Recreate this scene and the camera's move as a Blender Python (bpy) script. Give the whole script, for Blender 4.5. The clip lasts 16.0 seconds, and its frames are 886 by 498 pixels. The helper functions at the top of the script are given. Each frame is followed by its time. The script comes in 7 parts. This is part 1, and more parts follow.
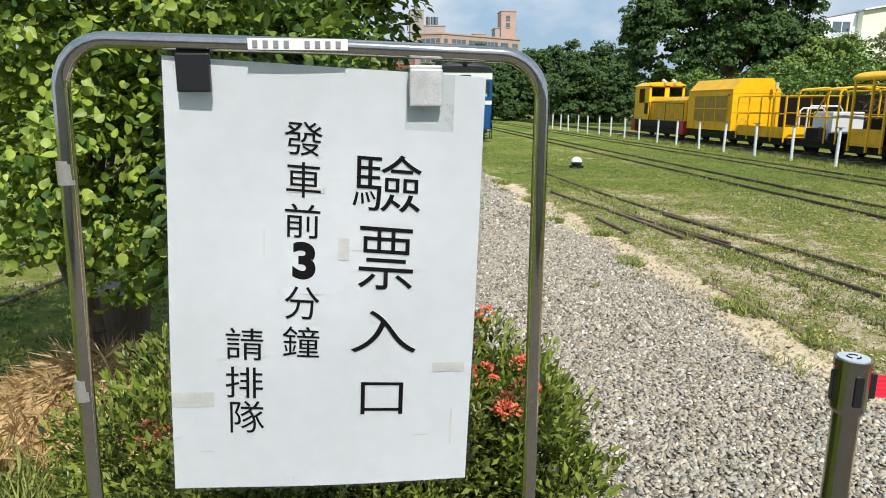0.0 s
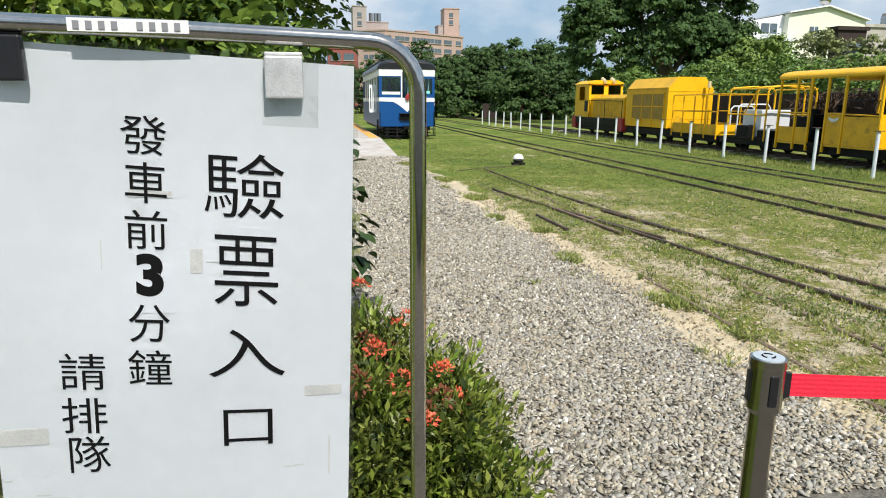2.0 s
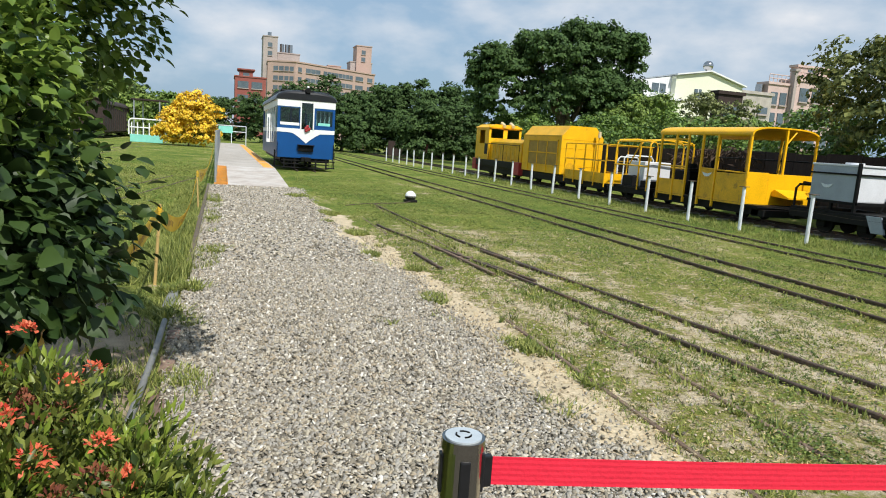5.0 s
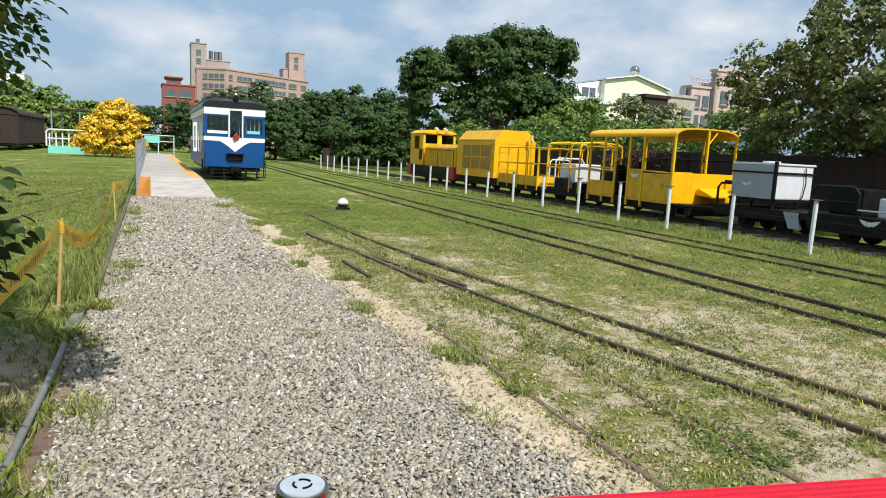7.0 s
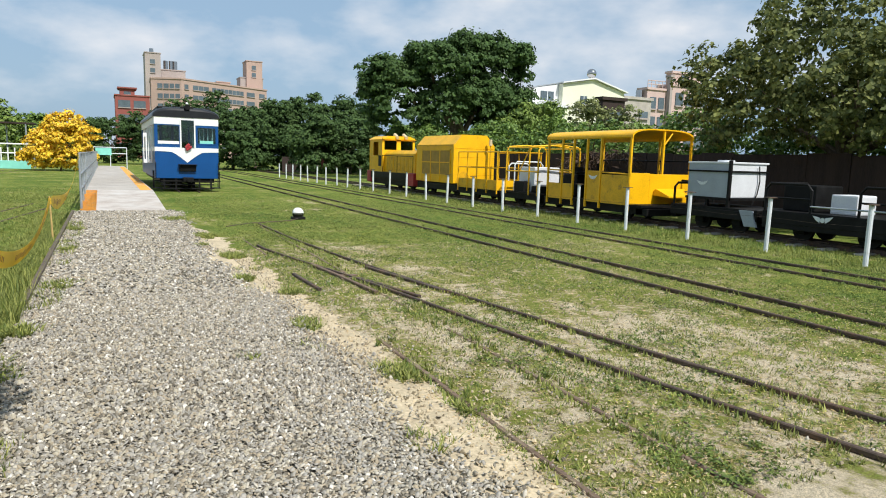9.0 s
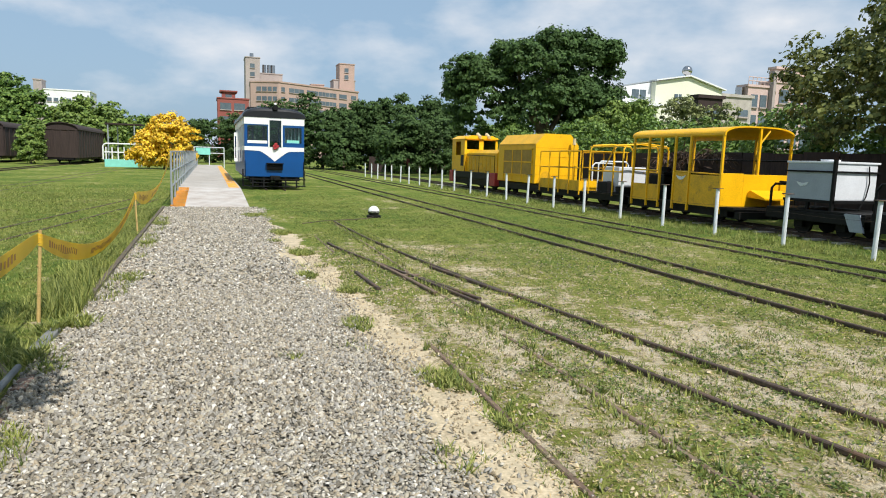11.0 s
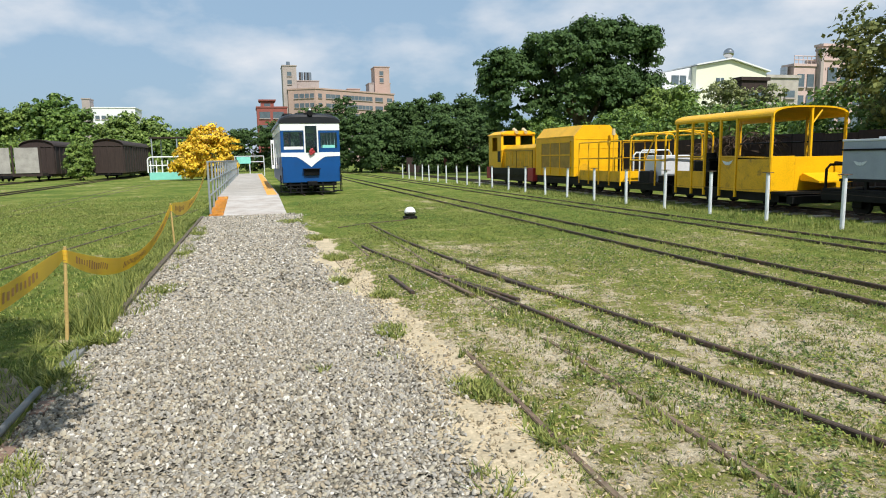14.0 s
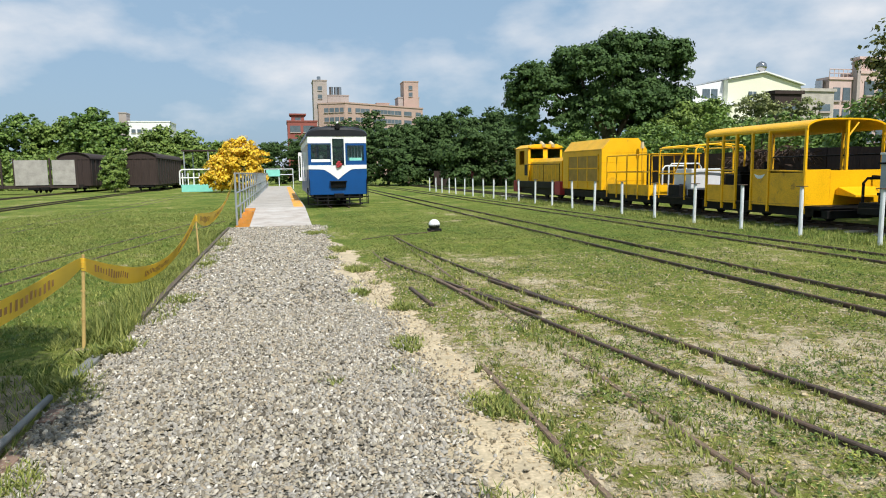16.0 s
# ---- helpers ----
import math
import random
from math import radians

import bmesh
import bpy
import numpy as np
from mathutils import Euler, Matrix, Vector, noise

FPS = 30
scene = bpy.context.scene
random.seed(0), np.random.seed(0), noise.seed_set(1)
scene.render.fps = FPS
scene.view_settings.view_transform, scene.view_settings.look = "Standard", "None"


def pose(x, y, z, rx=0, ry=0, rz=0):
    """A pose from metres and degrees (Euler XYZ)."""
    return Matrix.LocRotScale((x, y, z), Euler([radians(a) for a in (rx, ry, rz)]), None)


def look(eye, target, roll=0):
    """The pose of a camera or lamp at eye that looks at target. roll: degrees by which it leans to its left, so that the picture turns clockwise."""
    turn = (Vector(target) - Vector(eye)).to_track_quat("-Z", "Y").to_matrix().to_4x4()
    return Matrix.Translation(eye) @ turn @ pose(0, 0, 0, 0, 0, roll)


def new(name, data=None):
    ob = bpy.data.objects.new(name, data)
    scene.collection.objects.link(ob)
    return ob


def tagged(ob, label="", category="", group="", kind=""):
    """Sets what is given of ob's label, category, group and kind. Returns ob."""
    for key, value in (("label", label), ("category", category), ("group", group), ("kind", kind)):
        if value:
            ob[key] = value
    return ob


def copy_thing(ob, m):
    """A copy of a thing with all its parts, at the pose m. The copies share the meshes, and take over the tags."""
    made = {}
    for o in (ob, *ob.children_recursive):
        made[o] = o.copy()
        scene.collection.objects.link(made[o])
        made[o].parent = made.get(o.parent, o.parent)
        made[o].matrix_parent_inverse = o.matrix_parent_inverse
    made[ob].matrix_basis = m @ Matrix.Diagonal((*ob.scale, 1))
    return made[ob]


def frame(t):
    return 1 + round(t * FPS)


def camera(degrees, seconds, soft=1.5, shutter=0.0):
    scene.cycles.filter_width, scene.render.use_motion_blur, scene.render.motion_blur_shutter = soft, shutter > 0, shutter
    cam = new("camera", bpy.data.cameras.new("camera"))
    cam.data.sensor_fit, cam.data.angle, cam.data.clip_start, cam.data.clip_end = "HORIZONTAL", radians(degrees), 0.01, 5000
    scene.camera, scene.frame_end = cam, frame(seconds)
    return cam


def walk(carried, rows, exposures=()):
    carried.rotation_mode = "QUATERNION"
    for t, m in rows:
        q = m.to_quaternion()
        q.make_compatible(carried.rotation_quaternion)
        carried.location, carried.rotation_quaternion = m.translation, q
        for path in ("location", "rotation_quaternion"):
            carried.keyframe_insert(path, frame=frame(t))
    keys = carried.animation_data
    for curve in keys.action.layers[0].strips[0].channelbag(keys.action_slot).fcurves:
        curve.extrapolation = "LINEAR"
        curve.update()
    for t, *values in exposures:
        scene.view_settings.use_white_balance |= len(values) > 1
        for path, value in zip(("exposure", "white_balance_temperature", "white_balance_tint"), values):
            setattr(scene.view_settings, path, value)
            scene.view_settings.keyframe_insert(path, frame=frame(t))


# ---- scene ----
cam = camera(67.5, 16.0, soft=1.0)
PATH = [
    (0, (-2.403, 0.048, 1.634), (-2.201, 1.991, 1.208), 0.2),
    (0.5, (-2.396, 0.059, 1.632), (-2.191, 1.997, 1.183), -0.6),
    (1, (-2.384, 0.075, 1.63), (-2.133, 2.006, 1.172), -0.8),
    (1.5, (-2.359, 0.092, 1.631), (-2.054, 2.017, 1.183), -0.0),
    (2, (-2.32, 0.111, 1.63), (-1.959, 2.029, 1.197), 0.4),
    (2.5, (-2.27, 0.129, 1.623), (-1.852, 2.038, 1.199), 0.4),
    (3, (-2.199, 0.155, 1.609), (-1.726, 2.061, 1.23), 1.2),
    (3.5, (-2.119, 0.169, 1.604), (-1.617, 2.074, 1.259), 2.2),
    (4, (-2.02, 0.205, 1.6), (-1.466, 2.099, 1.278), 3.6),
    (6.5, (-1.671, 0.356, 1.593), (-0.925, 2.184, 1.278), 2.3),
    (7, (-1.646, 0.377, 1.589), (-0.842, 2.186, 1.303), 2.9),
    (7.5, (-1.569, 0.432, 1.59), (-0.687, 2.208, 1.331), 3.3),
    (8, (-1.492, 0.487, 1.597), (-0.583, 2.247, 1.322), 1.9),
    (8.2, (-1.481, 0.506, 1.603), (-0.565, 2.262, 1.324), 1.8),
    (10.3, (-1.138, 0.694, 1.553), (-0.346, 2.516, 1.323), 2.3),
    (10.5, (-1.103, 0.709, 1.552), (-0.341, 2.542, 1.313), 2.6),
    (11, (-1.0, 0.762, 1.55), (-0.339, 2.63, 1.279), 1.8),
    (11.5, (-0.961, 0.812, 1.546), (-0.352, 2.695, 1.255), 1.1),
    (12, (-0.902, 0.872, 1.539), (-0.34, 2.767, 1.234), 0.1),
    (12.5, (-0.887, 0.91, 1.534), (-0.348, 2.81, 1.219), -0.3),
    (13, (-0.866, 0.967, 1.519), (-0.33, 2.871, 1.227), -0.4),
    (13.5, (-0.847, 1.01, 1.521), (-0.301, 2.913, 1.238), -0.5),
    (14, (-0.824, 1.037, 1.527), (-0.283, 2.943, 1.251), -1.0),
    (14.5, (-0.801, 1.064, 1.514), (-0.266, 2.973, 1.247), -1.0),
    (15, (-0.755, 1.089, 1.506), (-0.232, 3.002, 1.25), -1.7),
    (15.5, (-0.739, 1.108, 1.499), (-0.252, 3.032, 1.255), -1.2),
    (16, (-0.715, 1.134, 1.49), (-0.252, 3.066, 1.256), -0.8),
]
walk(cam, [(t, look(eye, target, roll)) for t, eye, target, roll in PATH],
     exposures=((0, 0.07), (2.5, 0.05), (3.5, -0.06), (4.2, -0.06), (6.5, 0.0), (16, -0.03)))

# ---------- world, sun ----------
world = bpy.data.worlds.new("sky")
scene.world = world
world.use_nodes = True
wn, wl = world.node_tree.nodes, world.node_tree.links
SUN_EL, SUN_ROT = radians(51), math.atan2(0.22, -0.95)
sky = wn.new("ShaderNodeTexSky")
sky.sky_type = "NISHITA"
sky.sun_disc = False
sky.sun_elevation, sky.sun_rotation = SUN_EL, SUN_ROT
sky.air_density, sky.dust_density, sky.ozone_density = 1.0, 2.2, 1.0
wtc = wn.new("ShaderNodeTexCoord")
wmap = wn.new("ShaderNodeMapping")
wmap.inputs["Scale"].default_value = (1.0, 1.0, 2.1)
wmap.inputs["Location"].default_value = (0.35, 0.1, 0.0)
wno = wn.new("ShaderNodeTexNoise")
wno.inputs["Scale"].default_value, wno.inputs["Detail"].default_value, wno.inputs["Roughness"].default_value = 3.6, 8.0, 0.52
wra = wn.new("ShaderNodeValToRGB")
wra.color_ramp.elements[0].position, wra.color_ramp.elements[1].position = 0.48, 0.72
wmix = wn.new("ShaderNodeMixRGB")
wmix.inputs["Color2"].default_value = (8.9, 9.0, 9.3, 1)
wl.new(wtc.outputs["Generated"], wmap.inputs["Vector"])
wl.new(wmap.outputs["Vector"], wno.inputs["Vector"])
wl.new(wno.outputs["Fac"], wra.inputs["Fac"])
wl.new(wra.outputs["Color"], wmix.inputs["Fac"])
haze = wn.new("ShaderNodeMixRGB")
haze.inputs["Fac"].default_value, haze.inputs["Color2"].default_value = 0.7, (3.8, 5.65, 7.7, 1)
wl.new(sky.outputs["Color"], haze.inputs["Color1"])
wl.new(haze.outputs["Color"], wmix.inputs["Color1"])
wl.new(wmix.outputs["Color"], wn["Background"].inputs["Color"])
wn["Background"].inputs["Strength"].default_value = 0.1

sun_data = bpy.data.lights.new("sun", "SUN")
sun_data.energy, sun_data.angle, sun_data.color = 5.0, radians(0.55), (1.0, 0.965, 0.91)
sun = new("sun", sun_data)
sdir = Vector((math.sin(SUN_ROT) * math.cos(SUN_EL), math.cos(SUN_ROT) * math.cos(SUN_EL), math.sin(SUN_EL)))
sun.matrix_world = look(sdir * 60, (0, 0, 0))

# ---------- material helpers ----------


def mat(name, col, rough=0.6, metal=0.0, var=0.18, scale=4.0, bump=0.15, col2=None, cover=0.5, edge=0.08, scale2=2.0, stretch=(1, 1, 1), island=0.0, obj=0.0, spec=0.5):
    """A painted, worn or natural surface: two noises vary the colour, col2 shows in patches, and a fine noise gives relief."""
    m = bpy.data.materials.new(name)
    m.use_nodes = True
    n, l = m.node_tree.nodes, m.node_tree.links
    p = n["Principled BSDF"]
    p.inputs["Roughness"].default_value, p.inputs["Metallic"].default_value = rough, metal
    p.inputs["Specular IOR Level"].default_value = spec
    tc, mp = n.new("ShaderNodeTexCoord"), n.new("ShaderNodeMapping")
    mp.inputs["Scale"].default_value = stretch
    l.new(tc.outputs["Object"], mp.inputs["Vector"])
    big, fine = n.new("ShaderNodeTexNoise"), n.new("ShaderNodeTexNoise")
    big.inputs["Scale"].default_value, big.inputs["Detail"].default_value = scale, 5
    fine.inputs["Scale"].default_value, fine.inputs["Detail"].default_value = scale * 14, 3
    for t in (big, fine):
        l.new(mp.outputs["Vector"], t.inputs["Vector"])
    add = n.new("ShaderNodeMath")
    add.operation = "MULTIPLY_ADD"
    add.inputs[1].default_value = 0.5
    l.new(fine.outputs["Fac"], add.inputs[0])
    half = n.new("ShaderNodeMath")
    half.operation = "MULTIPLY"
    half.inputs[1].default_value = 0.5
    l.new(big.outputs["Fac"], half.inputs[0])
    l.new(half.outputs[0], add.inputs[2])
    ramp = n.new("ShaderNodeValToRGB")
    e = ramp.color_ramp.elements
    e[0].position, e[1].position = 0.36, 0.64
    e[0].color = (*[max(0, c * (1 - var)) for c in col], 1)
    e[1].color = (*[min(1, c * (1 + var)) for c in col], 1)
    l.new(add.outputs[0], ramp.inputs["Fac"])
    out = ramp.outputs["Color"]
    if island or obj:
        if island:
            g = n.new("ShaderNodeNewGeometry")
            r = g.outputs["Random Per Island"]
        else:
            g = n.new("ShaderNodeObjectInfo")
            r = g.outputs["Random"]
        hsv = n.new("ShaderNodeHueSaturation")
        mr = n.new("ShaderNodeMapRange")
        mr.inputs["To Min"].default_value, mr.inputs["To Max"].default_value = 1 - (island or obj), 1 + (island or obj)
        l.new(r, mr.inputs["Value"])
        l.new(mr.outputs["Result"], hsv.inputs["Value"])
        l.new(out, hsv.inputs["Color"])
        out = hsv.outputs["Color"]
    if col2:
        t = n.new("ShaderNodeTexNoise")
        t.inputs["Scale"].default_value, t.inputs["Detail"].default_value, t.inputs["Roughness"].default_value = scale2, 8, 0.65
        l.new(mp.outputs["Vector"], t.inputs["Vector"])
        r2 = n.new("ShaderNodeValToRGB")
        r2.color_ramp.elements[0].position = max(0, 1 - cover - edge)
        r2.color_ramp.elements[1].position = min(1, 1 - cover + edge)
        l.new(t.outputs["Fac"], r2.inputs["Fac"])
        mx = n.new("ShaderNodeMixRGB")
        mx.inputs["Color2"].default_value = (*col2, 1)
        l.new(r2.outputs["Color"], mx.inputs["Fac"])
        l.new(out, mx.inputs["Color1"])
        out = mx.outputs["Color"]
    l.new(out, p.inputs["Base Color"])
    if bump:
        b = n.new("ShaderNodeBump")
        b.inputs["Strength"].default_value, b.inputs["Distance"].default_value = bump, 0.01
        l.new(add.outputs[0], b.inputs["Height"])
        l.new(b.outputs["Normal"], p.inputs["Normal"])
    return m


def leaf_mat(name, dark, light, gloss=0.45, through_light=0.3):
    """Leaves: each one its own shade between dark and light, and some light passes through."""
    m = bpy.data.materials.new(name)
    m.use_nodes = True
    n, l = m.node_tree.nodes, m.node_tree.links
    p = n["Principled BSDF"]
    p.inputs["Roughness"].default_value = gloss
    p.inputs["Specular IOR Level"].default_value = 0.35
    g = n.new("ShaderNodeNewGeometry")
    ramp = n.new("ShaderNodeValToRGB")
    ramp.color_ramp.elements[0].color, ramp.color_ramp.elements[1].color = (*dark, 1), (*light, 1)
    l.new(g.outputs["Random Per Island"], ramp.inputs["Fac"])
    tc, t = n.new("ShaderNodeTexCoord"), n.new("ShaderNodeTexNoise")
    t.inputs["Scale"].default_value = 1.3
    l.new(tc.outputs["Object"], t.inputs["Vector"])
    hs, mr = n.new("ShaderNodeHueSaturation"), n.new("ShaderNodeMapRange")
    mr.inputs["To Min"].default_value, mr.inputs["To Max"].default_value = 0.6, 1.4
    l.new(t.outputs["Fac"], mr.inputs["Value"])
    l.new(mr.outputs["Result"], hs.inputs["Value"])
    l.new(ramp.outputs["Color"], hs.inputs["Color"])
    l.new(hs.outputs["Color"], p.inputs["Base Color"])
    tr, mx = n.new("ShaderNodeBsdfTranslucent"), n.new("ShaderNodeMixShader")
    mx.inputs["Fac"].default_value = through_light
    l.new(hs.outputs["Color"], tr.inputs["Color"])
    l.new(p.outputs["BSDF"], mx.inputs[1])
    l.new(tr.outputs["BSDF"], mx.inputs[2])
    l.new(mx.outputs["Shader"], n["Material Output"].inputs["Surface"])
    return m


def glass_mat(name, tint, rough=0.03, alpha=0.35):
    m = bpy.data.materials.new(name)
    m.use_nodes = True
    n, l = m.node_tree.nodes, m.node_tree.links
    gl, tr, mx, fr = n.new("ShaderNodeBsdfGlossy"), n.new("ShaderNodeBsdfTransparent"), n.new("ShaderNodeMixShader"), n.new("ShaderNodeFresnel")
    gl.inputs["Roughness"].default_value = rough
    tr.inputs["Color"].default_value = (*tint, 1)
    ma = n.new("ShaderNodeMath")
    ma.operation = "ADD"
    ma.inputs[1].default_value = alpha * 0.2
    l.new(fr.outputs["Fac"], ma.inputs[0])
    l.new(ma.outputs[0], mx.inputs["Fac"])
    l.new(tr.outputs["BSDF"], mx.inputs[1])
    l.new(gl.outputs["BSDF"], mx.inputs[2])
    l.new(mx.outputs["Shader"], n["Material Output"].inputs["Surface"])
    return m


def lawn_mat():
    """Patchy turf: bare soil, straw, dull green and fresh green by noises at five sizes, from wide patches to single clods."""
    m = bpy.data.materials.new("patchy_turf")
    m.use_nodes = True
    n, l = m.node_tree.nodes, m.node_tree.links
    p = n["Principled BSDF"]
    p.inputs["Roughness"].default_value, p.inputs["Specular IOR Level"].default_value = 0.95, 0.1
    tc = n.new("ShaderNodeTexCoord")

    def math_node(op, a_, b_, c_=None):
        q = n.new("ShaderNodeMath")
        q.operation = op
        for k, v in enumerate((a_, b_, c_)):
            if v is None:
                continue
            if isinstance(v, (int, float)):
                q.inputs[k].default_value = v
            else:
                l.new(v, q.inputs[k])
        return q.outputs[0]

    outs = []
    for sc, det, ro in ((0.32, 6, 0.68), (2.6, 8, 0.7), (11.0, 6, 0.7), (42.0, 6, 0.72), (130.0, 3, 0.6)):
        t = n.new("ShaderNodeTexNoise")
        t.inputs["Scale"].default_value, t.inputs["Detail"].default_value, t.inputs["Roughness"].default_value = sc, det, ro
        l.new(tc.outputs["Object"], t.inputs["Vector"])
        outs.append(t.outputs["Fac"])
    total = math_node("MULTIPLY", outs[0], 0.36)
    for o, wgt in zip(outs[1:4], (0.30, 0.20, 0.14)):
        total = math_node("MULTIPLY_ADD", o, wgt, total)
    # the turf is worn thin about the old turnout beside the path
    mp_, ln, wr = n.new("ShaderNodeMapping"), n.new("ShaderNodeVectorMath"), n.new("ShaderNodeMapRange")
    mp_.inputs["Location"].default_value, mp_.inputs["Scale"].default_value = (-0.42, -0.36, 0), (0.2, 0.10, 1)
    ln.operation = "LENGTH"
    l.new(tc.outputs["Object"], mp_.inputs["Vector"])
    l.new(mp_.outputs["Vector"], ln.inputs[0])
    wr.inputs["From Min"].default_value, wr.inputs["From Max"].default_value = 0.1, 1.2
    wr.inputs["To Min"].default_value, wr.inputs["To Max"].default_value = -0.040, 0.042
    l.new(ln.outputs["Value"], wr.inputs["Value"])
    total = math_node("ADD", total, wr.outputs["Result"])
    ramp = n.new("ShaderNodeValToRGB")
    cr = ramp.color_ramp
    cr.elements[0].position, cr.elements[0].color = 0.43, (0.62, 0.53, 0.375, 1)
    cr.elements[1].position, cr.elements[1].color = 0.60, (0.085, 0.14, 0.023, 1)
    for pos_, col_ in ((0.46, (0.52, 0.435, 0.285)), (0.482, (0.27, 0.255, 0.09)), (0.505, (0.225, 0.245, 0.056)), (0.545, (0.15, 0.195, 0.037))):
        e = cr.elements.new(pos_)
        e.color = (*col_, 1)
    l.new(total, ramp.inputs["Fac"])
    # fine speckle darkens the hollows, painting tiny shadows among the clods
    fine = math_node("MULTIPLY_ADD", outs[4], 0.45, math_node("MULTIPLY", outs[3], 0.55))
    hs, mr = n.new("ShaderNodeHueSaturation"), n.new("ShaderNodeMapRange")
    mr.inputs["From Min"].default_value, mr.inputs["From Max"].default_value = 0.36, 0.64
    mr.inputs["To Min"].default_value, mr.inputs["To Max"].default_value = 0.38, 1.55
    l.new(fine, mr.inputs["Value"])
    l.new(mr.outputs["Result"], hs.inputs["Value"])
    l.new(ramp.outputs["Color"], hs.inputs["Color"])
    l.new(hs.outputs["Color"], p.inputs["Base Color"])
    bp = n.new("ShaderNodeBump")
    bp.inputs["Strength"].default_value, bp.inputs["Distance"].default_value = 1.0, 0.035
    l.new(fine, bp.inputs["Height"])
    l.new(bp.outputs["Normal"], p.inputs["Normal"])
    return m


def pebble_mat():
    """River gravel: each stone its own tone out of grey, bluish, buff, brown and chalky ones."""
    m = mat("gravel_stones", (0.36, 0.33, 0.27), 0.8, var=0.14, scale=30, bump=0.1, spec=0.25)
    n, l = m.node_tree.nodes, m.node_tree.links
    g, ramp, mx = n.new("ShaderNodeNewGeometry"), n.new("ShaderNodeValToRGB"), n.new("ShaderNodeMixRGB")
    cr = ramp.color_ramp
    cr.interpolation = "CONSTANT"
    tones = ((0.0, (0.145, 0.128, 0.10)), (0.10, (0.23, 0.205, 0.158)), (0.25, (0.31, 0.29, 0.25)), (0.41, (0.36, 0.305, 0.22)), (0.57, (0.35, 0.33, 0.29)), (0.73, (0.415, 0.375, 0.29)), (0.87, (0.50, 0.46, 0.38)), (0.965, (0.66, 0.63, 0.56)))
    cr.elements[0].color = (*tones[0][1], 1)
    cr.elements[1].position, cr.elements[1].color = tones[-1][0], (*tones[-1][1], 1)
    for pos_, col_ in tones[1:-1]:
        e = cr.elements.new(pos_)
        e.color = (*col_, 1)
    l.new(g.outputs["Random Per Island"], ramp.inputs["Fac"])
    src = n["Principled BSDF"].inputs["Base Color"].links[0].from_socket
    mx.blend_type = "MULTIPLY"
    mx.inputs["Fac"].default_value = 1.0
    scale_up = n.new("ShaderNodeMixRGB")
    scale_up.blend_type, scale_up.inputs["Fac"].default_value, scale_up.inputs["Color2"].default_value = "DIVIDE", 1.0, (0.36, 0.33, 0.27, 1)
    l.new(src, scale_up.inputs["Color1"])
    l.new(scale_up.outputs["Color"], mx.inputs["Color1"])
    l.new(ramp.outputs["Color"], mx.inputs["Color2"])
    l.new(mx.outputs["Color"], n["Principled BSDF"].inputs["Base Color"])
    return m


M_ground = lawn_mat()
# bed much darker than its stones, to paint shade into the gaps
M_gravel = mat("gravel_bed", (0.13, 0.12, 0.10), 0.95, var=0.55, scale=6, bump=1.0, spec=0.1)
M_stone = pebble_mat()
M_clod = mat("dry_soil_clods", (0.40, 0.335, 0.225), 0.95, var=0.2, scale=30, bump=0.3, island=0.5, spec=0.05)
M_sand = mat("bare_sand", (0.52, 0.43, 0.29), 0.95, var=0.3, scale=3, bump=0.7, spec=0.1, col2=(0.40, 0.34, 0.23), cover=0.42, scale2=5)
M_grass = leaf_mat("grass_blades", (0.065, 0.115, 0.018), (0.41, 0.42, 0.115), 0.6, 0.27)
M_weed = leaf_mat("small_weed_leaves", (0.045, 0.085, 0.018), (0.24, 0.30, 0.065), 0.6, 0.2)
M_weed_yellow = leaf_mat("yellow_green_creeper", (0.20, 0.22, 0.04), (0.42, 0.42, 0.08), 0.6, 0.2)
M_pot = mat("brown_glazed_clay", (0.15, 0.105, 0.08), 0.6, var=0.2, scale=6, bump=0.1)
M_deadleaf = leaf_mat("dead_brown_fronds", (0.035, 0.022, 0.015), (0.11, 0.07, 0.045), 0.8, 0.1)
M_rail = mat("rusty_rail", (0.085, 0.06, 0.045), 0.7, 0.2, var=0.45, scale=3, bump=0.4, col2=(0.15, 0.085, 0.05), cover=0.42, scale2=5)
M_rail_dusty = mat("dusty_brown_rail", (0.15, 0.10, 0.068), 0.85, var=0.4, scale=3, bump=0.4, col2=(0.22, 0.17, 0.11), cover=0.42, scale2=4)
M_greyink = mat("pale_grey_print", (0.22, 0.22, 0.23), 0.7, var=0.1, bump=0)
M_sleeper = mat("weathered_sleeper", (0.12, 0.095, 0.07), 0.9, var=0.4, scale=2, bump=0.6, stretch=(1, 6, 6))
M_ramp = mat("worn_painted_ramp", (0.43, 0.375, 0.325), 0.9, var=0.18, scale=2.2, bump=0.3, col2=(0.53, 0.51, 0.475), cover=0.47, edge=0.12, scale2=1.1)
M_concrete = mat("worn_concrete", (0.40, 0.365, 0.32), 0.9, var=0.2, scale=1.6, bump=0.3, col2=(0.48, 0.45, 0.41), cover=0.42, scale2=1.2)
M_orange = mat("orange_paint", (0.78, 0.36, 0.045), 0.75, var=0.15, scale=3, col2=(0.50, 0.38, 0.27), cover=0.40, edge=0.04, scale2=4)
M_yellow = mat("yellow_enamel", (0.86, 0.46, 0.004), 0.42, var=0.13, scale=2.0, bump=0.07, col2=(0.50, 0.25, 0.02), cover=0.31, scale2=3.4)
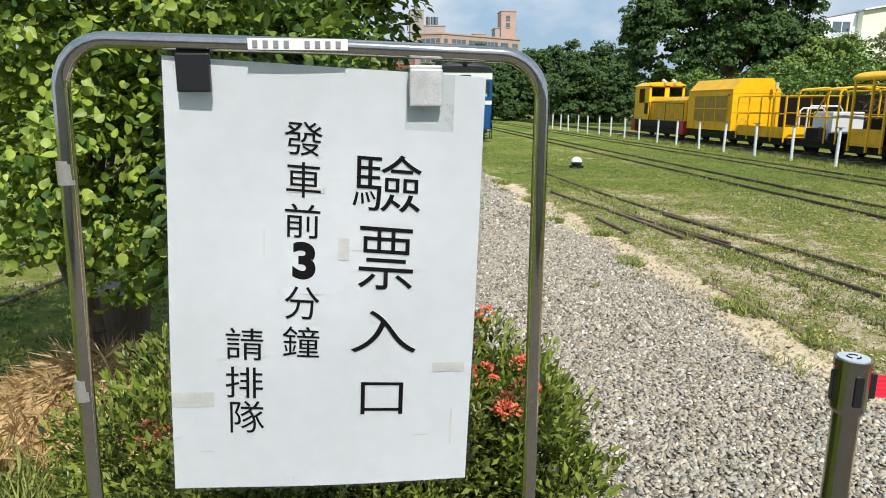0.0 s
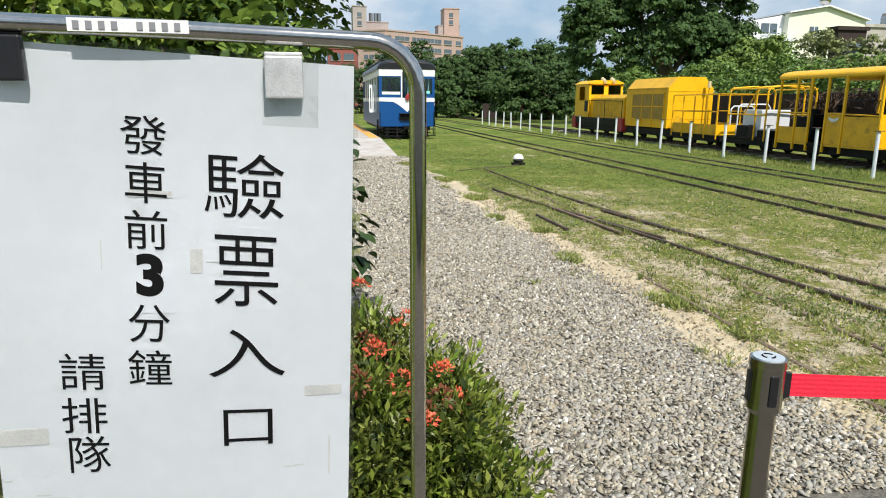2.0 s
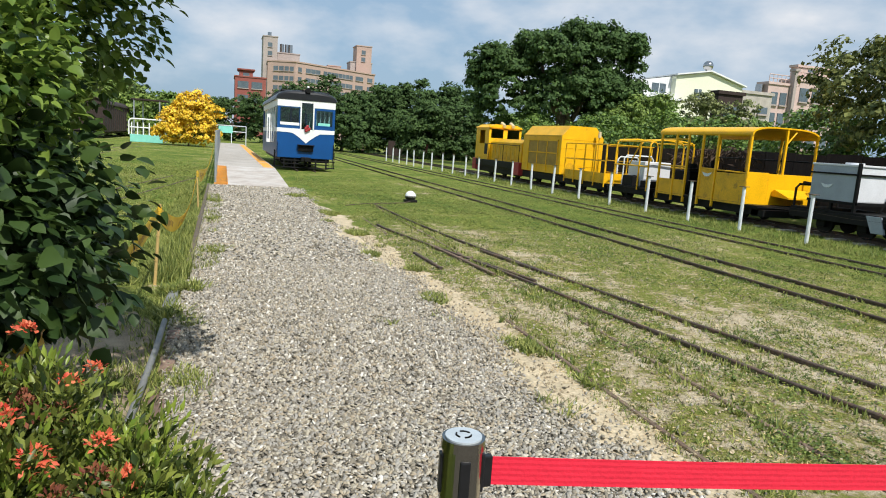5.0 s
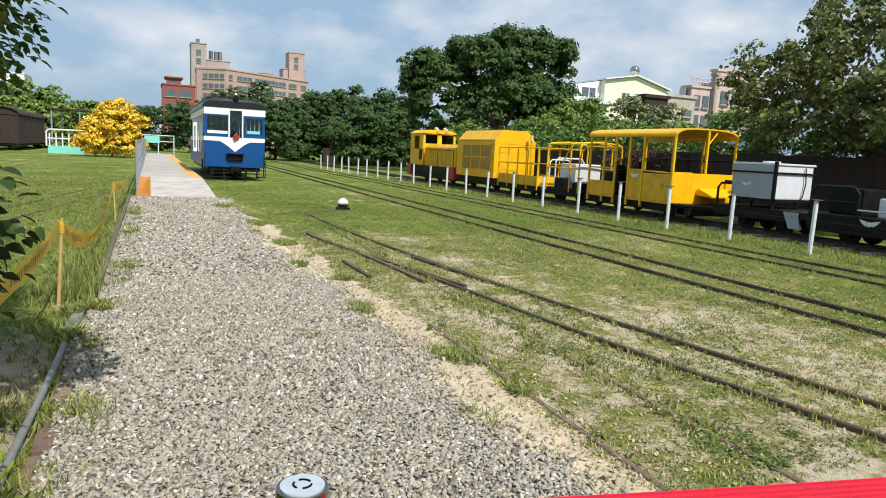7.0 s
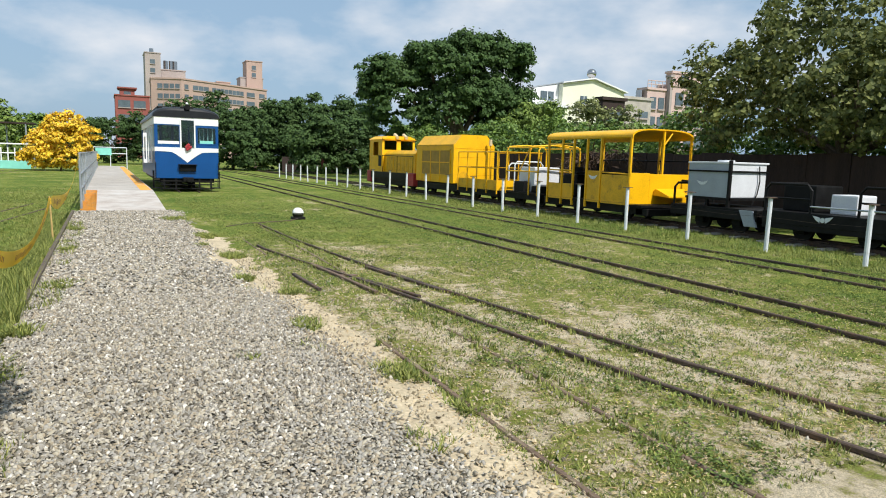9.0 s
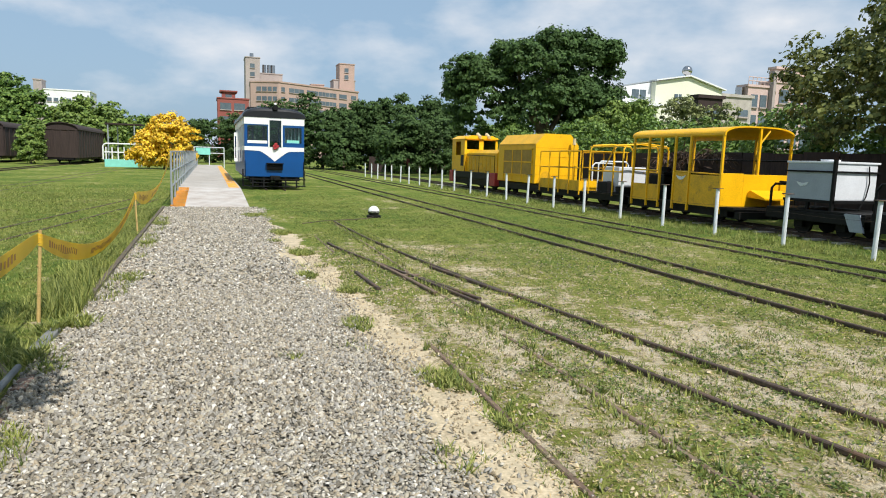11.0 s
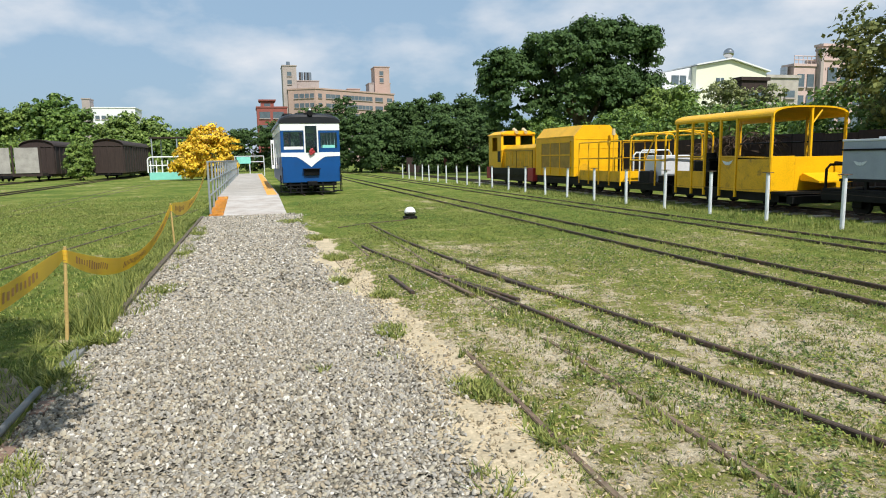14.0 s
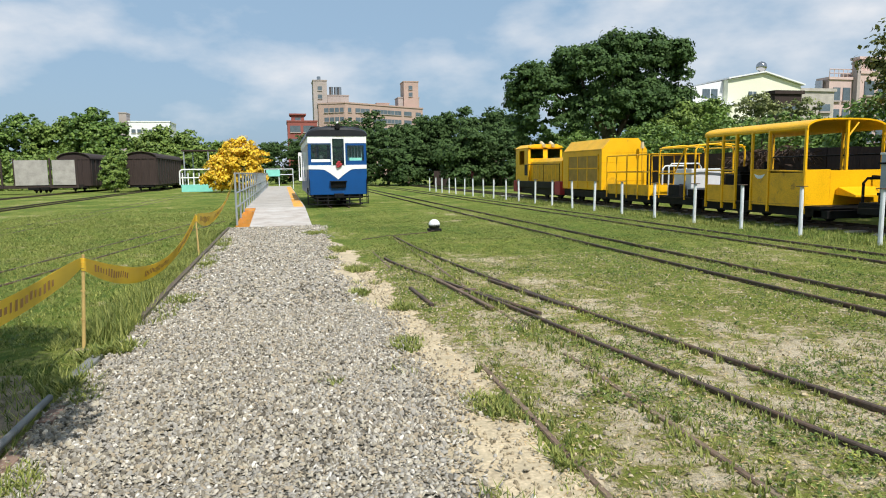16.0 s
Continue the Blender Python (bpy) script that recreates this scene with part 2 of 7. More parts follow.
# darker yellow for most side panels, far sides and small parts
M_yellow2 = mat("darker_yellow_enamel", (0.70, 0.375, 0.006), 0.5, var=0.2, scale=3.0, bump=0.08, col2=(0.30, 0.16, 0.02), cover=0.36, scale2=4)
M_lampshell = mat("cream_lamp_shell", (0.62, 0.52, 0.30), 0.5, var=0.15)
M_shutter = mat("brownish_yellow_shutter", (0.36, 0.21, 0.03), 0.6, var=0.25, scale=4, bump=0.2)
M_black = mat("black_iron", (0.011, 0.011, 0.011), 0.5, 0.0, var=0.4, scale=5, bump=0.2, col2=(0.03, 0.025, 0.02), cover=0.33, spec=0.12)
M_roof = mat("black_roof_paint", (0.012, 0.012, 0.013), 0.3, var=0.3, scale=4, bump=0.1)
M_dark = mat("dark_inside", (0.015, 0.015, 0.016), 0.8, var=0.3)
M_red = mat("red_paint", (0.38, 0.03, 0.035), 0.5, var=0.2, scale=4, bump=0.05)
M_blue = mat("blue_enamel", (0.001, 0.062, 0.225), 0.35, var=0.12, scale=2, bump=0.04)
M_white = mat("white_enamel", (0.78, 0.79, 0.78), 0.42, var=0.06, scale=3, bump=0.04, col2=(0.6, 0.6, 0.57), cover=0.25)
M_post = mat("pale_post_paint", (0.66, 0.70, 0.72), 0.6, var=0.1, scale=6, bump=0.1, col2=(0.36, 0.33, 0.29), cover=0.33, scale2=9)
M_steel = mat("polished_steel", (0.46, 0.445, 0.43), 0.14, 1.0, var=0.1, scale=30, bump=0)
M_stainless = mat("scuffed_stainless_tube", (0.54, 0.515, 0.485), 0.11, 1.0, var=0.12, scale=14, bump=0, col2=(0.34, 0.32, 0.30), cover=0.28, scale2=30)
M_bronze = mat("dark_titanium_steel", (0.36, 0.34, 0.31), 0.16, 1.0, var=0.06, scale=30, bump=0)
M_clip = mat("scratched_zinc_clip", (0.52, 0.52, 0.51), 0.45, 0.3, var=0.2, scale=60, bump=0.05, col2=(0.25, 0.24, 0.22), cover=0.3, edge=0.03, scale2=90)
M_galv = mat("galvanised_rail", (0.42, 0.45, 0.47), 0.5, 0.6, var=0.15, scale=9, bump=0.1)
M_paper = mat("laminated_paper", (0.90, 0.92, 0.945), 0.35, var=0.025, scale=3, bump=0.03)
M_film = glass_mat("clear_laminate_film", (0.90, 0.92, 0.91), 0.12, 0.3)
M_disc = mat("pale_cap_disc", (0.42, 0.47, 0.50), 0.35, var=0.1, scale=40, bump=0.02)
M_ink = mat("black_ink", (0.008, 0.008, 0.008), 0.8, var=0.1, bump=0, spec=0.05)
M_tubetape = mat("old_tape_on_tube", (0.40, 0.385, 0.36), 0.3, 0.5, var=0.15, scale=30, bump=0.1)
M_tapegrey = mat("dirty_clear_film", (0.79, 0.785, 0.755), 0.3, var=0.1, scale=40, bump=0.1)
M_belt = mat("red_webbing", (0.78, 0.02, 0.05), 0.6, var=0.08, scale=10, bump=0.2)
M_plasticblack = mat("black_plastic", (0.012, 0.012, 0.013), 0.35, var=0.2, bump=0.05)
M_bamboo = mat("bamboo", (0.52, 0.36, 0.13), 0.6, var=0.2, scale=6, bump=0.2)
M_yellowtape = leaf_mat("yellow_tape", (0.95, 0.70, 0.07), (0.97, 0.77, 0.13), 0.35, 0.6)
M_tapeink = mat("faded_brown_print", (0.42, 0.22, 0.05), 0.6, var=0.1, bump=0)
M_pipe = mat("grey_pipe", (0.19, 0.192, 0.182), 0.6, var=0.2, scale=8, bump=0.15)
M_straw = leaf_mat("dry_straw", (0.42, 0.29, 0.13), (0.82, 0.64, 0.36), 0.7, 0.2)
M_bark = mat("bark", (0.15, 0.115, 0.085), 0.9, var=0.35, scale=6, bump=0.8, stretch=(1, 1, 0.3))
# shrub leaves in three tones: a sunlit one, then two with shade painted in
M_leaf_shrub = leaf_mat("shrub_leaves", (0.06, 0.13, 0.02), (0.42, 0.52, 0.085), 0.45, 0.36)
M_leaf_shaded = leaf_mat("glossy_shaded_leaves", (0.035, 0.085, 0.015), (0.235, 0.33, 0.055), 0.42, 0.28)
M_leaf_shaded_low = leaf_mat("large_shaded_shrub_leaves", (0.013, 0.034, 0.009), (0.06, 0.105, 0.022), 0.5, 0.14)
M_leaf_ixora = leaf_mat("glossy_small_leaves", (0.026, 0.048, 0.014), (0.27, 0.31, 0.06), 0.40, 0.26)
M_leaf_shoot = leaf_mat("fresh_yellow_green_shoots", (0.12, 0.20, 0.025), (0.32, 0.40, 0.06), 0.35, 0.35)
M_spent = leaf_mat("spent_flower_heads", (0.12, 0.03, 0.018), (0.36, 0.13, 0.06), 0.7, 0.2)
M_flower = leaf_mat("orange_red_petals", (0.66, 0.06, 0.035), (0.88, 0.27, 0.13), 0.5, 0.3)
M_leaf_banyan = leaf_mat("banyan_leaves", (0.034, 0.074, 0.019), (0.078, 0.14, 0.032), 0.75, 0.14)
M_leaf_dark = leaf_mat("far_tree_leaves", (0.038, 0.076, 0.022), (0.078, 0.137, 0.034), 0.8, 0.14)
M_leaf_hedge = leaf_mat("bright_hedge_leaves", (0.05, 0.11, 0.02), (0.20, 0.30, 0.055), 0.5, 0.2)
M_leaf_low = leaf_mat("fresh_scrub_leaves", (0.07, 0.13, 0.025), (0.25, 0.34, 0.07), 0.55, 0.2)
M_leaf_sprig = leaf_mat("pale_young_leaves", (0.11, 0.13, 0.05), (0.30, 0.33, 0.12), 0.6, 0.2)
M_leaf_right = leaf_mat("olive_tree_leaves", (0.05, 0.072, 0.02), (0.215, 0.235, 0.065), 0.7, 0.25)
M_leaf_gold = leaf_mat("golden_leaves", (0.55, 0.31, 0.015), (0.95, 0.72, 0.06), 0.5, 0.2)
M_wagon = mat("weathered_brown_boards", (0.035, 0.022, 0.018), 0.85, var=0.4, scale=2, bump=0.4, stretch=(6, 6, 0.5))
M_greyboard = mat("grey_weathered_board", (0.33, 0.31, 0.285), 0.85, var=0.3, scale=1.6, bump=0.3)
M_tank = mat("grey_tank_plate", (0.30, 0.34, 0.385), 0.45, var=0.12, scale=3, bump=0.05, col2=(0.2, 0.2, 0.2), cover=0.25)
M_tankwhite = mat("chalky_white_tank", (0.66, 0.68, 0.70), 0.55, var=0.08, scale=3, bump=0.05, col2=(0.45, 0.42, 0.38), cover=0.28)
M_brownwall = mat("tan_tile_facade", (0.42, 0.30, 0.25), 0.8, var=0.1, scale=0.3, bump=0.05)
M_greywall = mat("grey_facade", (0.36, 0.31, 0.285), 0.8, var=0.12, scale=0.3, bump=0.05)
M_redwall = mat("red_brick_facade", (0.26, 0.075, 0.06), 0.8, var=0.15, scale=0.4, bump=0.05)
M_creamwall = mat("cream_render", (0.76, 0.77, 0.60), 0.8, var=0.05, scale=0.4, bump=0.05)
M_pinkwall = mat("pink_tile_facade", (0.55, 0.41, 0.37), 0.8, var=0.1, scale=0.5, bump=0.05)
M_whitewall = mat("white_render", (0.74, 0.75, 0.75), 0.8, var=0.06, scale=0.4, bump=0.05)
M_window = mat("dark_window_glass", (0.10, 0.13, 0.15), 0.12, var=0.25, scale=0.3, bump=0)
M_teal = mat("teal_paint", (0.22, 0.62, 0.52), 0.55, var=0.1, scale=3, bump=0.05)
M_boardwall = mat("dark_fence_boards", (0.034, 0.021, 0.017), 0.9, var=0.4, scale=1.2, bump=0.3, stretch=(4, 4, 0.4))
M_brick = mat("old_red_brick", (0.20, 0.13, 0.095), 0.9, var=0.2, scale=8, bump=0.4, obj=0.25)
M_glass = glass_mat("tram_glass", (0.42, 0.60, 0.60), 0.03, 0.08)

# ---------- mesh helpers ----------


def thing(name, loc, label, category, group="", kind="", rz=0.0):
    ob = new(name)
    ob.empty_display_size = 0.2
    ob.matrix_basis = pose(*loc, 0, 0, rz)
    return tagged(ob, label, category, group, kind)


def part(name, bm, material, parent, label="", smooth=False):
    """Links a bmesh, given in its thing's own coordinates, as one mesh under a thing or a part."""
    me = bpy.data.meshes.new(name)
    bmesh.ops.recalc_face_normals(bm, faces=bm.faces)
    bm.to_mesh(me)
    bm.free()
    me.materials.append(material)
    if smooth:
        for f in me.polygons:
            f.use_smooth = True
    ob = new(name, me)
    ob.parent = parent
    return tagged(ob, label)


def solo(name, bm, material, loc, label, category, group="", kind="", smooth=False, rz=0.0):
    ob = part(name, bm, material, None, "", smooth)
    ob.matrix_basis = pose(*loc, 0, 0, rz)
    return tagged(ob, label, category, group, kind)


def raw(name, verts, faces, material, smooth=False):
    """A mesh object from arrays: verts n x 3, faces m x 3 or m x 4."""
    me = bpy.data.meshes.new(name)
    faces = np.asarray(faces, dtype=np.int32)
    k = faces.shape[1]
    me.vertices.add(len(verts))
    me.vertices.foreach_set("co", np.asarray(verts, dtype=np.float32).ravel())
    me.loops.add(faces.size)
    me.loops.foreach_set("vertex_index", faces.ravel())
    me.polygons.add(len(faces))
    me.polygons.foreach_set("loop_start", np.arange(0, faces.size, k, dtype=np.int32))
    me.polygons.foreach_set("use_smooth", np.full(len(faces), smooth))
    me.update(calc_edges=True)
    me.materials.append(material)
    return new(name, me)


def box(bm, x0, x1, y0, y1, z0, z1, bevel=0.0):
    r = bmesh.ops.create_cube(bm, size=1.0)
    vs = r["verts"]
    for v in vs:
        v.co = Vector(((x0 + x1) / 2 + v.co.x * (x1 - x0), (y0 + y1) / 2 + v.co.y * (y1 - y0), (z0 + z1) / 2 + v.co.z * (z1 - z0)))
    if bevel:
        es = list({e for v in vs for e in v.link_edges})
        bmesh.ops.bevel(bm, geom=es, offset=bevel, segments=2, affect="EDGES", profile=0.6)
    return bm


def rod(bm, a, b, r, seg=8, r2=None):
    a, b = Vector(a), Vector(b)
    d = b - a
    m = Matrix.Translation((a + b) / 2) @ d.to_track_quat("Z", "Y").to_matrix().to_4x4()
    bmesh.ops.create_cone(bm, cap_ends=True, segments=seg, radius1=r, radius2=r if r2 is None else r2, depth=d.length, matrix=m)
    return bm


def tube(bm, pts, r, seg=8):
    """A round tube swept along points."""
    pts = [Vector(p) for p in pts]
    rings, u = [], None
    for i, p in enumerate(pts):
        d = (pts[min(i + 1, len(pts) - 1)] - pts[max(i - 1, 0)]).normalized()
        if u is None:
            u = d.orthogonal().normalized()
        u = (u - d * u.dot(d)).normalized()
        w = d.cross(u)
        rings.append([bm.verts.new(p + r * (math.cos(2 * math.pi * k / seg) * u + math.sin(2 * math.pi * k / seg) * w)) for k in range(seg)])
    for a, b in zip(rings, rings[1:]):
        for k in range(seg):
            bm.faces.new((a[k], a[(k + 1) % seg], b[(k + 1) % seg], b[k]))
    bm.faces.new(rings[0])
    bm.faces.new(rings[-1])
    return bm


def arc(c, r, a0, a1, n, plane="xz"):
    out = []
    for i in range(n + 1):
        a = radians(a0 + (a1 - a0) * i / n)
        u, v = r * math.cos(a), r * math.sin(a)
        out.append((c[0] + u, c[1], c[2] + v) if plane == "xz" else (c[0], c[1] + u, c[2] + v))
    return out


def prism(bm, profile, axis, a, b):
    """Extrudes a 2D outline along an axis from a to b. Axis y takes (x, z) outlines, x takes (y, z), z takes (x, y)."""
    def at(p, t):
        return {"y": (p[0], t, p[1]), "x": (t, p[0], p[1]), "z": (p[0], p[1], t)}[axis]
    lo = [bm.verts.new(at(p, a)) for p in profile]
    hi = [bm.verts.new(at(p, b)) for p in profile]
    n = len(profile)
    bm.faces.new(lo)
    bm.faces.new(hi[::-1])
    for i in range(n):
        bm.faces.new((lo[i], hi[i], hi[(i + 1) % n], lo[(i + 1) % n]))
    return bm


B = bmesh.new


def ribbon(name, pts, half_w, z, material, label, kind="structure", category="path"):
    """A flat strip through (x, y) points with an uneven edge."""
    bm = B()
    rows = []
    for (x, y, w) in pts:
        rows.append((bm.verts.new((x - w, y, z)), bm.verts.new((x + w, y, z))))
    for a, b in zip(rows, rows[1:]):
        bm.faces.new((a[0], a[1], b[1], b[0]))
    return solo(name, bm, material, (0, 0, 0), label, category, kind=kind)


rng = np.random.default_rng(7)

LEAF6 = np.array([(0, 0, 0), (-0.27, 0.16, 0.07), (-0.34, 0.42, 0.09), (-0.2, 0.74, 0.03), (0, 1.0, -0.1), (0.2, 0.74, 0.03), (0.34, 0.42, 0.09), (0.27, 0.16, 0.07), (0, 0.45, 0.0)])
LEAF6_F = np.array([(0, 8, 1), (1, 8, 2), (2, 8, 3), (3, 8, 4), (4, 8, 5), (5, 8, 6), (6, 8, 7), (7, 8, 0)])
LEAF5 = np.array([(0, 0, 0), (-0.33, 0.5, 0.1), (0, 1.0, -0.06), (0.33, 0.5, 0.1), (0, 0.48, 0.0)])
LEAF5_F = np.array([(0, 4, 1), (1, 4, 2), (2, 4, 3), (3, 4, 0)])
LEAF4 = np.array([(0, 0, 0), (-0.38, 0.5, 0.05), (0, 1.0, 0), (0.38, 0.5, 0.05)])
LEAF4_F = np.array([(0, 3, 2), (0, 2, 1)])


def leaves(name, pos, out, size, material, fine=False, droop=0.2, jitter=0.6, narrow=1.0):
    """One mesh of many leaves at pos, each pointing roughly along out."""
    n = len(pos)
    base, fc = (LEAF5, LEAF5_F) if fine == "mid" else (LEAF6, LEAF6_F) if fine else (LEAF4, LEAF4_F)
    d = out + rng.normal(0, jitter, (n, 3))
    d[:, 2] -= droop
    d /= np.linalg.norm(d, axis=1)[:, None] + 1e-9
    up = rng.normal(0, 0.5, (n, 3)) + np.array((0, 0, 1.0))
    s = np.cross(d, up)
    s /= np.linalg.norm(s, axis=1)[:, None] + 1e-9
    u = np.cross(s, d)
    sz = size * rng.uniform(0.6, 1.25, n)
    v = pos[:, None, :] + sz[:, None, None] * (base[None, :, 0, None] * narrow * s[:, None, :] + base[None, :, 1, None] * d[:, None, :] + base[None, :, 2, None] * u[:, None, :])
    f = fc[None] + (np.arange(n) * len(base))[:, None, None]
    return raw(name, v.reshape(-1, 3), f.reshape(-1, 3), material, bool(fine))


def crown_points(lobes, clumps, per, spread):
    """Leaf places and outward ways on lobes (x, y, z, rx, ry, rz): clumps near the skin, leaves round each clump."""
    lobes = np.array(lobes, float)
    w = lobes[:, 3] * lobes[:, 5] + lobes[:, 4] * lobes[:, 5]
    pick = rng.choice(len(lobes), clumps, p=w / w.sum())
    d = rng.normal(0, 1, (clumps, 3))
    d[:, 2] = d[:, 2] * 0.9 + 0.15
    d /= np.linalg.norm(d, axis=1)[:, None]
    r = rng.uniform(0.25, 1.04, clumps) ** 0.55
    c = lobes[pick, :3] + d * lobes[pick, 3:] * r[:, None]
    g = rng.normal(0, 1, (clumps * per, 3))
    g *= (rng.uniform(0, 1, clumps * per) ** 0.4 / np.linalg.norm(g, axis=1))[:, None] * spread * 1.7
    pos = np.repeat(c, per, 0) + g * np.array((1, 1, 0.7))
    out = np.repeat(d, per, 0) * 0.7 + (pos - np.repeat(c, per, 0)) / (spread * 1.5)
    return pos, out


def sprays(lobes, clumps, per, spread):
    """Leaf places and facings on lobes: rounded sprays of leaves near the skin, each leaf facing out of its spray."""
    lobes = np.array(lobes, float)
    w = lobes[:, 3] * lobes[:, 5] + lobes[:, 4] * lobes[:, 5]
    pick = rng.choice(len(lobes), clumps, p=w / w.sum())
    d = rng.normal(0, 1, (clumps, 3))
    d[:, 2] = d[:, 2] * 0.9 + 0.12
    d /= np.linalg.norm(d, axis=1)[:, None]
    r = rng.uniform(0.35, 1.03, clumps) ** 0.5
    c = lobes[pick, :3] + d * lobes[pick, 3:] * r[:, None]
    size = spread * rng.uniform(0.55, 1.4, clumps)
    g = rng.normal(0, 1, (clumps * per, 3))
    g[:, 2] = np.abs(g[:, 2]) * 0.9 - 0.4
    g /= np.linalg.norm(g, axis=1)[:, None]
    rad = np.repeat(size, per) * rng.uniform(0.35, 1.12, clumps * per)
    pos = np.repeat(c, per, 0) + g * rad[:, None] * np.array((1, 1, 0.8))
    return pos, g * 0.75 + np.repeat(d, per, 0) * 0.35 + np.array((0, 0, 0.25))


def facing_leaves(name, pos, facing, size, material, fine=False, jitter=0.34, narrow=1.0, droop=0.15):
    """One mesh of many leaves whose flat sides look along facing."""
    n = len(pos)
    base, fc = (LEAF6, LEAF6_F) if fine else (LEAF4, LEAF4_F)
    u = facing + rng.normal(0, jitter, (n, 3))
    u /= np.linalg.norm(u, axis=1)[:, None] + 1e-9
    d = rng.normal(0, 1, (n, 3))
    d[:, 2] -= droop
    d -= u * np.sum(d * u, 1)[:, None]
    d /= np.linalg.norm(d, axis=1)[:, None] + 1e-9
    s = np.cross(d, u)
    sz = size * rng.uniform(0.6, 1.25, n)
    v = pos[:, None, :] + sz[:, None, None] * (base[None, :, 0, None] * narrow * s[:, None, :] + (base[None, :, 1, None] - 0.4) * d[:, None, :] + base[None, :, 2, None] * u[:, None, :])
    f = fc[None] + (np.arange(n) * len(base))[:, None, None]
    return raw(name, v.reshape(-1, 3), f.reshape(-1, 3), material, fine)


def lumpy(lobes, n, lo, hi, seed=1):
    """Adds n small lobes on the skin of the given ones, for an uneven outline."""
    r = np.random.default_rng(seed)
    out = list(lobes)
    for k in range(n):
        L = lobes[int(r.integers(len(lobes)))]
        d = r.normal(0, 1, 3)
        d[2] = abs(d[2]) * 0.8 - 0.1
        d /= np.linalg.norm(d)
        q = r.uniform(lo, hi)
        out.append((L[0] + d[0] * L[3] * 0.92, L[1] + d[1] * L[4] * 0.92, L[2] + d[2] * L[5] * 0.92, q, q, q * 0.8))
    return out


def tree(name, x, y, lobes, clumps, per, spread, size, material, label, category="tree", trunk_r=0.25, trunk_h=3.0, group="", fine=False, limbs=6, tilt=0.0, droop=0.2, narrow=1.0, sprayed=False):
    """A tapered trunk with limbs that reach into the lobes, and a crown of separate leaves. Lobes are given from the trunk's foot."""
    t = thing(name, (x, y, 0), label, category, group)
    bm = B()
    tube_pts = [(0, 0, -0.1), (0.04, 0.02, trunk_h * 0.5), (tilt, 0.05, trunk_h)]
    for (a, b, r1, r2) in zip(tube_pts, tube_pts[1:], (trunk_r, trunk_r * 0.82), (trunk_r * 0.82, trunk_r * 0.62)):
        rod(bm, a, b, r1, 9, r2)
    for i in range(limbs):
        L = lobes[i % len(lobes)]
        z0 = trunk_h * (0.55 + 0.45 * i / max(1, limbs))
        mid = (L[0] * 0.5 + rng.normal(0, 0.1) * trunk_h * 0.2, L[1] * 0.5, (z0 + L[2]) / 2 + 0.1)
        end = (L[0] + rng.normal(0, 0.25) * L[3], L[1] + rng.normal(0, 0.25) * L[4], L[2] + L[5] * rng.uniform(0.0, 0.5))
        rod(bm, (tilt * z0 / trunk_h, 0, z0), mid, trunk_r * 0.42, 6, trunk_r * 0.26)
        rod(bm, mid, end, trunk_r * 0.26, 6, trunk_r * 0.06)
    part("trunk", bm, M_bark, t)
    pos, out = (sprays if sprayed else crown_points)(lobes, clumps, per, spread)
    keep = pos[:, 2] > 0.05
    if sprayed:
        c = facing_leaves("crown", pos[keep], out[keep], size, material, fine, narrow=narrow)
    else:
        c = leaves("crown", pos[keep], out[keep], size, material, fine, droop, narrow=narrow)
    c.parent = t
    return t

# ---------- ground, path, sand ----------
bm = B()
bmesh.ops.create_circle(bm, cap_ends=True, segments=64, radius=2500)
solo("ground", bm, M_ground, (0, 0, 0), "patchy mown grass with bare dry soil", "ground", kind="structure")


# unseen wall behind the camera, added for reflections in the steel tubes
bm = B()
box(bm, -15, 11, -7.2, -7.0, -0.05, 2.6)
solo("unseen_south_wall", bm, mat("beige_mirrored_wall", (0.48, 0.42, 0.35), 0.85, var=0.2, scale=0.8, bump=0.2, col2=(0.56, 0.50, 0.43), cover=0.4, scale2=1.4), (0, 0, 0), "plain beige wall added out of view for the steel to mirror", "wall", kind="structure")


def gravel_right(y):
    # widened out of view, so polished steel mirrors grey gravel instead of grass
    if y < 1.2:
        return 0.21 + 2.2 * min(1.0, (1.2 - y) / 1.5)
    far_in = 0.16 * max(0.0, min(1.0, (y - 5.5) / 2.5)) * max(0.0, min(1.0, (18 - y) / 3))
    return 0.16 - far_in + 0.13 * math.sin(y * 0.9 + 1.0) * 0.6 + 0.07 * math.sin(y * 2.7)


def gravel_left(y):
    # same unseen widening on this side, made for the reflections
    if y < 0.6:
        return -2.16 - 3.5 * min(1.0, (0.6 - y) / 1.5)
    return -2.16 + 0.03 * math.sin(y * 1.9)


ys = np.linspace(-14, 20.15, 120)
ribbon("gravel_path", [((gravel_left(y) + gravel_right(y)) / 2, y, (gravel_right(y) - gravel_left(y)) / 2) for y in ys], 0, 0.008, M_gravel, "pale grey gravel footpath beside the tracks")
sand = []
for y in np.linspace(-14, 18.5, 700):
    rag = 0.10 * noise.noise(Vector((0, y * 1.1, 3))) + 0.08 * noise.noise(Vector((5, y * 3.7, 1))) + 0.05 * noise.noise(Vector((2, y * 11, 7)))
    x0, x1 = gravel_right(y) - 0.10, 0.64 + rag * 1.8 - 0.08 * max(0.0, min(1.0, (y - 5) / 4))
    if y > 13.5:
        x1 = x0 + (x1 - x0) * max(0.02, (18.6 - y) / 5.1)
    sand.append(((x0 + x1) / 2, y, max(0.01, (x1 - x0) / 2)))
ribbon("sand_strip", sand, 0, 0.004, M_sand, "trodden bare sandy strip along the gravel")
bm = B()
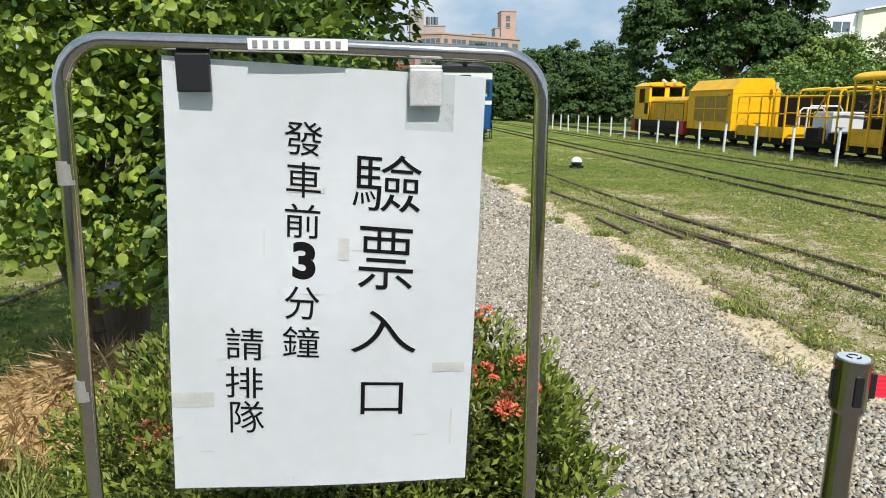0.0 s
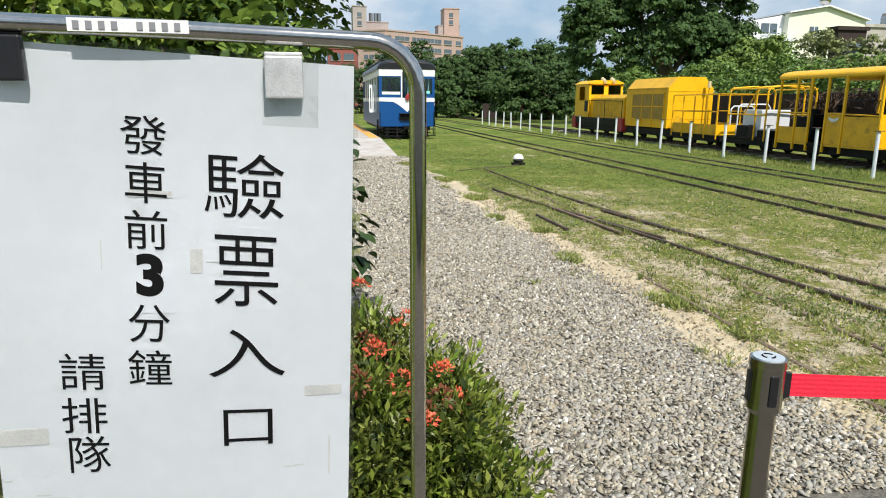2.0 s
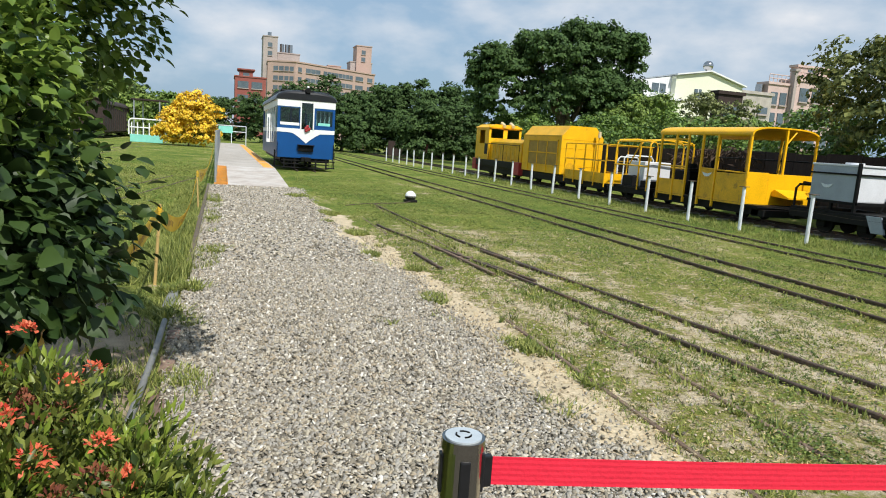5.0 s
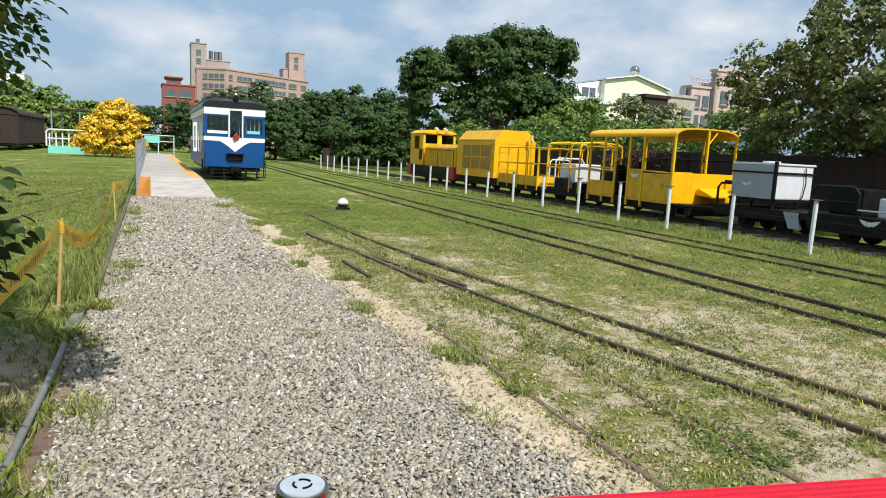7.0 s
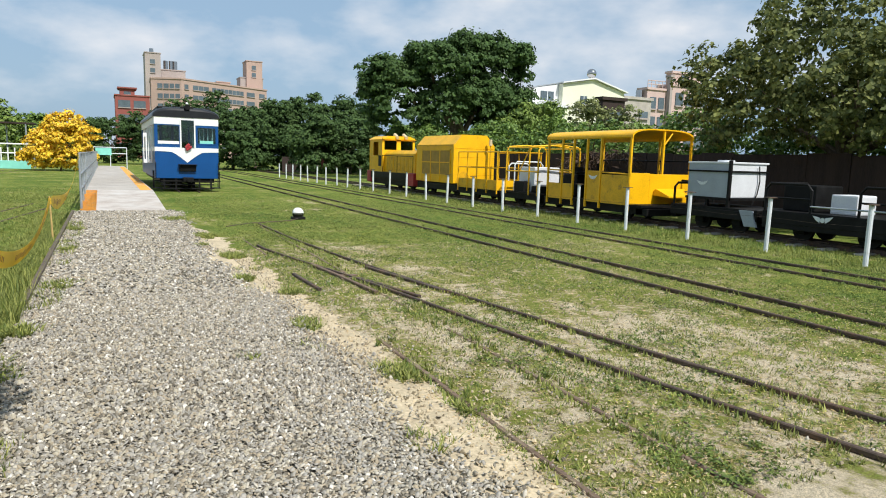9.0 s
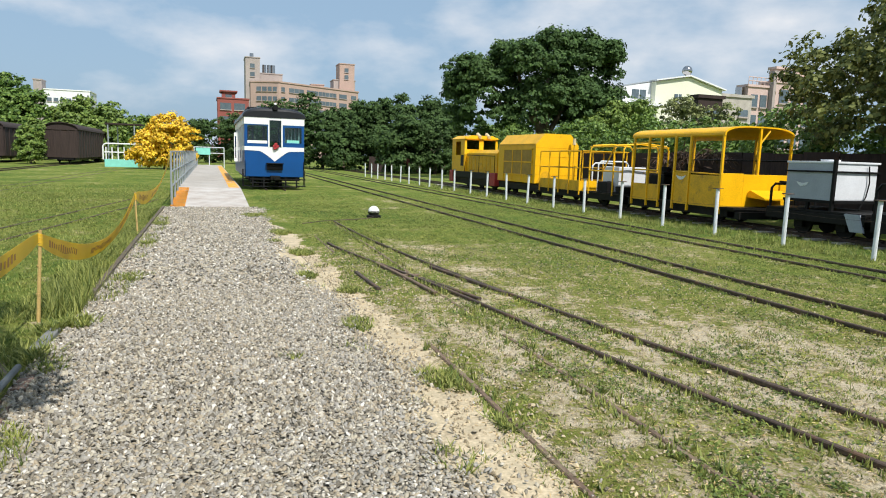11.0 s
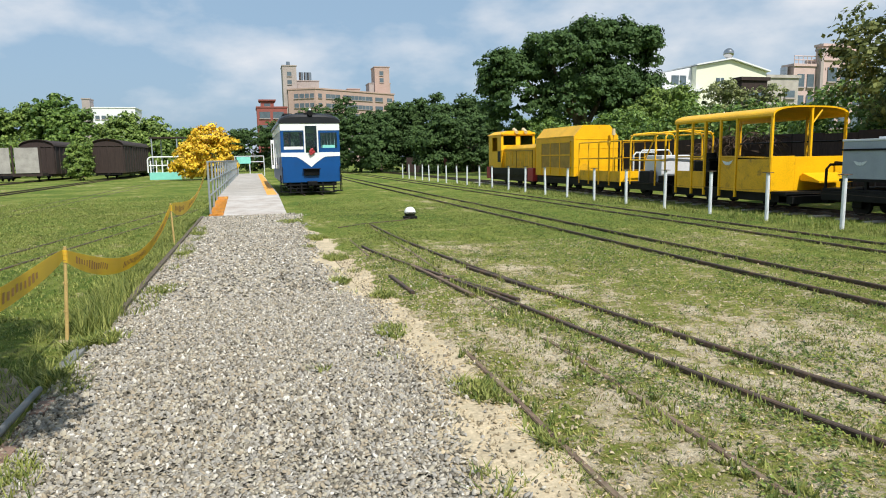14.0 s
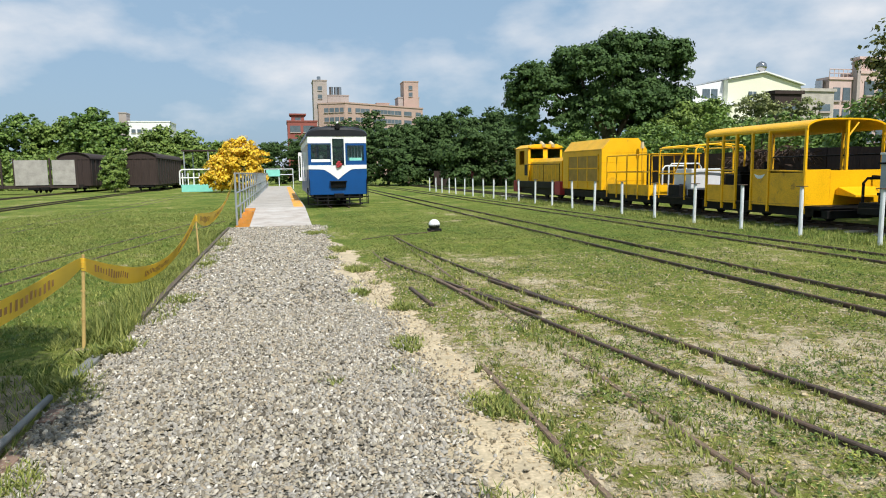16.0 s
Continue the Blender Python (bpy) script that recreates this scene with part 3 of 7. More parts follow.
ring = [bm.verts.new((-2.88 + (0.66 + 0.18 * noise.noise(Vector((math.cos(a) * 2, math.sin(a) * 2, 1)))) * math.cos(a), 4.5 + (2.1 + 0.5 * noise.noise(Vector((math.cos(a) * 3, math.sin(a) * 3, 4)))) * math.sin(a), 0.004)) for a in np.linspace(0, 2 * math.pi, 64, endpoint=False)]
bm.faces.new(ring)
solo("bare_soil", bm, mat("brown_bare_soil", (0.24, 0.19, 0.135), 0.95, var=0.4, scale=5, bump=0.8, col2=(0.36, 0.29, 0.2), cover=0.45, scale2=3, spec=0.1), (0, 0, 0), "bare brown soil under the shrub beside the path", "soil", kind="structure")
# ---------- rails ----------
RAIL = [(-0.045, -0.03), (0.045, -0.03), (0.045, 0.0), (0.012, 0.02), (0.012, 0.06), (0.028, 0.068), (0.028, 0.092), (0.02, 0.1), (-0.02, 0.1), (-0.028, 0.092), (-0.028, 0.068), (-0.012, 0.06), (-0.012, 0.02), (-0.045, 0.0)]


def smooth_line(pts, step=0.5):
    pts = sorted(pts, key=lambda p: p[1])
    x, y = [p[0] for p in pts], [p[1] for p in pts]
    n = max(2, int((y[-1] - y[0]) / step))
    yy = np.linspace(y[0], y[-1], min(n, 90))
    xx = np.interp(yy, y, x)
    k = np.ones(5) / 5
    if len(xx) > 8:
        xx[2:-2] = np.convolve(xx, k, "valid")
    return list(zip(xx, yy))


def rail(parent, pts, sink=0.0, name="rail", material=None):
    line = smooth_line(pts)
    bm = B()
    rings = []
    wide = 0.7 if name == "rail" else 0.85
    low = 1.0 if material is M_rail_dusty else 0.0
    for i, (x, y) in enumerate(line):
        x += 0.014 * noise.noise(Vector((pts[0][0] * 5, y * 0.7, 2)))
        dip = 0.012 * low * noise.noise(Vector((pts[0][0] * 3, y * 0.9, 6))) + 0.006 * noise.noise(Vector((x, y * 0.6, 4)))
        a, b = line[max(0, i - 1)], line[min(len(line) - 1, i + 1)]
        d = Vector((b[0] - a[0], b[1] - a[1])).normalized()
        rings.append([bm.verts.new((x + d.y * u * wide, y - d.x * u * wide, v - sink + dip)) for u, v in RAIL])
    n = len(RAIL)
    for a, b in zip(rings, rings[1:]):
        for k in range(n):
            bm.faces.new((a[k], a[(k + 1) % n], b[(k + 1) % n], b[k]))
    bm.faces.new(rings[0])
    bm.faces.new(rings[-1])
    part(name, bm, material or M_rail, parent)


def track(lines, label, sink=0.0, material=None):
    t = thing("railway_track", (0, 0, 0), label, "railway track", "narrow-gauge tracks", kind="structure")
    for pts in lines:
        rail(t, pts, sink, "rail", material)
    return t


track([[(0.62, -8), (0.66, 3.5), (0.70, 5.4), (0.72, 5.9)], [(0.86, 11.2), (0.89, 13.4)], [(1.38, -8), (1.40, 3.3), (1.46, 5.6), (1.46, 6.0)],
       [(1.46, 6.9), (1.47, 7.2), (1.50, 8.86), (1.60, 12.0), (1.66, 16.2)]],
      "rusty rails half sunk in grass and sand", 0.086, M_rail_dusty)
ta = track([[(1.70, 16), (1.73, 13.3), (1.93, 10.3), (2.05, 9.1), (2.27, 7.3), (2.40, 6.36), (2.60, 5.13), (2.78, 4.04), (3.15, 2), (3.7, -1), (4.6, -6)],
            [(0.93, 12.3), (0.99, 11.4), (1.13, 10.5), (1.5, 8.86), (1.64, 7.85), (1.70, 7.2), (1.78, 6.24), (1.90, 5.5), (2.06, 4.5), (2.22, 3.56), (2.52, 2), (3.0, -1), (3.85, -6)]],
           "rusty diverging rails of an old turnout in grass", 0.058)
rail(ta, [(1.93, 9.55), (2.04, 8.8), (2.22, 7.6)], 0.058, "check_rail")
rail(ta, [(1.24, 9.95), (1.34, 8.9), (1.40, 7.75)], 0.055, "wing_rail", M_rail_dusty)
rail(ta, [(1.54, 8.7), (1.72, 7.9), (1.80, 7.4)], 0.06, "wing_rail")
rail(ta, [(0.815, 9.3), (0.825, 8.7), (0.835, 8.15)], 0.06, "check_rail")
b = B()
tube(b, [(0.95, 15.75, 0.005), (1.55, 16.3, 0.012), (1.95, 16.5, 0.008), (2.6, 16.8, 0.008), (2.9, 17.1, 0.03)], 0.013, 8)
part("switch_rod", b, M_rail, ta, "dark rod from the switch blades to the lever")
b = B()
for y in (9.0, 8.75):
    box(b, 1.3, 1.62, y - 0.04, y + 0.04, -0.01, 0.028, 0.006)
part("frog_plate", b, M_rail_dusty, ta)
track([[(5.02 + 0.013 * (y - 8), y) for y in range(-8, 95, 2)], [(5.75 + 0.013 * (y - 8), y) for y in range(-8, 95, 2)]], "dark rusty rails across the grass", 0.045)
track([[(8.05 + 0.01 * (y - 8), y) for y in range(-6, 95, 2)], [(8.79 + 0.01 * (y - 8), y) for y in range(-6, 95, 2)]], "dark rusty rails beside the white posts", 0.055)
track([[(1.23, y) for y in range(29, 42)], [(1.97, y) for y in range(29, 42)]], "rails under the railcar", 0.04)
bed = track([[(11.93, y) for y in range(-6, 70, 2)], [(12.67, y) for y in range(-6, 70, 2)]], "rails under the yellow work train")
track([[(-4.15 + 0.17 * (y - 13.5), y) for y in range(4, 24)], [(-4.92 + 0.17 * (y - 13.5), y) for y in range(4, 24)]], "old rails buried in the lawn", 0.078)
track([[(-13.3, y) for y in range(24, 90, 2)], [(-12.55, y) for y in range(24, 90, 2)]], "rails before the old box wagon", 0.03)
track([[(-19.1, y) for y in range(24, 90, 2)], [(-18.4, y) for y in range(24, 90, 2)]], "rails under the old grey-sided wagons", 0.03)
track([[(-8.2 + 0.02 * y, y) for y in range(16, 60, 2)], [(-8.95 + 0.02 * y, y) for y in range(16, 60, 2)]], "old rails sunk in the lawn", 0.086)

b = B()
box(b, -0.85, 0.85, -0.1, 0.1, -0.05, 0.035, 0.012)
me = bpy.data.meshes.new("sleeper")
b.to_mesh(me)
b.free()
me.materials.append(M_concrete)
for k in range(50):
    sl = new("sleeper", me)
    sl.parent = bed
    sl.matrix_basis = pose(12.3 + 0.03 * math.sin(k * 2.7), 2.5 + 0.72 * k, 0.0, 0, 0, 2.0 * math.sin(k * 1.9))

# point lever with its half white weight
t = thing("point_lever", (2.92, 17.2, 0), "round turnout weight, white above and black below", "turnout weight")
bm = B()
box(bm, -0.16, 0.16, -0.12, 0.12, 0, 0.07, 0.01)
rod(bm, (-0.1, 0, 0.06), (0.12, 0, 0.13), 0.025)
part("base", bm, M_black, t)
for nm, m_, lo in (("white_half", M_white, True), ("black_half", M_plasticblack, False)):
    bm = B()
    bmesh.ops.create_uvsphere(bm, u_segments=20, v_segments=12, radius=0.145)
    bmesh.ops.bisect_plane(bm, geom=bm.verts[:] + bm.edges[:] + bm.faces[:], plane_co=(0, 0, 0.0), plane_no=(0, 0.15, -1 if lo else 1), clear_outer=True)
    bmesh.ops.holes_fill(bm, edges=bm.edges[:])
    bmesh.ops.translate(bm, verts=bm.verts, vec=(0, 0, 0.155))
    part(nm, bm, m_, t, smooth=True)

# ---------- platform ----------
p = thing("platform", (-0.97, 20.1, 0), "low worn concrete platform with a ramp and orange edge paint", "platform", kind="structure")
PZ = 0.27
bm = B()
prism(bm, [(0, -0.05), (0, 0.02), (5.6, PZ), (5.6, -0.05)], "x", -1.06, 1.02)
part("ramp", bm, M_ramp, p, "ramp with worn pale paint")
for k in range(9):
    bm = B()
    box(bm, -1.06, 1.02, 5.6 + k * 4.5, 5.6 + k * 4.5 + 4.485, -0.05, PZ)
    part("slab", bm, M_concrete, p)
bm = B()
vs = [bm.verts.new(v) for v in ((-1.06, 0.03, 0.0255), (-0.68, 0.03, 0.0255), (-0.70, 5.5, PZ + 0.002), (-1.06, 5.5, PZ + 0.002))]
bm.faces.new(vs)
bmesh.ops.solidify(bm, geom=bm.faces[:], thickness=-0.004)
part("edge_paint", bm, M_orange, p)
for k in range(9):
    bm = B()
    box(bm, 0.62, 0.98, 5.8 + k * 4.1, 9.6 + k * 4.1, PZ, PZ + 0.004)
    part("edge_paint", bm, M_orange, p)
f = thing("platform_railing", (-2.0, 20.6, 0), "grey galvanised steel railing along the platform", "railing")
for k in range(24):
    bm = B()
    rod(bm, (0, k * 1.9, 0.0), (0, k * 1.9, 1.52), 0.03)
    part("post", bm, M_galv, f)
for z in (0.55, 0.95, 1.5):
    bm = B()
    rod(bm, (0, 0, z), (0, 23 * 1.9, z), 0.024)
    part("rail_bar", bm, M_galv, f)
f = thing("end_barrier", (-1.0, 66.2, 0), "pale rail barrier with a teal board at the platform end", "barrier")
for x in (-1.3, 0.0, 1.3):
    bm = B()
    rod(bm, (x, 0, 0), (x, 0, 1.9), 0.04)
    part("post", bm, M_post, f)
for z in (1.35, 1.88):
    bm = B()
    rod(bm, (-1.3, 0, z), (1.3, 0, z), 0.035)
    part("rail_bar", bm, M_post, f)
bm = B()
box(bm, -1.15, 0.1, -0.06, -0.03, 1.2, 1.82, 0.01)
part("board", bm, M_teal, f, "plain teal board")


# ---------- the blue and white railcar ----------
def railcar():
    t = thing("railcar", (1.6, 29.7, 0), "blue and white single-car tram with a black roof", "railcar")
    W, L = 1.22, 10.2
    bm = B()
    box(bm, -W, W, 0, 0.06, 0.55, 1.63, 0.02)
    part("front_panel", bm, M_blue, t)
    bm = B()
    v = [(-W, 1.64), (-W, 1.80), (W, 1.80), (W, 1.64)] + [(x, 1.62 - 0.43 * max(0, 1 - abs(x) / 0.62) ** 1.25) for x in np.linspace(0.7, -0.7, 15)]
    prism(bm, v, "y", -0.012, 0.05)
    part("v_band", bm, M_white, t, "white band with a V-shaped dip")
    for x0, x1, wx0, wx1 in ((-W, -0.27, -1.10, -0.30), (0.34, W, 0.38, 1.14)):
        win = B()
        box(win, x0, wx0, 0, 0.06, 1.80, 2.71)
        box(win, wx1, x1, 0, 0.06, 1.80, 2.71)
        box(win, wx0, wx1, 0, 0.06, 1.80, 1.93)
        box(win, wx0, wx1, 0, 0.06, 2.67, 2.71)
        fr = part("window_surround", win, M_blue, t)
        b = B()
        for q in ((wx0, wx1, 1.93, 1.97 if x0 > 0 else 2.05),) if x0 < 0 else ((wx0, wx1, 1.93, 1.98), (wx0, wx1, 2.62, 2.67)):
            box(b, q[0], q[1], -0.01, 0.04, q[2], q[3])
        for q in (wx0, wx1 - 0.03):
            if x0 > 0:
                box(b, q, q + 0.03, -0.01, 0.04, 1.98, 2.62)
        part("frame", b, M_white if x0 < 0 else M_blue, fr)
        b = B()
        box(b, wx0, wx1, 0.03, 0.036, 1.94, 2.66)
        g = part("pane", b, M_glass, fr)
        g.visible_shadow = False
    bm = B()
    box(bm, 0.5, 1.02, 0.02, 0.026, 1.98, 2.1)
    part("sign_plate", bm, M_teal, t, "small teal plate behind the glass")
    for x in (-0.27, 0.27):
        bm = B()
        box(bm, x, x + 0.06, -0.03, 0.06, 1.78, 2.93, 0.01)
        part("door_post", bm, M_white, t)
    bm = B()
    box(bm, -0.20, 0.27, -0.02, -0.014, 1.78, 2.90)
    g = part("centre_pane", bm, M_glass, t)
    g.visible_shadow = False
    bm = B()
    box(bm, -W - 0.01, -0.212, -0.01, 0.06, 2.71, 3.02, 0.01)
    box(bm, 0.272, W + 0.01, -0.01, 0.06, 2.71, 3.02, 0.01)
    box(bm, -0.21, 0.27, -0.005, 0.06, 2.90, 3.02)
    part("head_band", bm, M_white, t)
    for s in (-1, 1):
        xs = sorted((s * W, s * (W - 0.06)))
        bm = B()
        box(bm, *xs, 0.06, L, 2.72, 3.02)
        part("side_band", bm, M_white, t)
        bm = B()
        box(bm, *xs, 0.06, L, 0.55, 1.62)
        part("side_panel", bm, M_blue, t)
        bm = B()
        box(bm, *xs, 0.06, L, 1.622, 1.80)
        part("side_band", bm, M_white, t)
        for k in range(8):
            y = 0.06 + k * (L - 0.26) / 7
            bm = B()
            box(bm, *xs, y, y + 0.2, 1.802, 2.718)
            part("pillar", bm, M_blue if k in (0, 7) else M_white, t)
            if k < 7:
                bm = B()
                box(bm, s * (W - 0.09) - 0.01, s * (W - 0.09) + 0.01, y + 0.2, y + 0.75, 1.9, 2.7)
                part("blind", bm, M_teal, t, "teal roller blind")
        for o, y0 in ((0.06, 0.75), (0.25, 0.55)) if s < 0 else ():
            bm = B()
            for q in ((0, 0.07, 1.15, 2.35), (0.07, 0.15, 1.15, 1.3), (0.07, 0.15, 2.2, 2.35), (0.15, 0.2, 1.15, 2.35)):
                xa, xb = sorted((s * (W + o + q[0] * 0.7), s * (W + o + q[1] * 0.7)))
                box(bm, xa, xb, y0, y0 + 0.05, q[2], q[3])
            part("side_door", bm, M_white, t, "white frame of the open folding door")
        bm = B()
        for z in (0.14, 0.42):
            box(bm, s * 1.15 - 0.16, s * 1.15 + 0.16, 0.15, 0.6, z, z + 0.03)
        for y in (0.15, 0.6):
            rod(bm, (s * 1.27, y, 0.14), (s * 1.27, y, 0.85), 0.018)
        part("step", bm, M_black, t)
    bm = B()
    box(bm, -W, W, L, L + 0.06, 0.55, 1.85)
    for x in (-1.2, -0.35, 0.25, 1.1):
        box(bm, x, x + 0.12, L, L + 0.06, 1.85, 3.0)
    part("rear_panel", bm, M_blue, t)
    bm = B()
    box(bm, -W + 0.07, W - 0.07, 0.1, L - 0.1, 0.6, 0.75)
    part("floor", bm, M_dark, t)
    bm = B()
    rings = []
    for y, k in ((-0.03, 0.80), (0.02, 0.90), (0.12, 0.97), (0.38, 1.0), (L - 0.3, 1.0), (L, 0.97), (L + 0.16, 0.82)):
        prof = [(1.30 * (0.9 + 0.1 * k) * (1 if math.cos(a) > 0 else -1) * abs(math.cos(a)) ** 0.62, 3.0 + 0.43 * k ** 2 * math.sin(a) ** 0.8) for a in np.linspace(0, math.pi, 23)]
        rings.append([bm.verts.new((x, y, z)) for x, z in prof])
    for r0, r1 in zip(rings, rings[1:]):
        for k in range(22):
            bm.faces.new((r0[k], r0[k + 1], r1[k + 1], r1[k]))
        bm.faces.new((r0[0], r1[0], r1[-1], r0[-1]))
    bm.faces.new(rings[0])
    bm.faces.new(rings[-1])
    part("roof", bm, M_roof, t, "glossy black domed roof", smooth=False)
    for s in (-1, 1):
        bm = B()
        box(bm, s * 0.85 - 0.2, s * 0.85 + 0.2, 0.7, L - 0.7, 3.28, 3.46, 0.05)
        part("roof_duct", bm, M_black, t)
    bm = B()
    prism(bm, [(0.62 * math.cos(a), 3.40 + 0.08 * math.sin(a)) for a in np.linspace(0, math.pi, 11)], "y", 0.5, L - 0.5)
    part("roof_vent", bm, M_black, t)
    bm = B()
    rod(bm, (0.03, -0.10, 3.42), (0.03, 0.14, 3.42), 0.11, 14)
    box(bm, -0.22, 0.28, 0.1, 0.3, 3.3, 3.45, 0.02)
    part("headlamp", bm, M_black, t)
    # white ball stands in for the bright glint on the headlamp
    bm = B()
    bmesh.ops.create_uvsphere(bm, u_segments=12, v_segments=8, radius=0.055, matrix=pose(0.03, 0.0, 3.56))
    part("lamp_glint", bm, M_white, t, smooth=True)
    bm = B()
    for k in range(14):
        a = k * 2.4
        bmesh.ops.create_icosphere(bm, subdivisions=1, radius=0.065, matrix=pose(0.02 + 0.11 * math.cos(a) * (k % 3) / 2, -0.07, 1.82 + 0.10 * math.sin(a) * (k % 4) / 3))
    part("rosette", bm, M_red, t, "red ribbon rosette")
    bm = B()
    box(bm, -0.36, 0.36, -0.22, 0.0, 1.10, 1.13, 0.006)
    for x in (-0.3, 0.3):
        rod(bm, (x, -0.2, 1.1), (x, 0.0, 0.98), 0.012, 6)
    part("lamp_shelf", bm, M_black, t)
    bm = B()
    box(bm, -0.32, 0.32, -0.10, 0.0, 0.84, 1.10, 0.015)
    for k in range(5):
        box(bm, -0.30, 0.30, -0.115, -0.10, 0.87 + k * 0.045, 0.89 + k * 0.045)
    part("grille", bm, M_black, t)
    bm = B()
    box(bm, -0.2, 0.2, -0.3, 0.1, 0.42, 0.60, 0.02)
    rod(bm, (0, -0.42, 0.5), (0, 0, 0.5), 0.08, 10)
    part("coupler", bm, M_black, t)
    bm = B()
    box(bm, -1.05, 1.05, 0.15, L - 0.1, 0.38, 0.56)
    part("underframe", bm, M_black, t)
    bm = B()
    for z in (0.12, 0.28, 0.42):
        box(bm, -1.02, 1.02, -0.06, 0.0, z, z + 0.045, 0.008)
    for x in (-0.9, -0.45, 0.45, 0.9):
        box(bm, x - 0.03, x + 0.03, -0.055, 0.02, 0.1, 0.56)
    part("pilot", bm, M_black, t)
    for s in (-1, 1):
        bm = B()
        tube(bm, [(s * 1.2, -0.02, 1.2), (s * 1.2, -0.07, 1.15), (s * 1.2, -0.07, 0.6), (s * 1.2, -0.02, 0.55)], 0.014, 6)
        part("handrail", bm, M_black, t)
    for y in (1.6, 3.2, 7.0, 8.6):
        for s in (-1, 1):
            bm = B()
            rod(bm, (s * 0.33, y, 0.36), (s * 0.43, y, 0.36), 0.30, 20)
            part("wheel", bm, M_black, t)
    return t


railcar()

# ---------- white posts with plate caps, and wires ----------
pt = thing("fence_post", (10.04, 15.01 - 1.94 * 4, 0), "thin white steel post with a flat rusty cap", "post", "posts along the work train")
bm = B()
rod(bm, (0, 0, -0.05), (0, 0, 1.05), 0.042, 10)
part("shaft", bm, M_post, pt)
bm = B()
box(bm, -0.085, 0.085, -0.085, 0.085, 1.05, 1.066, 0.004)
part("cap", bm, M_rail, pt)
for k in range(-3, 19):
    copy_thing(pt, pose(10.04 + 0.02 * math.sin(k * 3), 15.01 + 1.94 * k + 0.04 * math.sin(k * 5), 0, 1.2 * math.sin(k * 2.1), 1.5 * math.sin(k * 3.3), k * 7))
for z in (0.35, 0.68):
    bm = B()
    pts = []
    for k in range(-4, 19):
        y = 15.01 + 1.94 * k
        pts += [(10.04, y, z), (10.04, y + 0.97, z - 0.025)]
    tube(bm, pts, 0.0028, 4)
    solo("fence_wire", bm, M_rail, (0, 0, 0), "thin slack wire strung along the white posts", "wire")


# ---------- work train ----------
def underframe(t, y0, y1, hw, z0, z1, wheels, colour=None):
    bm = B()
    for s in (-1, 1):
        box(bm, s * hw - 0.05, s * hw + 0.05, y0, y1, z0, z1, 0.01)
    for y in np.linspace(y0 + 0.05, y1 - 0.05, 5):
        box(bm, -hw, hw, y - 0.05, y + 0.05, z0 + 0.02, z1 - 0.02)
    part("underframe", bm, colour or M_black, t)
    for y in wheels:
        for s in (-1, 1):
            bm = B()
            rod(bm, (s * 0.34, y, 0.33), (s * 0.42, y, 0.33), 0.235, 20)
            rod(bm, (s * 0.42, y, 0.33), (s * 0.47, y, 0.33), 0.07, 10)
            w = part("wheel", bm, M_black, t)
            b = B()
            box(b, s * 0.5 - 0.05, s * 0.5 + 0.05, y - 0.12, y + 0.12, 0.25, z0 + 0.02, 0.02)
            part("axle_box", b, M_black, w)
        bm = B()
        rod(bm, (-0.36, y, 0.33), (0.36, y, 0.33), 0.045, 8)
        part("axle", bm, M_black, t)
    for y, s in ((y0, -1), (y1, 1)):
        bm = B()
        box(bm, -0.11, 0.11, min(y, y + s * 0.32), max(y, y + s * 0.32), z0 - 0.02, z1 - 0.04, 0.02)
        part("coupler", bm, M_black, t)


def emblem(t, x, y, z, s=1.0):
    """A plain pale winged shape."""
    bm = B()
    for d in (-1, 1):
        prism(bm, [(y + d * 0.05 * s, z + 0.05 * s), (y + d * 0.22 * s, z + 0.085 * s), (y + d * 0.15 * s, z), (y + d * 0.06 * s, z - 0.055 * s)], "x", x - 0.006, x)
    rod(bm, (x - 0.008, y, z), (x, y, z), 0.052 * s, 12)
    part("emblem", bm, M_post, t, "plain pale winged badge")


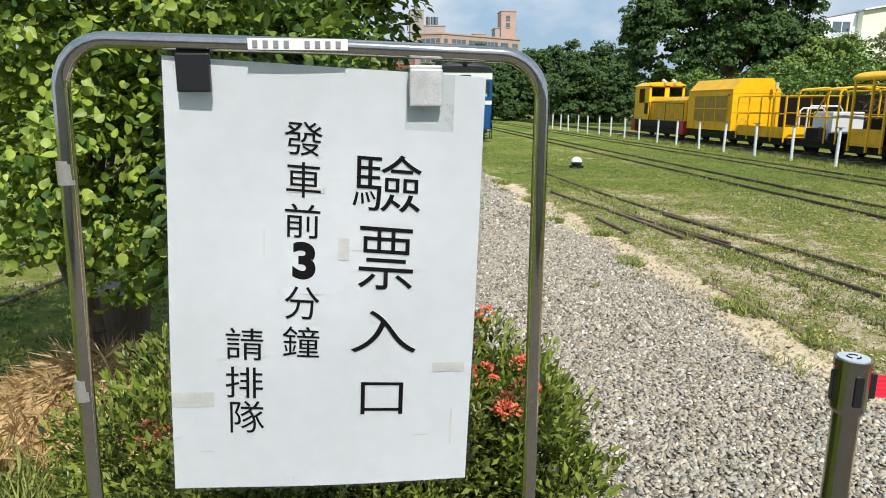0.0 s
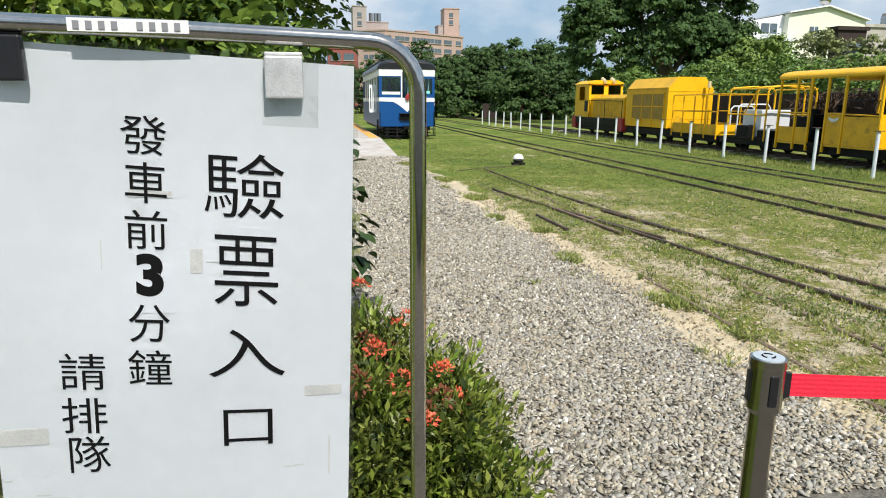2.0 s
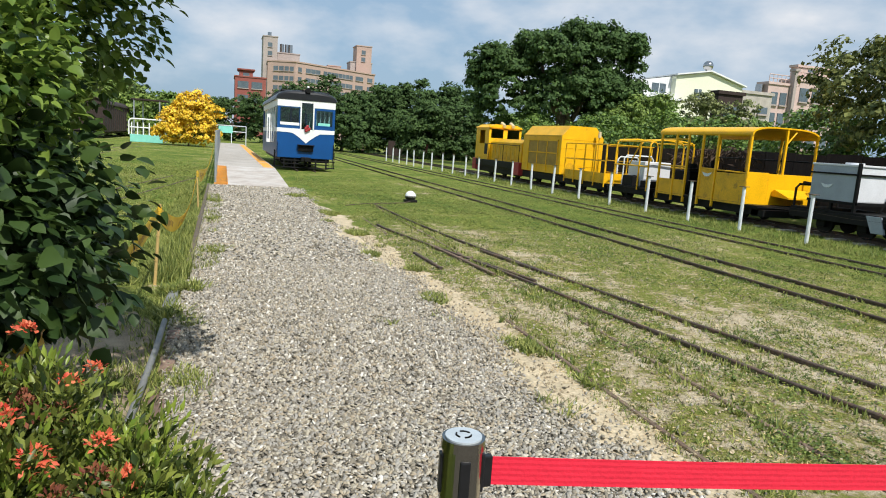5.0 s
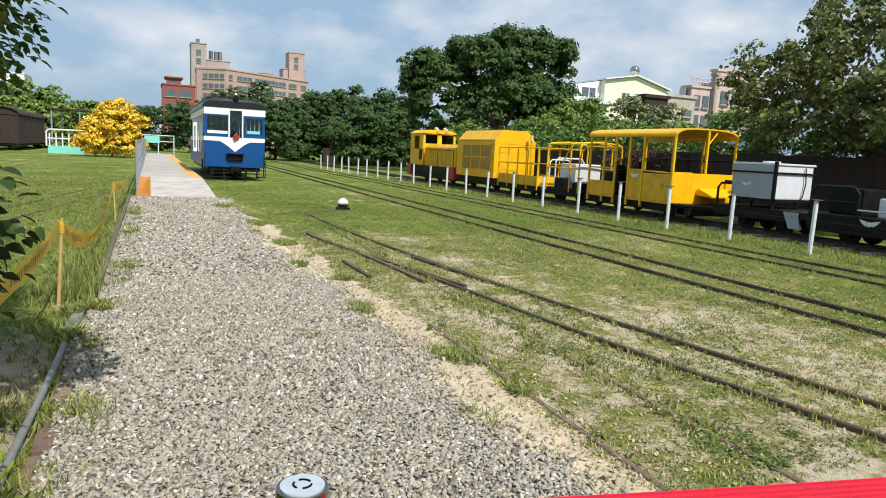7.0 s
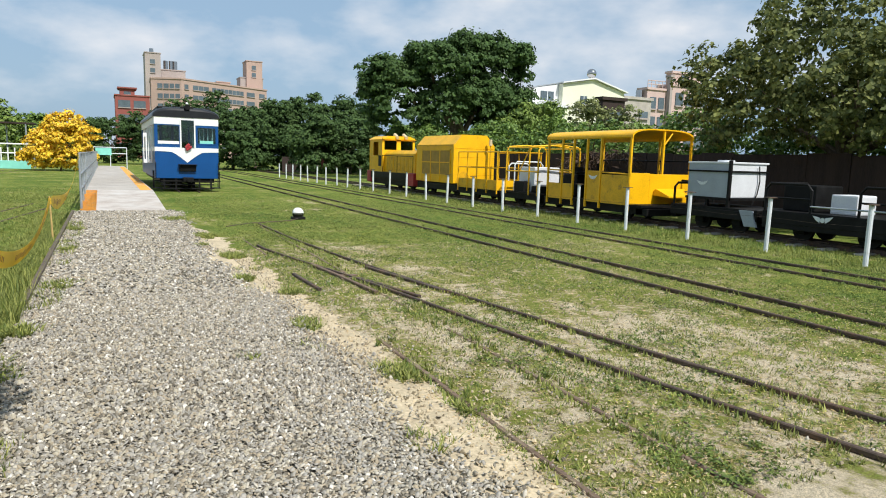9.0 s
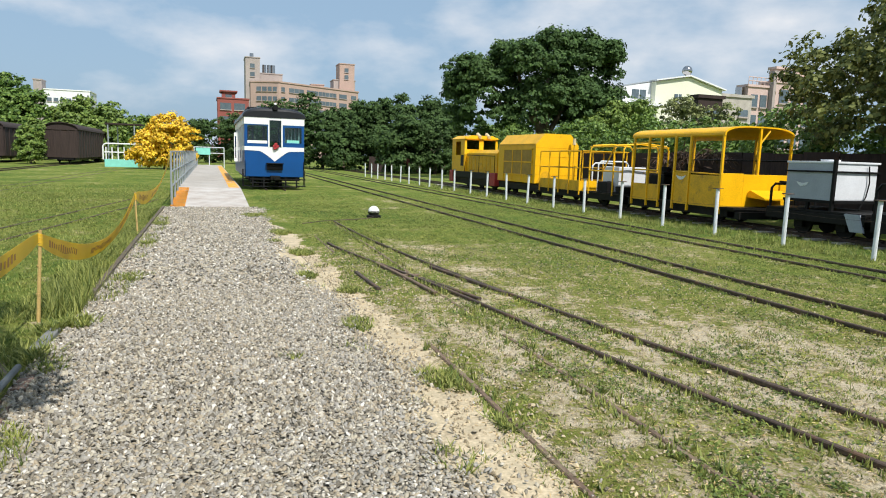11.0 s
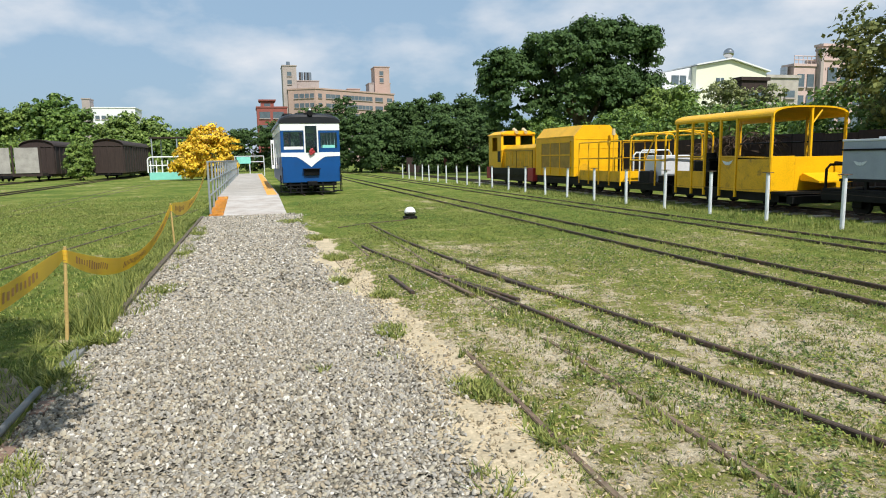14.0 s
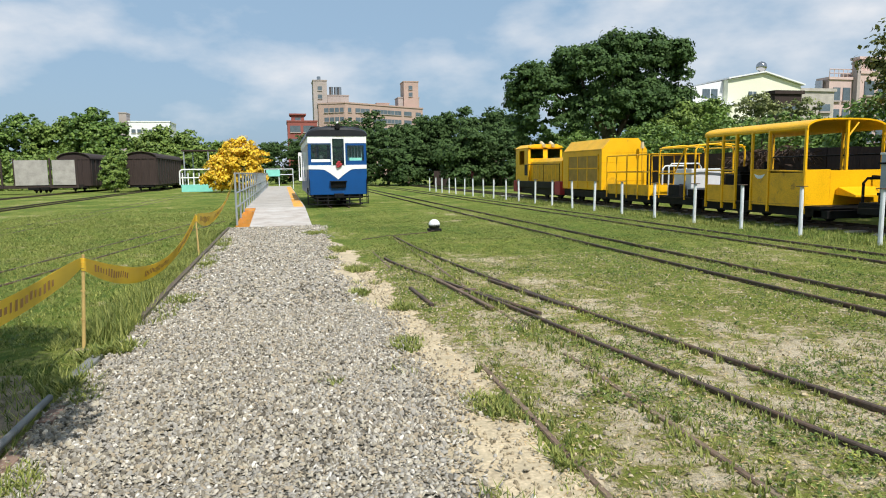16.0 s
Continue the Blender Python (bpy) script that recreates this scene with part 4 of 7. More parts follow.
def coach():
    t = thing("open_coach", (12.3, 14.35, 0), "open-sided yellow passenger wagon with a curved canopy", "wagon", "work train")
    W, L = 1.1, 3.72
    underframe(t, -0.45, L + 0.3, 0.95, 0.30, 0.52, (0.75, 3.0))
    bm = B()
    box(bm, -W, W, -0.5, L, 0.50, 0.56)
    part("floor", bm, M_black, t)
    bm = B()
    prof = [(W + 0.03, 2.36)] + [((W + 0.03) * math.cos(a) ** 0.6 if math.cos(a) > 0 else -(W + 0.03) * (-math.cos(a)) ** 0.6, 2.40 + 0.20 * math.sin(a)) for a in np.linspace(0.05, math.pi - 0.05, 17)] + [(-W - 0.03, 2.36)]
    inner = [(x * 0.97, z - 0.035) for x, z in reversed(prof)]
    prism(bm, prof + inner, "y", -0.05, L + 0.1)
    part("canopy", bm, M_yellow, t)
    posts = [(-W, 0.0), (-W, 1.2), (-W, 1.82), (-W, 2.45), (-W, 3.0), (-W, L), (W, 0.0), (W, 1.2), (W, 2.45), (W, L), (0.05, 0.0), (-0.1, L)]
    for x, y in posts:
        bm = B()
        box(bm, x - 0.028, x + 0.028, y - 0.028, y + 0.028, 0.36 if x < 0 else 0.52, 2.42 if abs(x) > 0.5 else 2.58)
        part("upright", bm, M_yellow if y < 0.1 or x < -0.5 else M_yellow2, t)
    bm = B()
    rod(bm, (0.05, 0, 2.15), (0.35, 0, 2.5), 0.022)
    part("brace", bm, M_yellow, t)
    bm = B()
    box(bm, -W - 0.01, -0.42, -0.04, -0.01, 0.54, 1.40, 0.008)
    box(bm, -0.415, W, -0.035, -0.005, 0.54, 1.38, 0.008)
    part("end_panel", bm, M_yellow, t)
    for y0, y1, z1 in ((0.04, 1.16, 1.33), (1.25, 1.80, 1.42)):
        bm = B()
        box(bm, -W - 0.005, -W + 0.025, y0, y1, 0.52, z1, 0.006)
        part("side_panel", bm, M_yellow2, t)
    emblem(t, -W - 0.006, 1.52, 1.22, 0.9)
    bm = B()
    box(bm, -W - 0.005, -W + 0.02, 2.48, 3.68, 0.52, 1.0, 0.006)
    part("side_panel", bm, M_yellow2, t)
    for a_, b_, m_ in (((-W, 1.82, 1.40), (-W, 0, 1.36), M_yellow2), ((-W, 2.45, 1.40), (-W, L, 1.40), M_yellow2), ((-W, 2.42, 2.2), (-W, L, 2.2), M_yellow2), ((W, 0, 1.75), (W, L, 1.75), M_black), ((W, 0, 1.35), (W, L, 1.35), M_black)):
        part("side_rail", rod(B(), a_, b_, 0.021), m_, t)
    bm = B()
    box(bm, W - 0.03, W, 0.04, L, 0.54, 1.2)
    part("far_side_panel", bm, M_yellow2, t)
    for y in (0.6, 1.6):
        b = B()
        box(b, -0.85, 0.85, y, y + 0.4, 0.9, 0.96, 0.01)
        box(b, -0.85, 0.85, y + 0.38, y + 0.43, 0.96, 1.4, 0.01)
        part("bench", b, M_black, t)
    b = B()
    box(b, -0.7, 0.75, 2.75, 3.45, 0.56, 1.28, 0.04)
    box(b, -0.85, 0.2, 2.6, 2.74, 1.28, 1.36, 0.01)
    rod(b, (0.3, 3.0, 1.28), (0.3, 3.0, 1.62), 0.07, 12)
    rod(b, (-0.4, 3.1, 1.28), (-0.4, 3.1, 1.5), 0.16, 14)
    part("machinery", b, M_black, t, "dark oily machinery on the wagon floor")
    bm = B()
    prism(bm, [(-0.04, 0.92), (-0.12, 0.98), (-0.62, 0.80), (-0.62, 0.76), (-0.04, 0.80)], "x", -0.25, 0.85)
    part("coupling_cover", bm, M_yellow, t)
    bm = B()
    tube(bm, [(0.95, -0.42, 0.54), (0.95, -0.42, 1.0), (0.93, -0.40, 1.14), (0.86, -0.3, 1.2), (0.8, -0.1, 1.22), (0.8, 0, 1.22)], 0.028, 8)
    tube(bm, [(0.62, -0.46, 0.54), (0.62, -0.46, 0.96), (0.70, -0.44, 1.12), (0.8, -0.44, 1.18), (0.95, -0.44, 1.2)], 0.022, 8)
    part("grab_rail", bm, M_black, t)
    bm = B()
    box(bm, -1.0, 0.7, -0.62, -0.2, 0.28, 0.46, 0.01)
    part("step_box", bm, M_black, t)


coach()


def frame_wagon():
    t = thing("frame_wagon", (12.2, 18.75, 0), "small yellow tube-framed trolley with white and black machinery", "wagon", "work train")
    W, L = 0.85, 2.2
    underframe(t, 0, L, 0.75, 0.34, 0.54, (0.5, 1.7))
    bm = B()
    box(bm, -W, W, 0, L, 0.54, 0.6)
    part("floor", bm, M_black, t)
    for y in (0.1, 0.62, 2.05):
        b = B()
        tube(b, [(-W, y, 0.5), (-W, y, 2.0), (-W + 0.1, y, 2.14), (0, y, 2.2), (W - 0.1, y, 2.14), (W, y, 2.0), (W, y, 0.5)], 0.028, 8)
        part("hoop", b, M_yellow, t)
    for z in (2.1, 1.3):
        for x in (-W, W):
            part("side_rail", rod(B(), (x, 0.1, z), (x, 2.05, z), 0.024), M_yellow, t)
    part("brace", rod(B(), (-W, 0.62, 2.08), (-W, 1.2, 1.3), 0.022), M_yellow, t)
    b = B()
    box(b, -0.5, 0.55, 0.8, 1.75, 0.6, 1.45, 0.03)
    part("machine_case", b, M_tankwhite, t, "chalky white machine casing")
    b = B()
    rod(b, (-0.55, 1.2, 0.75), (-0.62, 1.2, 0.75), 0.22, 16)
    box(b, -0.75, 0.1, 0.1, 0.6, 0.6, 0.82, 0.02)
    box(b, -0.8, -0.55, 1.0, 1.6, 0.5, 0.95, 0.03)
    part("engine_block", b, M_black, t)
    b = B()
    tube(b, [(-0.6, 1.9, 0.6), (-0.6, 1.9, 1.5), (-0.5, 1.9, 1.62), (0.5, 1.9, 1.62), (0.6, 1.9, 1.5), (0.6, 1.9, 0.6)], 0.025, 8)
    part("guard_hoop", b, M_post, t)


frame_wagon()


def railed_wagon():
    t = thing("railed_wagon", (12.3, 21.4, 0), "flat yellow wagon with low sides and a pipe-rail cage", "wagon", "work train")
    W, L = 0.95, 3.0
    underframe(t, 0, L, 0.85, 0.32, 0.50, (0.6, 2.4))
    b = B()
    box(b, -W, W, 0, L, 0.50, 0.55)
    part("floor", b, M_black, t)
    for x in (-W, W):
        b = B()
        box(b, x - 0.015, x + 0.015, 0.05, L - 0.05, 0.55, 0.92, 0.006)
        part("side_panel", b, M_yellow2, t)
    b = B()
    box(b, -W, W, 0.02, 0.05, 0.55, 0.92, 0.006)
    part("end_panel", b, M_yellow, t)
    for x in (-W, W):
        for y in (0.0, 0.75, 1.5, 2.25, L):
            b = B()
            rod(b, (x - 0.02, y, 0.42), (x - 0.02, y, 1.95), 0.026)
            part("upright", b, M_yellow, t)
    for x in (-W, W):
        for z in (1.36, 1.95):
            part("side_rail", rod(B(), (x, 0, z), (x, L, z), 0.022), M_yellow2, t)
    b = B()
    box(b, -W, W, -0.1, 1.5, 1.95, 1.98)
    part("shelter_sheet", b, M_yellow2, t)
    b = B()
    tube(b, [(-0.4, 0.1, 0.55), (-0.4, 0.1, 1.45), (-0.3, 0.1, 1.55), (0.4, 0.1, 1.55), (0.5, 0.1, 1.45), (0.5, 0.1, 0.55)], 0.03, 8)
    part("guard_hoop", b, M_post, t)


railed_wagon()


def van():
    t = thing("yellow_van", (12.3, 24.85, 0), "closed yellow work van with a chamfered roof", "wagon", "work train")
    W, L = 0.97, 3.65
    underframe(t, -0.1, L + 0.1, 0.8, 0.34, 0.62, (0.7, 2.95))
    b = B()
    prism(b, [(-W, 0.66), (-W, 2.22), (-0.58, 2.66), (0.58, 2.66), (W, 2.22), (W, 0.66)], "y", 0, L)
    part("body", b, M_yellow, t)
    for z in (1.02, 1.38, 1.74, 2.1):
        b = B()
        box(b, -W, W, -0.012, 0, z, z + 0.02)
        part("seam", b, M_yellow, t)
    b = B()
    box(b, -W - 0.014, -W, 0.3, 3.0, 1.0, 2.0, 0.006)
    s = part("side_shutter", b, M_shutter, t, "dull brownish-yellow side shutters")
    for q in ((0.25, 3.05, 0.96, 1.0), (0.25, 3.05, 2.0, 2.05), (0.25, 3.05, 1.48, 1.53)):
        b = B()
        box(b, -W - 0.03, -W, q[0], q[1], q[2], q[3])
        part("frame", b, M_yellow, s)
    for y in (0.25, 1.2, 2.1, 3.0):
        b = B()
        box(b, -W - 0.03, -W, y, y + 0.05, 0.7, 2.05)
        part("frame", b, M_yellow, s)
    b = B()
    box(b, -W - 0.03, -W + 0.02, 0.0, L, 2.2, 2.25)
    part("gutter", b, M_yellow2, t)
    # duller arch painted for the rounded shadow on the van's end
    b = B()
    prism(b, [(-0.9 + 0.8 * i / 12, 0.68 + 0.5 * math.sin(math.pi * i / 12)) for i in range(13)], "y", -0.03, -0.014)
    part("arch_shadow", b, M_yellow2, t)
    b = B()
    rod(b, (0.62, -0.25, 0.6), (0.62, -0.25, 2.25), 0.025)
    ex = part("exhaust", b, M_yellow2, t)
    b = B()
    rod(b, (0.62, -0.25, 2.25), (0.62, -0.25, 2.5), 0.075, 14, 0.06)
    part("beacon", b, M_lampshell, ex, "cream beacon on a thin pipe")


van()


def loco():
    t = thing("diesel_locomotive", (12.3, 28.9, 0), "small yellow diesel shunter with a low bonnet and cab", "locomotive", "work train")
    W, L = 0.92, 5.9
    underframe(t, 0, L, 0.75, 0.3, 0.6, (1.2, 2.8, 4.6))
    b = B()
    box(b, -W - 0.05, W + 0.05, -0.05, L, 0.6, 0.92, 0.02)
    part("frame_skirt", b, M_black, t)
    b = B()
    box(b, -W - 0.07, W + 0.07, -0.12, 0.5, 0.35, 0.95, 0.03)
    part("buffer_beam", b, M_red, t)
    b = B()
    box(b, -W - 0.07, W + 0.07, L - 0.4, L + 0.1, 0.35, 0.95, 0.03)
    part("buffer_beam", b, M_red, t)
    b = B()
    prism(b, [(-0.78, 0.92), (-0.78, 1.85), (-0.62, 2.02), (0.62, 2.02), (0.78, 1.85), (0.78, 0.92)], "y", 0.15, 4.0)
    hood = part("bonnet", b, M_yellow, t)
    for k in range(7):
        b = B()
        box(b, -0.80, -0.78, 0.4 + k * 0.48, 0.78 + k * 0.48, 1.02, 1.72, 0.01)
        part("bonnet_door", b, M_yellow2, hood)
    b = B()
    rod(b, (-W, 0.1, 1.72), (-W, 4.0, 1.76), 0.016)
    for y in (0.1, 2.0, 3.9):
        rod(b, (-W, y, 0.92), (-W, y, 1.75), 0.016)
    part("handrail", b, M_black, t)
    # cab as panels with openings
    c0, c1 = 4.0, 5.8
    b = B()
    box(b, -W, W, c0, c0 + 0.04, 0.92, 2.05)
    box(b, -W, -0.80, c0, c0 + 0.04, 2.05, 2.62)
    box(b, -0.12, 0.12, c0, c0 + 0.04, 2.05, 2.62)
    box(b, 0.80, W, c0, c0 + 0.04, 2.05, 2.62)
    box(b, -W, W, c0, c0 + 0.04, 2.52, 2.68)
    part("cab_front", b, M_yellow, t)
    b = B()
    box(b, -W, -W + 0.04, c0 + 0.04, c1, 0.92, 1.75)
    box(b, -W, -W + 0.04, c0 + 0.04, 4.55, 1.75, 2.6)
    box(b, -W, -W + 0.04, 5.3, c1, 1.75, 2.6)
    box(b, -W, -W + 0.04, 4.55, 5.3, 2.45, 2.6)
    part("cab_side", b, M_yellow, t)
    b = B()
    box(b, W - 0.04, W, c0 + 0.04, c1, 0.92, 2.6)
    box(b, -W, W, c1, c1 + 0.04, 0.92, 2.6)
    part("cab_rear", b, M_yellow2, t)
    b = B()
    prism(b, [(-W - 0.05, 2.58), (-0.6, 2.76), (0.6, 2.76), (W + 0.05, 2.58)], "y", c0 - 0.1, c1 + 0.12)
    part("cab_roof", b, M_yellow, t)
    for x0, x1 in ((-0.8, -0.12), (0.12, 0.8)):
        b = B()
        box(b, x0, x1, c0 + 0.015, c0 + 0.02, 2.05, 2.52)
        g = part("windscreen", b, M_glass, t)
        g.visible_shadow = False
    b = B()
    box(b, -W - 0.012, -W, 4.1, 4.5, 1.2, 1.75)
    part("cab_vent", b, M_dark, t)
    for x in (-0.15, 0.35):
        b = B()
        rod(b, (x, 3.8, 2.68), (x, 4.2, 2.84), 0.09, 12)
        part("cab_lamp", b, M_lampshell, t)


loco()


def tank_wagon():
    t = thing("tank_wagon", (12.3, 11.2, 0), "flat wagon carrying a grey and white box tank", "wagon", "work train")
    underframe(t, -0.6, 1.95, 0.72, 0.42, 0.62, (0.1, 1.2))
    b = B()
    box(b, -0.75, 0.75, -0.6, 1.95, 0.62, 0.68, 0.01)
    part("floor", b, M_black, t)
    b = B()
    box(b, -0.66, 0.62, 0.30, 1.50, 0.90, 1.72, 0.03)
    tk = part("tank", b, M_tankwhite, t, "chalky white box tank")
    b = B()
    box(b, -0.69, -0.664, 0.30, 1.50, 0.90, 1.70, 0.008)
    part("side_plate", b, M_tank, tk, "grey plate over the tank's side")
    b = B()
    box(b, -0.70, 0.66, 0.27, 1.53, 1.70, 1.745, 0.01)
    part("lid", b, M_tankwhite, tk)
    emblem(t, -0.695, 1.05, 1.22, 0.75)
    b = B()
    box(b, -0.71, -0.64, 0.24, 0.30, 0.66, 1.78)
    box(b, -0.71, 0.66, 0.26, 0.29, 1.50, 1.54)
    box(b, -0.72, -0.692, 0.26, 1.55, 1.50, 1.54)
    box(b, -0.7, 0.66, 0.24, 1.55, 0.84, 0.90)
    for y in (0.3, 0.9, 1.5):
        box(b, -0.68, -0.62, y - 0.03, y + 0.03, 0.66, 0.86)
    box(b, 0.58, 0.64, 0.24, 0.30, 0.66, 0.86)
    part("tank_frame", b, M_black, t)
    b = B()
    rod(b, (-0.1, 0.9, 1.74), (-0.1, 0.9, 1.79), 0.2, 18)
    part("hatch", b, M_tankwhite, tk)
    b = B()
    tube(b, [(0.3, 0.26, 1.66), (0.34, 0.25, 1.3), (0.28, 0.25, 1.0), (0.1, 0.25, 0.7)], 0.015, 6)
    part("hose", b, M_black, tk)
    b = B()
    tube(b, [(-0.7, 1.9, 0.66), (-0.7, 1.9, 1.1), (-0.6, 1.9, 1.2), (0.6, 1.9, 1.2), (0.7, 1.9, 1.1), (0.7, 1.9, 0.66)], 0.03, 8)
    part("end_hoop", b, M_black, t)
    b = B()
    prism(b, [(-0.5, 0.66), (-0.62, 0.3), (-0.32, 0.3), (-0.15, 0.66)], "x", -0.8, -0.74)
    part("side_flap", b, M_tank, t)


tank_wagon()


def black_wagon(y, label):
    t = thing("flat_wagon", (12.3, y, 0), label, "wagon", "work train")
    L = 2.85
    underframe(t, 0, L, 0.72, 0.34, 0.5, (0.7, 2.1))
    b = B()
    box(b, -0.78, 0.78, 0, L, 0.44, 0.72, 0.015)
    part("bed", b, M_black, t)
    emblem(t, -0.785, 1.45, 0.60, 1.0)
    for y0, y1 in ((1.75, 2.8), (0.05, 0.75)):
        b = B()
        tube(b, [(-0.76, y0, 0.7), (-0.76, y0, 1.18), (-0.76, y0 + 0.1, 1.3), (-0.76, y1 - 0.1, 1.3), (-0.76, y1, 1.18), (-0.76, y1, 0.7)], 0.028, 8)
        rod(b, (-0.76, y0, 1.0), (-0.76, y1, 1.0), 0.02)
        part("side_hoop", b, M_black, t)
    b = B()
    tube(b, [(-0.74, 2.82, 0.7), (-0.74, 2.82, 1.18), (-0.62, 2.82, 1.3), (0.62, 2.82, 1.3), (0.74, 2.82, 1.18), (0.74, 2.82, 0.7)], 0.028, 8)
    part("end_hoop", b, M_black, t)
    b = B()
    box(b, -0.4, 0.5, 1.9, 2.65, 0.72, 1.28, 0.03)
    part("motor_case", b, M_black, t)
    b = B()
    rod(b, (-0.77, 0, 0.86), (-0.77, 1.75, 0.86), 0.018)
    part("side_bar", b, M_galv, t)
    return t


w = black_wagon(7.6, "black flat wagon with hoop rails and a pale badge")
b = B()
box(b, -0.35, 0.3, 1.05, 1.6, 0.72, 1.12, 0.03)
part("plastic_bin", b, M_tankwhite, w, "pale bluish plastic bin")
copy_thing(w, pose(12.3, 4.2, 0))

# ---------- far right: fence boards, hedge, trees ----------
fc = thing("board_fence", (16.2, 4, 0), "dark weathered board fence behind the work train", "fence")
for k in range(30):
    b = B()
    box(b, -0.03 + 0.01 * (k % 3), 0.03 + 0.01 * (k % 3), k * 1.25, k * 1.25 + 1.23, 0, 2.05 + 0.03 * math.sin(k * 2.3))
    part("panel", b, M_boardwall, fc)
pos, out = sprays([(18.6, 8 + 2.2 * k, 2.0 + 0.35 * math.sin(k * 1.7), 1.5, 1.8, 1.55 + 0.3 * math.sin(k * 2.9)) for k in range(17)], 1600, 32, 0.36)
tagged(facing_leaves("hedge_foliage", pos, out, 0.17, M_leaf_hedge), "bright green climbing hedge over the fence", "hedge", kind="stuff")
# dead fronds hanging over the fence behind the open wagon
pos, out = sprays([(15.6, 20.3, 1.75, 0.3, 1.3, 0.5), (15.7, 22.5, 1.5, 0.3, 1.0, 0.5)], 50, 9, 0.26)
tagged(leaves("dead_fronds", pos, out, 0.42, M_deadleaf, False, 1.2, 0.5, 0.22), "dead brown fronds hanging over the board fence", "dead leaves", kind="stuff")

tree("broad_tree", 17.3, 12.4, [(-1.0, 0.2, 4.4, 2.4, 2.4, 2.2), (0.8, 1.0, 5.4, 2.6, 2.6, 2.4), (1.8, -1.6, 4.3, 2.4, 2.4, 2.2), (-1.6, -1.6, 3.5, 2.0, 1.9, 1.6), (1.2, -4.5, 4.8, 2.6, 2.6, 2.6), (-2.4, 1.4, 3.3, 1.5, 1.6, 1.2), (-0.6, 4.0, 4.2, 1.4, 1.4, 1.5), (0.3, -7.5, 4.6, 2.6, 2.6, 2.6)],
     1900, 28, 0.30, 0.15, M_leaf_right, "broad olive-green tree with open crown behind the wagons", trunk_r=0.2, trunk_h=2.6, limbs=12, sprayed=True)
tree("banyan_tree", 23.6, 48, lumpy([(-1.2, 0, 7.6, 4.0, 4.0, 3.0), (3.5, 0, 8.6, 3.0, 3.2, 2.9), (-4.8, 0.5, 6.0, 2.8, 3.2, 3.0), (4.2, 0.3, 5.2, 2.7, 2.8, 2.9), (0.4, -1.5, 4.8, 4.8, 3.0, 2.9), (-3.4, -1, 8.9, 1.7, 2.0, 1.5), (0.6, 0, 10.0, 1.5, 2.0, 1.5), (3.0, 0, 10.6, 1.6, 1.6, 1.3), (-5.9, 0, 7.4, 1.3, 1.5, 1.2), (5.0, 0, 9.9, 1.4, 1.4, 1.2)], 60, 0.5, 1.2, 5),
     1900, 50, 0.46, 0.25, M_leaf_banyan, "large dark-green banyan with a dense lumpy crown", trunk_r=0.7, trunk_h=4.5, limbs=9, sprayed=True)
tree("young_tree", 27.8, 44, lumpy([(0, 0, 4.6, 2.0, 1.8, 1.2), (1.6, 0, 5.4, 1.4, 1.3, 0.8), (-1.4, 0, 3.8, 1.6, 1.4, 1.1), (0.6, -0.5, 3.2, 2.2, 1.6, 1.2)], 14, 0.4, 0.8, 8),
     330, 40, 0.42, 0.22, M_leaf_low, "light green young tree before the banyan", trunk_r=0.14, trunk_h=2.8, limbs=6, sprayed=True)
far_rows = [(6.6, 74, 6.0, 3.0), (10.5, 73, 6.6, 2.8), (13.4, 72, 7.4, 2.4), (15.8, 74, 8.0, 2.2), (18.2, 73, 8.4, 2.3), (20.8, 71, 8.2, 2.6), (24.0, 72, 8.8, 2.9), (9.0, 84, 9.0, 3.4), (12.2, 70, 4.6, 2.2), (17.0, 69, 4.8, 2.4), (21.8, 67, 4.6, 2.4), (19.6, 62, 5.6, 2.8), (15.8, 61, 5.0, 2.4), (3.6, 92, 7.2, 3.0), (-0.6, 96, 6.2, 3.0), (-4.2, 98, 5.4, 2.6), (28.5, 66, 6.0, 3.2), (33, 60, 4.6, 3.0), (37.5, 55, 4.8, 2.6), (41, 50, 4.6, 2.6), (39.5, 52, 8.0, 1.4), (43.6, 52, 7.8, 1.3), (34.5, 52, 5.4, 2.0), (48.5, 55, 6.0, 2.6), (44.5, 54, 5.6, 2.4)]
for i, (x, y, h, r) in enumerate(far_rows):
    light = i >= 16
    tree("background_tree", x, y, lumpy([(0, 0, h * 0.5, r, r, h * 0.44), (r * 0.4, -0.4, h * 0.76, r * 0.5, r * 0.6, h * 0.24), (-r * 0.55, 0.2, h * 0.6, r * 0.6, r * 0.6, h * 0.3), (0, -0.4, h * 0.2, r * 0.95, r * 0.8, h * 0.22)], 9, 0.5, 1.1, i),
         (150 if r < 1.5 else 340), 36, 0.42, 0.27, M_leaf_sprig if r < 1.5 else (M_leaf_hedge, M_leaf_low)[i % 2] if light else M_leaf_dark, "bushy green tree in the row behind the yard" if light else "dark green tree in the row behind the yard", trunk_r=0.18, trunk_h=h * 0.4, limbs=3, group="trees behind the yard", sprayed=True)
rf = thing("sheet_fence", (14, 66, 0), "rust-brown sheet fence under the far trees", "fence")
for k in range(6):
    b = B()
    box(b, k * 1.05, k * 1.05 + 1.04, 0, 0.06, 0, 1.5 + 0.05 * math.sin(k * 1.9))
    part("sheet", b, M_redwall if k == 3 else M_boardwall, rf)


